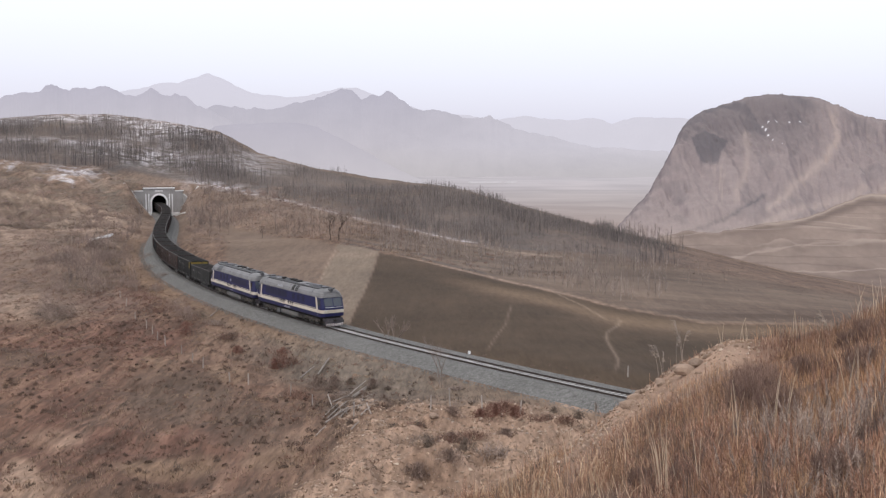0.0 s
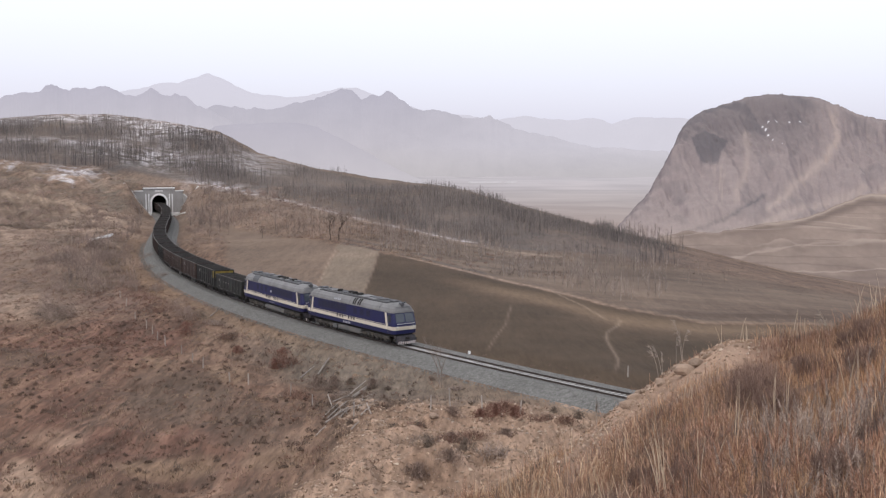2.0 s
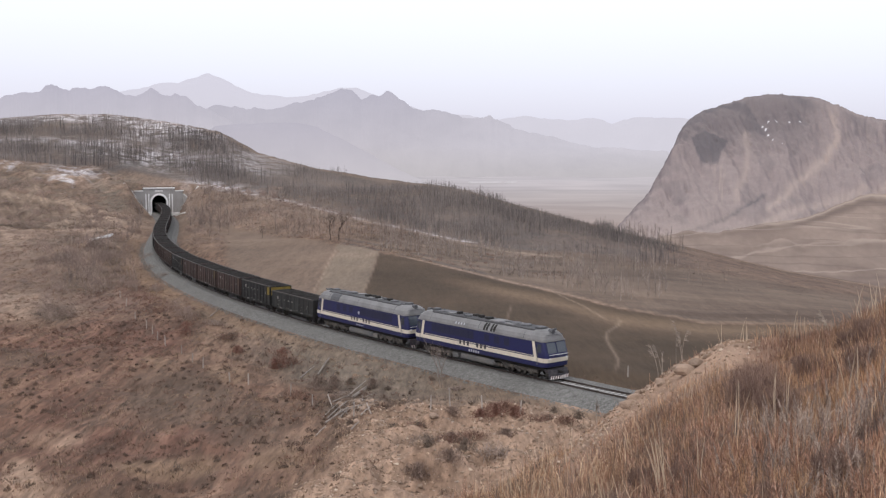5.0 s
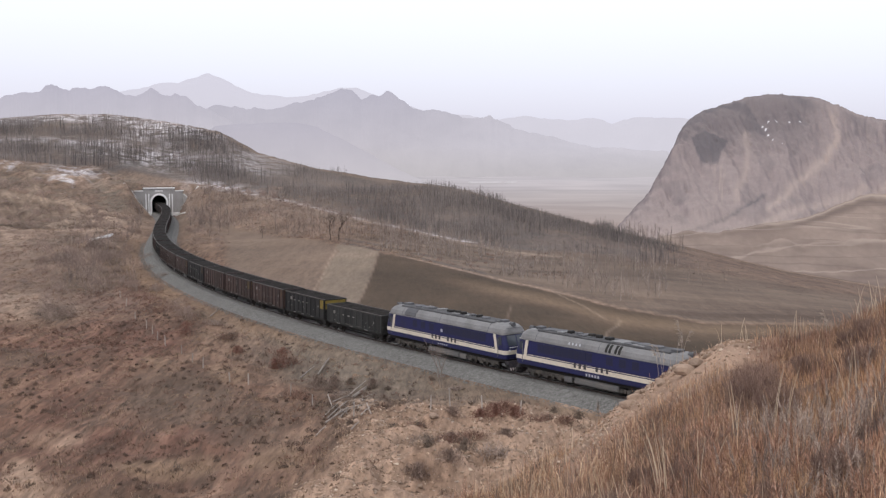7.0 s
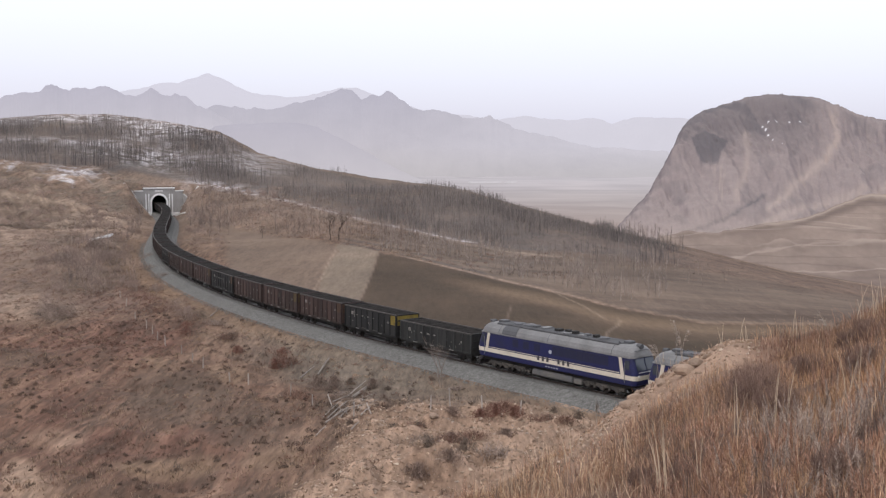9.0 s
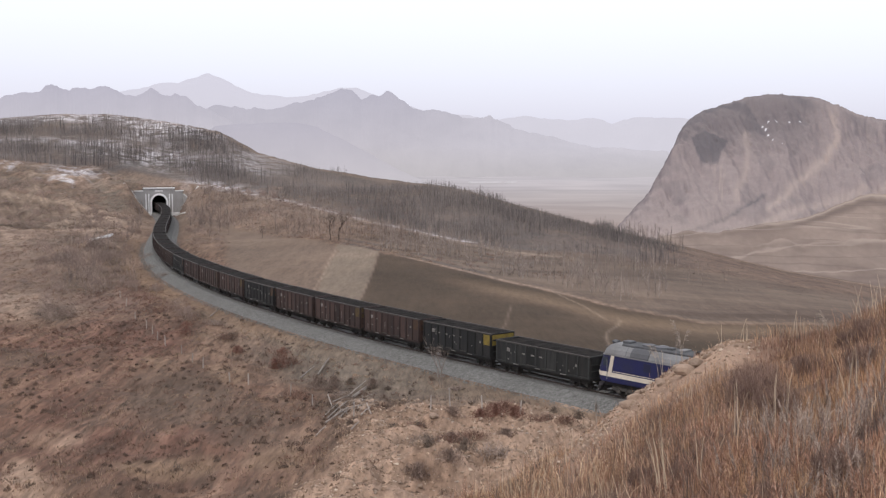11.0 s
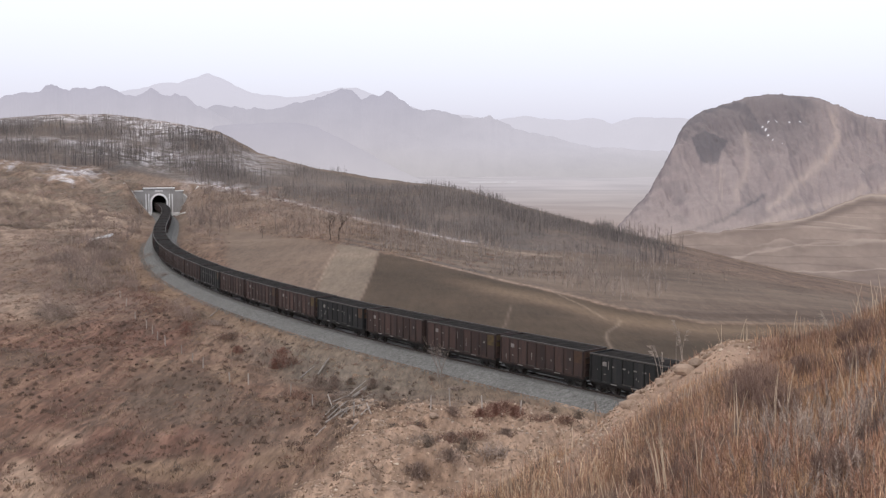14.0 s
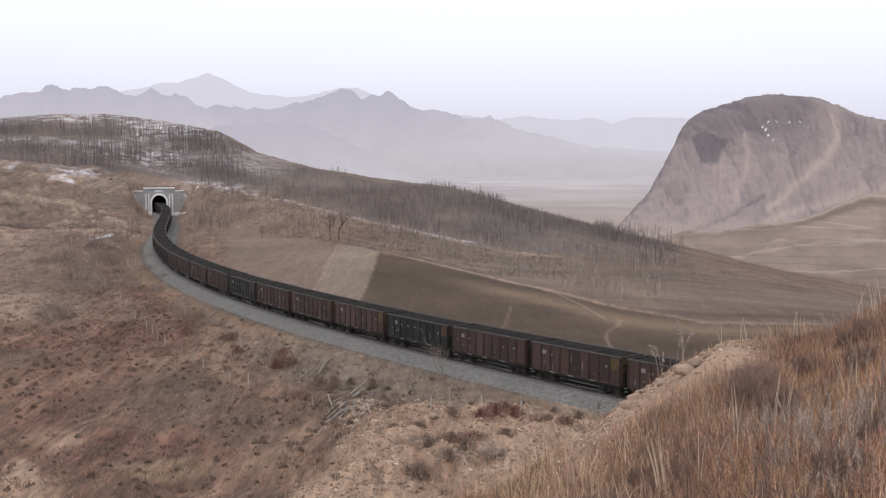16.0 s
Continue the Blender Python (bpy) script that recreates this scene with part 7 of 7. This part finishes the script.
bare_tree("bare_tree", -25.3, 259.0, 7.9, 5, "leafless dark tree with pale twigs leaning beside its neighbour", spray=5)
bare_tree("bare_tree", -48.0, 285.0, 4.6, 9, "small leafless tree on the valley side")
bare_tree("bare_shrub_tree", -0.2, 103.0, 5.4, 12, "thin leafless shrub tree beside the ballast", SAPLING, 2, 0.42, 0.008)
bare_tree("fan_bush", -6.2, 128.5, 4.2, 15, "fan-shaped dry brown bush beside the track", PALEWOOD, 6, 0.38, 0.011)


# ---- small things beside the line ----
POSTCON = worn("post_concrete", (0.37, 0.33, 0.30), (0.25, 0.22, 0.197), 1.5, 0.6, 0.9, each=0.2)
TIMBER = worn("grey_timber", (0.265, 0.230, 0.203), (0.15, 0.128, 0.111), 0.8, 0.7, 0.9, each=0.25)
STONE = worn("pale_stone", (0.285, 0.208, 0.157), (0.20, 0.14, 0.104), 1.4, 0.6, 0.95, each=0.25)


RUBBLE = island("rubble_stone", [(0.0, (0.17, 0.115, 0.083)), (0.5, (0.265, 0.190, 0.140)), (0.88, (0.36, 0.278, 0.213)), (1.0, (0.50, 0.42, 0.345))], spread=0.8)


def fence_post(x, y, h, lean, label):
    z = float(land(x, y)[0][0])
    bm = bmesh.new()
    w = 0.05
    lo = [bm.verts.new(p) for p in ((-w, -w, -0.2), (w, -w, -0.2), (w, w, -0.2), (-w, w, -0.2))]
    hi = [bm.verts.new(p) for p in ((-w * 0.8, -w * 0.8, h), (w * 0.8, -w * 0.8, h - 0.02), (w * 0.8, w * 0.8, h), (-w * 0.8, w * 0.8, h - 0.02))]
    for k in range(4):
        bm.faces.new((lo[k], lo[(k + 1) % 4], hi[(k + 1) % 4], hi[k]))
    bm.faces.new(hi)
    bm.faces.new(lo[::-1])
    ob = part("fence_post", bm, POSTCON, None)
    ob.matrix_basis = pose(x, y, z, lean, lean * 0.6, 20)
    return tagged(ob, label, "fence post", "posts along the line")


POSTS = [(-50.1, 165.4), (-46.5, 156.4), (-41.7, 144.2), (-37.6, 135.0), (-35.7, 130.6), (-33.7, 125.4), (-32.1, 122.8), (-28.9, 117.4), (-26.7, 113.0), (-24.9, 110.0), (-20.9, 103.8), (-19.0, 103.4), (-14.2, 98.4), (-11.4, 92.4)]
for k, (x, y) in enumerate(POSTS):
    fence_post(x, y, 1.1 + 0.12 * math.sin(k * 2.3), 5 * math.sin(k * 1.7), "weathered concrete fence post on the slope")
for x, y, h, lean in ((-9.7, 92.4, 1.15, -24), (-7.2, 85.2, 1.2, 2), (-5.9, 86.4, 1.0, -26), (-1.0, 84.2, 1.4, 3), (0.6, 91.2, 1.75, -2), (3.2, 85.4, 1.6, -4), (6.2, 84.6, 1.1, 4), (18.3, 104.8, 1.15, 0)):
    fence_post(x, y, h, lean, "leaning concrete fence post by the spoil heap" if abs(lean) > 10 else "pale concrete fence post on rough ground")


def marker_post(s, lat):
    x, y, th = on_line(s, lat)
    z = float(land(x, y)[0][0])
    m = empty("marker_post", "short white trackside marker post", "marker post", "marker posts", pose(x, y, z, 0, 0, math.degrees(th)))
    part("post", boxed(-0.09, 0.09, -0.09, 0.09, -0.1, 0.7, 0.02), WHITE, m)
    part("plate", boxed(-0.15, 0.15, -0.13, -0.09, 0.38, 0.66, 0.01), WHITE, m)


marker_post(335, -4.4)


def drain(name, pts, width, label):
    """A pale concrete channel laid down a bank."""
    bm = bmesh.new()
    prev = None
    for (x, y, z), (x2, y2, z2) in zip(pts, pts[1:] + pts[-1:]):
        d = Vector((x2 - x, y2 - y, 0)) if (x2, y2) != (x, y) else last
        last = d
        nrm = Vector((-d.y, d.x, 0)).normalized() * width / 2
        ring = [bm.verts.new((x + nrm.x * k, y + nrm.y * k, z + dz)) for k, dz in ((1, 0.15), (0.55, 0.15), (0.5, -0.1), (-0.5, -0.1), (-0.55, 0.15), (-1, 0.15), (-1, -0.6), (1, -0.6))]
        if prev:
            for k in range(8):
                bm.faces.new((prev[k], prev[(k + 1) % 8], ring[(k + 1) % 8], ring[k]))
        else:
            bm.faces.new(ring)
        prev = ring
    bm.faces.new(prev[::-1])
    bmesh.ops.recalc_face_normals(bm, faces=bm.faces)
    tagged(part(name, bm, WHITE, None), label, "drain", "drains")


def on_ground(rows, up=0.2):
    return [(x, y, float(land(x, y)[0][0]) + up) for x, y in rows]


def by_line(rows):
    return [on_line(s, lat)[:2] for s, lat in rows]


drain("drain_channel", on_ground(by_line([(1.5, 13.5), (2.5, 10.5), (3.5, 7.8), (4.5, 5.6)]), 0.15), 0.45, "narrow whitewashed drain down the cutting slope")
drain("drain_channel", on_ground(by_line([(4.0, -15.0), (7.0, -12.4), (10.0, -10.2)]), 0.15), 0.45, "narrow whitewashed drain beside the portal")
drain("drain_channel", on_ground(by_line([(14.0, -5.2), (24.0, -5.6), (36.0, -7.4)]), 0.2), 0.5, "whitewashed drain curving away from the track")
drain("concrete_trough", on_ground([(-89.4, 268.5), (-88.8, 277.0), (-88.4, 286.5)], 0.25), 0.5, "long pale concrete trough lying on the slope")
for s, lat, w in ((7.0, 4.9, 2.6), (9.0, -5.6, 3.4)):
    x, y, th = on_line(s, lat)
    ob = part("culvert_beam", boxed(-0.3, 0.3, -w / 2, w / 2, -1.0, 0.25, 0.03), WHITE, None)
    ob.matrix_basis = pose(x, y, 0, 0, 0, math.degrees(th) - 90)
    tagged(ob, "whitewashed concrete beam beside the track", "beam", "drains")


def pole(x0, y0, x1, y1, r, up0, up1, label):
    z0, z1 = float(land(x0, y0)[0][0]), float(land(x1, y1)[0][0])
    bm = bmesh.new()
    a, b = Vector((x0, y0, z0 + up0)), Vector((x1, y1, z1 + up1))
    mid = a.lerp(b, 0.5) + Vector((0, 0, 0.04))
    tube(bm, a, mid, r, r * 0.9, 7)
    tube(bm, mid, b, r * 0.9, r * 0.7, 7)
    tagged(part("timber_pole", bm, TIMBER, None), label, "timber", "timber poles")


POLES = [(-8.5, 98.6, -7.3, 106.2), (-8.9, 99.0, -7.8, 107.2), (-8.3, 98.2, -7.5, 104.6), (-9.7, 85.2, -9.1, 95.0), (-9.3, 84.8, -8.6, 94.0), (-9.2, 82.4, -8.0, 88.8), (-8.4, 84.8, -7.6, 90.8), (-13.2, 111.8, -12.7, 118.2), (-14.8, 109.8, -14.0, 115.2), (-9.4, 78.0, -8.9, 80.0), (-6.6, 85.0, -6.2, 90.0), (-32.5, 148.6, -32.7, 157.4), (-9.9, 94.8, -8.8, 99.0), (-6.8, 78.4, -6.4, 79.6)]
for k, (x0, y0, x1, y1) in enumerate(POLES):
    pole(x0, y0, x1, y1, 0.048 + 0.016 * (k % 3) + (0.045 if k == 7 else 0.0), 0.14, 0.2 + 0.1 * (k % 2), "grey weathered timber pole lying on the bank")


for k in range(16):
    x0, y0 = random.uniform(-9.8, -6.6), random.uniform(83.5, 97.0)
    a, ln = random.gauss(1.45, 0.2), random.uniform(1.2, 4.0)
    pole(x0, y0, x0 + math.cos(a) * ln, y0 + math.sin(a) * ln, random.uniform(0.02, 0.04), 0.05, random.uniform(0.08, 0.4), "loose grey stick among the rubble")


def boulder_mesh(seed):
    bm = bmesh.new()
    bmesh.ops.create_icosphere(bm, subdivisions=2, radius=1.0)
    off = Vector((seed * 3.1, seed * 1.7, 0))
    for v in bm.verts:
        k = 1 + 0.35 * noise.noise(v.co * 0.9 + off) + 0.15 * noise.noise(v.co * 2.5 + off)
        v.co = Vector((v.co.x * k * 1.15, v.co.y * k * 0.9, max(v.co.z * k * 0.7, -0.35)))
    me = bpy.data.meshes.new("rock")
    bm.to_mesh(me)
    bm.free()
    me.materials.append(STONE)
    return me


rock_meshes = [boulder_mesh(k) for k in range(6)]


def rocks(n, t0, t1, d0, d1, r0, r1, label, group):
    for _ in range(n):
        t, d = random.uniform(t0, t1), random.uniform(d0, d1)
        x, y = t * d, d
        r = r0 + (r1 - r0) * random.random() ** 2
        ob = new("rock", random.choice(rock_meshes))
        ob.matrix_basis = pose(x, y, float(land(x, y)[0][0]) + 0.1 * r, random.uniform(-15, 15), random.uniform(-15, 15), random.uniform(0, 360)) @ Matrix.Diagonal((r, r, r, 1))
        tagged(ob, label, "rock", group)


rocks(30, -0.084, -0.058, 89, 97, 0.12, 0.32, "pale broken rock beside the timber poles", "rocks of the spoil heap")
rocks(90, -0.10, -0.015, 80, 97, 0.10, 0.30, "pale broken rock on the spoil heap", "rocks of the spoil heap")
rocks(26, -0.088, -0.066, 86, 96, 0.14, 0.34, "pale broken stone beside the poles", "rocks of the spoil heap")
rocks(60, -0.09, 0.10, 58, 88, 0.05, 0.2, "pale rock on bare earth", "rocks of the spoil heap")
rocks(6, -0.012, 0.0, 79, 84, 0.2, 0.45, "large tan boulder on the spoil heap", "rocks of the spoil heap")
for t, d, r in ((0.2298, 13.3, 0.14), (0.2395, 13.4, 0.11), (0.262, 13.9, 0.05), (0.248, 13.6, 0.05), (0.222, 14.3, 0.06), (0.19, 14.5, 0.05), (0.206, 13.9, 0.08), (0.181, 14.4, 0.10), (0.186, 14.6, 0.07), (0.176, 14.3, 0.09), (0.195, 14.5, 0.05), (0.252, 13.7, 0.04), (0.22, 14.2, 0.05), (0.245, 14.0, 0.045), (0.171, 14.6, 0.06)):
    ob = new("rock", rock_meshes[int(t * 1000) % 6])
    x, y = t * d, d
    ob.matrix_basis = pose(x, y, float(land(x, y)[0][0]) + 0.2 * r, 8, -5, t * 4000) @ Matrix.Diagonal((r, r, r, 1))
    tagged(ob, "pale rock embedded in the sandy brow", "rock", "rocks of the brow")


def rubble():
    """Small stones strewn over bare earth."""
    n = 21000
    t = rng.uniform(-0.15, 0.14, n)
    d = np.sqrt(54 ** 2 + (100 ** 2 - 54 ** 2) * rng.uniform(0, 1, n))
    x, y = t * d, d
    s, lat = line_coords(x, y)
    ok = (lat > 8) & (vnoise(x / 6, y / 6, 51, 3) + 1.3 * heap_mask(t, d) - 0.62 + rng.normal(0, 0.25, n) > 0)
    x, y = x[ok], y[ok]
    tb = rng.uniform(0.1, 0.3, 2200)
    db = across(BROW, tb)[0] - np.abs(rng.normal(0, 1.0, 2200))
    r = np.concatenate([0.028 + 0.15 * rng.uniform(0, 1, len(x)) ** 3, 0.005 + 0.035 * rng.uniform(0, 1, 2200) ** 3])
    x, y = np.concatenate([x, tb * db]), np.concatenate([y, db])
    z = land(x, y)[0]
    n = len(x)
    base = np.array([(1, 0, 0), (-1, 0, 0), (0, 1, 0), (0, -1, 0), (0, 0, 0.7), (0, 0, -0.5)], float)
    jit = base[None] * rng.uniform(0.6, 1.3, (n, 6, 3)) + rng.normal(0, 0.15, (n, 6, 3))
    v = np.stack([x, y, z], 1)[:, None] + jit * r[:, None, None]
    f = np.array([(0, 2, 4), (2, 1, 4), (1, 3, 4), (3, 0, 4), (2, 0, 5), (1, 2, 5), (3, 1, 5), (0, 3, 5)])
    faces = (f[None] + (np.arange(n) * 6)[:, None, None]).reshape(-1, 3)
    tagged(mesh_np("rubble", v.reshape(-1, 3), faces, RUBBLE), "small pale stones strewn on bare earth", "stones", kind="stuff")


rubble()


def ballast_spill():
    """Stones that have rolled off the ballast shoulders onto the soil."""
    n = 5200
    s = rng.uniform(150, 420, n)
    lat = np.where(rng.uniform(0, 1, n) < 0.65, 3.9 + np.abs(rng.normal(0, 0.55, n)), -4.1 - np.abs(rng.normal(0, 0.4, n)))
    at = np.array([on_line(a, b)[:2] for a, b in zip(s, lat)])
    x, y = at[:, 0], at[:, 1]
    z = np.maximum(land(x, y)[0], -1.2)
    r = rng.uniform(0.05, 0.13, n)
    base = np.array([(1, 0, 0), (-1, 0, 0), (0, 1, 0), (0, -1, 0), (0, 0, 0.8), (0, 0, -0.6)], float)
    v = np.stack([x, y, z], 1)[:, None] + base[None] * rng.uniform(0.6, 1.3, (n, 6, 3)) * r[:, None, None]
    f = np.array([(0, 2, 4), (2, 1, 4), (1, 3, 4), (3, 0, 4), (2, 0, 5), (1, 2, 5), (3, 1, 5), (0, 3, 5)])
    faces = (f[None] + (np.arange(n) * 6)[:, None, None]).reshape(-1, 3)
    tagged(mesh_np("ballast_stones", v.reshape(-1, 3), faces, BALLAST), "grey stones spilled beside the ballast", "stones", kind="stuff")


ballast_spill()


DARKTWIG = island("dark_twigs", [(0, (0.141, 0.103, 0.086)), (0.5, (0.208, 0.153, 0.129)), (1, (0.300, 0.230, 0.193))], spread=0.4)
REDTWIG = island("red_brown_twigs", [(0.0, (0.150, 0.078, 0.060)), (0.5, (0.205, 0.106, 0.082)), (1.0, (0.270, 0.152, 0.120))], spread=0.4)


def round_bush(x, y, size, count, material, label, tall=0.8):
    """A dense dome of short crossing twigs."""
    z = float(land(x, y)[0][0])
    a, rr = rng.uniform(0, math.tau, count), np.minimum(np.abs(rng.normal(0, 0.5, count)), 1.15)
    up = rng.uniform(0, 1.0, count) * np.sqrt(np.clip(1 - 0.8 * rr * rr, 0, 1)) * size * tall
    g, k = rng.uniform(0, math.tau, count), rng.uniform(0.05, 0.3, count) * size
    bx, by = np.cos(a) * rr * size, np.sin(a) * rr * size
    ob = spikes("bush", bx, by, up - 0.12, bx + np.cos(g) * k, by + np.sin(g) * k, up + rng.uniform(-0.05, 0.2, count) * size, rng.uniform(0.014, 0.034, count), material)
    ob.matrix_basis = pose(x, y, z)
    tagged(ob, label, "bush", "bushes")


def bush(x, y, size, count, material, label):
    z = float(land(x, y)[0][0])
    m = count
    b = rng.normal(0, 0.4, (2, m)) * size
    up = rng.uniform(0, 0.35, m) * size
    a = rng.uniform(0, math.tau, m)
    k = rng.uniform(0.1, 0.7, m) * size
    ob = spikes("bush", b[0], b[1], up - 0.1, b[0] + np.cos(a) * k, b[1] + np.sin(a) * k, (up + rng.uniform(0.25, 0.7, m) * size) * 0.6, rng.uniform(0.03, 0.06, m), material)
    ob.matrix_basis = pose(x, y, z)
    tagged(ob, label, "bush", "bushes")


for x, y, size in ((4.3, 85.5, 1.5), (5.2, 86.0, 1.2), (-18.5, 121.0, 2.2), (-16.8, 117.0, 1.8), (-13.5, 97.0, 1.7), (-5.0, 66.0, 1.6), (0.5, 70.0, 1.5), (2.2, 74.0, 1.2), (-2.0, 77.5, 1.3), (7.4, 80.0, 1.3), (9.0, 78.0, 1.1), (-26.0, 128.0, 1.8), (-40.0, 150.0, 2.0)):
    bush(x, y, size, 170, MIDRUST, "low russet leafless bush on the slope")
for x, y, size in ((1.2, 101.8, 0.9), (-1.4, 72.5, 1.6), (3.4, 67.0, 1.7), (-52.0, 200.0, 2.2), (-60.0, 215.0, 2.4), (-66.0, 240.0, 2.4), (-30.0, 140.0, 1.8), (-9.6, 100.4, 1.0)):
    bush(x, y, size, 190, PALEWOOD, "grey-brown leafless bush on the slope")


for x, y, size, tall in ((-17.5, 115.6, 1.1, 2.1), (-18.2, 114.6, 0.8, 1.6), (-23.7, 122.4, 0.9, 0.9), (-31.6, 131.0, 1.5, 1.0), (4.1, 82.0, 1.25, 0.8), (5.6, 82.6, 1.1, 0.8), (2.9, 81.8, 0.9, 0.8)):
    round_bush(x, y, size, 1100, REDTWIG, "dense round russet bush on the bank", tall)
for x, y, size, tall in ((-10.8, 104.6, 1.4, 1.0), (-12.4, 103.6, 1.5, 1.0), (-7.0, 105.4, 1.0, 0.9), (-1.5, 62.4, 1.3, 0.7), (0.4, 63.0, 1.0, 0.7), (0.6, 73.4, 1.2, 0.7), (0.7, 80.8, 0.9, 0.8), (4.5, 75.6, 0.8, 0.7)):
    round_bush(x, y, size, 1000, DARKTWIG, "dark grey-brown twiggy bush by the spoil heap", tall)
for x, y, size, tall in ((-52.8, 143.4, 2.0, 1.7), (-51.0, 146.0, 1.6, 1.6), (-54.8, 147.0, 1.7, 1.7), (-66.5, 195.0, 2.2, 1.5), (-63.0, 190.0, 1.9, 1.5), (-36.7, 147.4, 1.8, 1.2), (-34.5, 144.0, 1.5, 1.2)):
    round_bush(x, y, size * 1.15, 1100, THICKET, "tall soft grey bush of bare twigs", tall)
for x, y, size in ((-10.8, 106.6, 1.5), (-12.4, 108.0, 1.3), (-9.4, 107.4, 1.2), (-25.5, 128.0, 1.6), (-33.0, 146.0, 1.8), (-7.0, 104.5, 0.8), (-5.4, 103.4, 0.7), (-1.0, 66.5, 1.5), (1.4, 67.5, 1.6), (-3.6, 76.5, 1.2), (-1.8, 77.5, 1.1), (8.5, 84.0, 1.2), (11.0, 85.5, 1.2), (6.8, 90.0, 1.1), (9.5, 90.5, 1.2)):
    round_bush(x, y, size * 0.75, 560, MIDGREY, "grey-brown twiggy bush on rough ground")


# ---- tall stalks that nod in the wind ----
stalks = []


def stalk_clump(t, d, count, h0, h1, plume, label, seed, toward=None):
    r = random.Random(seed)
    x, y = t * d, d
    z = float(land(x, y)[0][0])
    ob = empty("grass_stalks", label, "dry grass", "tall stalks", pose(x, y, z))
    for k in range(count):
        bm = bmesh.new()
        h = r.uniform(h0, h1)
        az, lean = (r.uniform(0, math.tau) if toward is None else r.gauss(toward, 0.35)), r.uniform(0.04, 0.28)
        bx, by = r.uniform(-0.07, 0.07), r.uniform(-0.07, 0.07)
        pts = []
        for j in range(6):
            u = j / 5
            pts.append(Vector((bx + math.cos(az) * lean * h * u * u, by + math.sin(az) * lean * h * u * u, -0.03 + h * u * (1 - 0.12 * lean * u))))
        for j in range(5):
            tube(bm, pts[j], pts[j + 1], 0.0042 * (1 - 0.13 * j), 0.0042 * (1 - 0.13 * (j + 1)), 4)
        if plume:
            for j in range(26):
                u = r.uniform(0.7, 1.0)
                i = min(int(u * 5), 4)
                p = pts[i].lerp(pts[i + 1], u * 5 - i)
                q = p + Vector((math.cos(az) * 0.05 + r.uniform(-0.03, 0.03), math.sin(az) * 0.05 + r.uniform(-0.03, 0.03), r.uniform(-0.02, 0.05)))
                tube(bm, p, q, 0.003, 0.0012, 3)
        part("stalk", bm, REED if plume else STALK, ob)
    stalks.append((ob, pose(x, y, z), seed))


REED = island("grey_reed", [(0.0, (0.30, 0.255, 0.215)), (1.0, (0.46, 0.40, 0.345))], spread=3.0)
STALK = island("pale_stalk", [(0.0, (0.46, 0.36, 0.255)), (1.0, (0.66, 0.55, 0.42))], spread=3.0)
for i, (t, d, count, h0, h1, plume) in enumerate(((0.214, 6.7, 6, 0.45, 0.66, 0), (0.205, 7.1, 4, 0.4, 0.6, 0), (0.155, 7.4, 4, 0.3, 0.55, 0), (0.25, 6.6, 3, 0.3, 0.45, 0), (0.32, 8.0, 4, 0.3, 0.5, 0), (0.385, 7.6, 4, 0.3, 0.5, 0), (0.09, 8.6, 5, 0.3, 0.6, 0), (0.23, 10.6, 4, 0.25, 0.45, 0), (0.222, 15.1, 4, 0.4, 0.7, 1), (0.207, 15.3, 3, 0.4, 0.66, 1), (0.262, 14.0, 2, 0.2, 0.4, 0), (0.285, 13.6, 4, 0.2, 0.36, 0), (0.335, 12.6, 4, 0.25, 0.45, 0), (0.365, 11.8, 3, 0.2, 0.36, 1), (0.395, 10.8, 5, 0.3, 0.5, 0), (0.41, 10.6, 5, 0.3, 0.5, 0), (0.285, 7.5, 3, 0.3, 0.5, 0), (0.12, 12.0, 4, 0.3, 0.5, 0), (0.145, 13.4, 2, 0.3, 0.5, 1), (0.06, 10.5, 4, 0.25, 0.45, 0))):
    stalk_clump(t, d, count, h0, h1, plume, "pale feathery reed stalks on the brow" if plume else "tall pale dry grass stalks", i + 1, 3.0 if i < 2 else None)


def motions():
    for ob, s0, pivot, way in train:
        walk(ob, [(t / 2, ride(s0 + SPEED * t / 2, pivot, way)) for t in range(33)])
        for wh in [c for b in ob.children for c in b.children if c.name.startswith("wheelset")]:
            x, y, r = wh.location
            rate = math.degrees(SPEED / r) * way
            walk(wh, [(k / 15, Matrix.Translation((x, y, r)) @ Matrix.Rotation(radians(rate * k / 15), 4, "Y")) for k in range(241)])
    for ob, base, seed in stalks:
        rows = []
        for k in range(41):
            t = k * 0.4
            a = 3.0 * math.sin(2.1 * t + seed * 1.3) + 1.6 * math.sin(4.4 * t + seed * 2.9)
            b = 2.2 * math.sin(1.7 * t + seed * 0.7)
            rows.append((t, base @ pose(0, 0, 0, b, a - 2, 0)))
        walk(ob, rows)


motions()
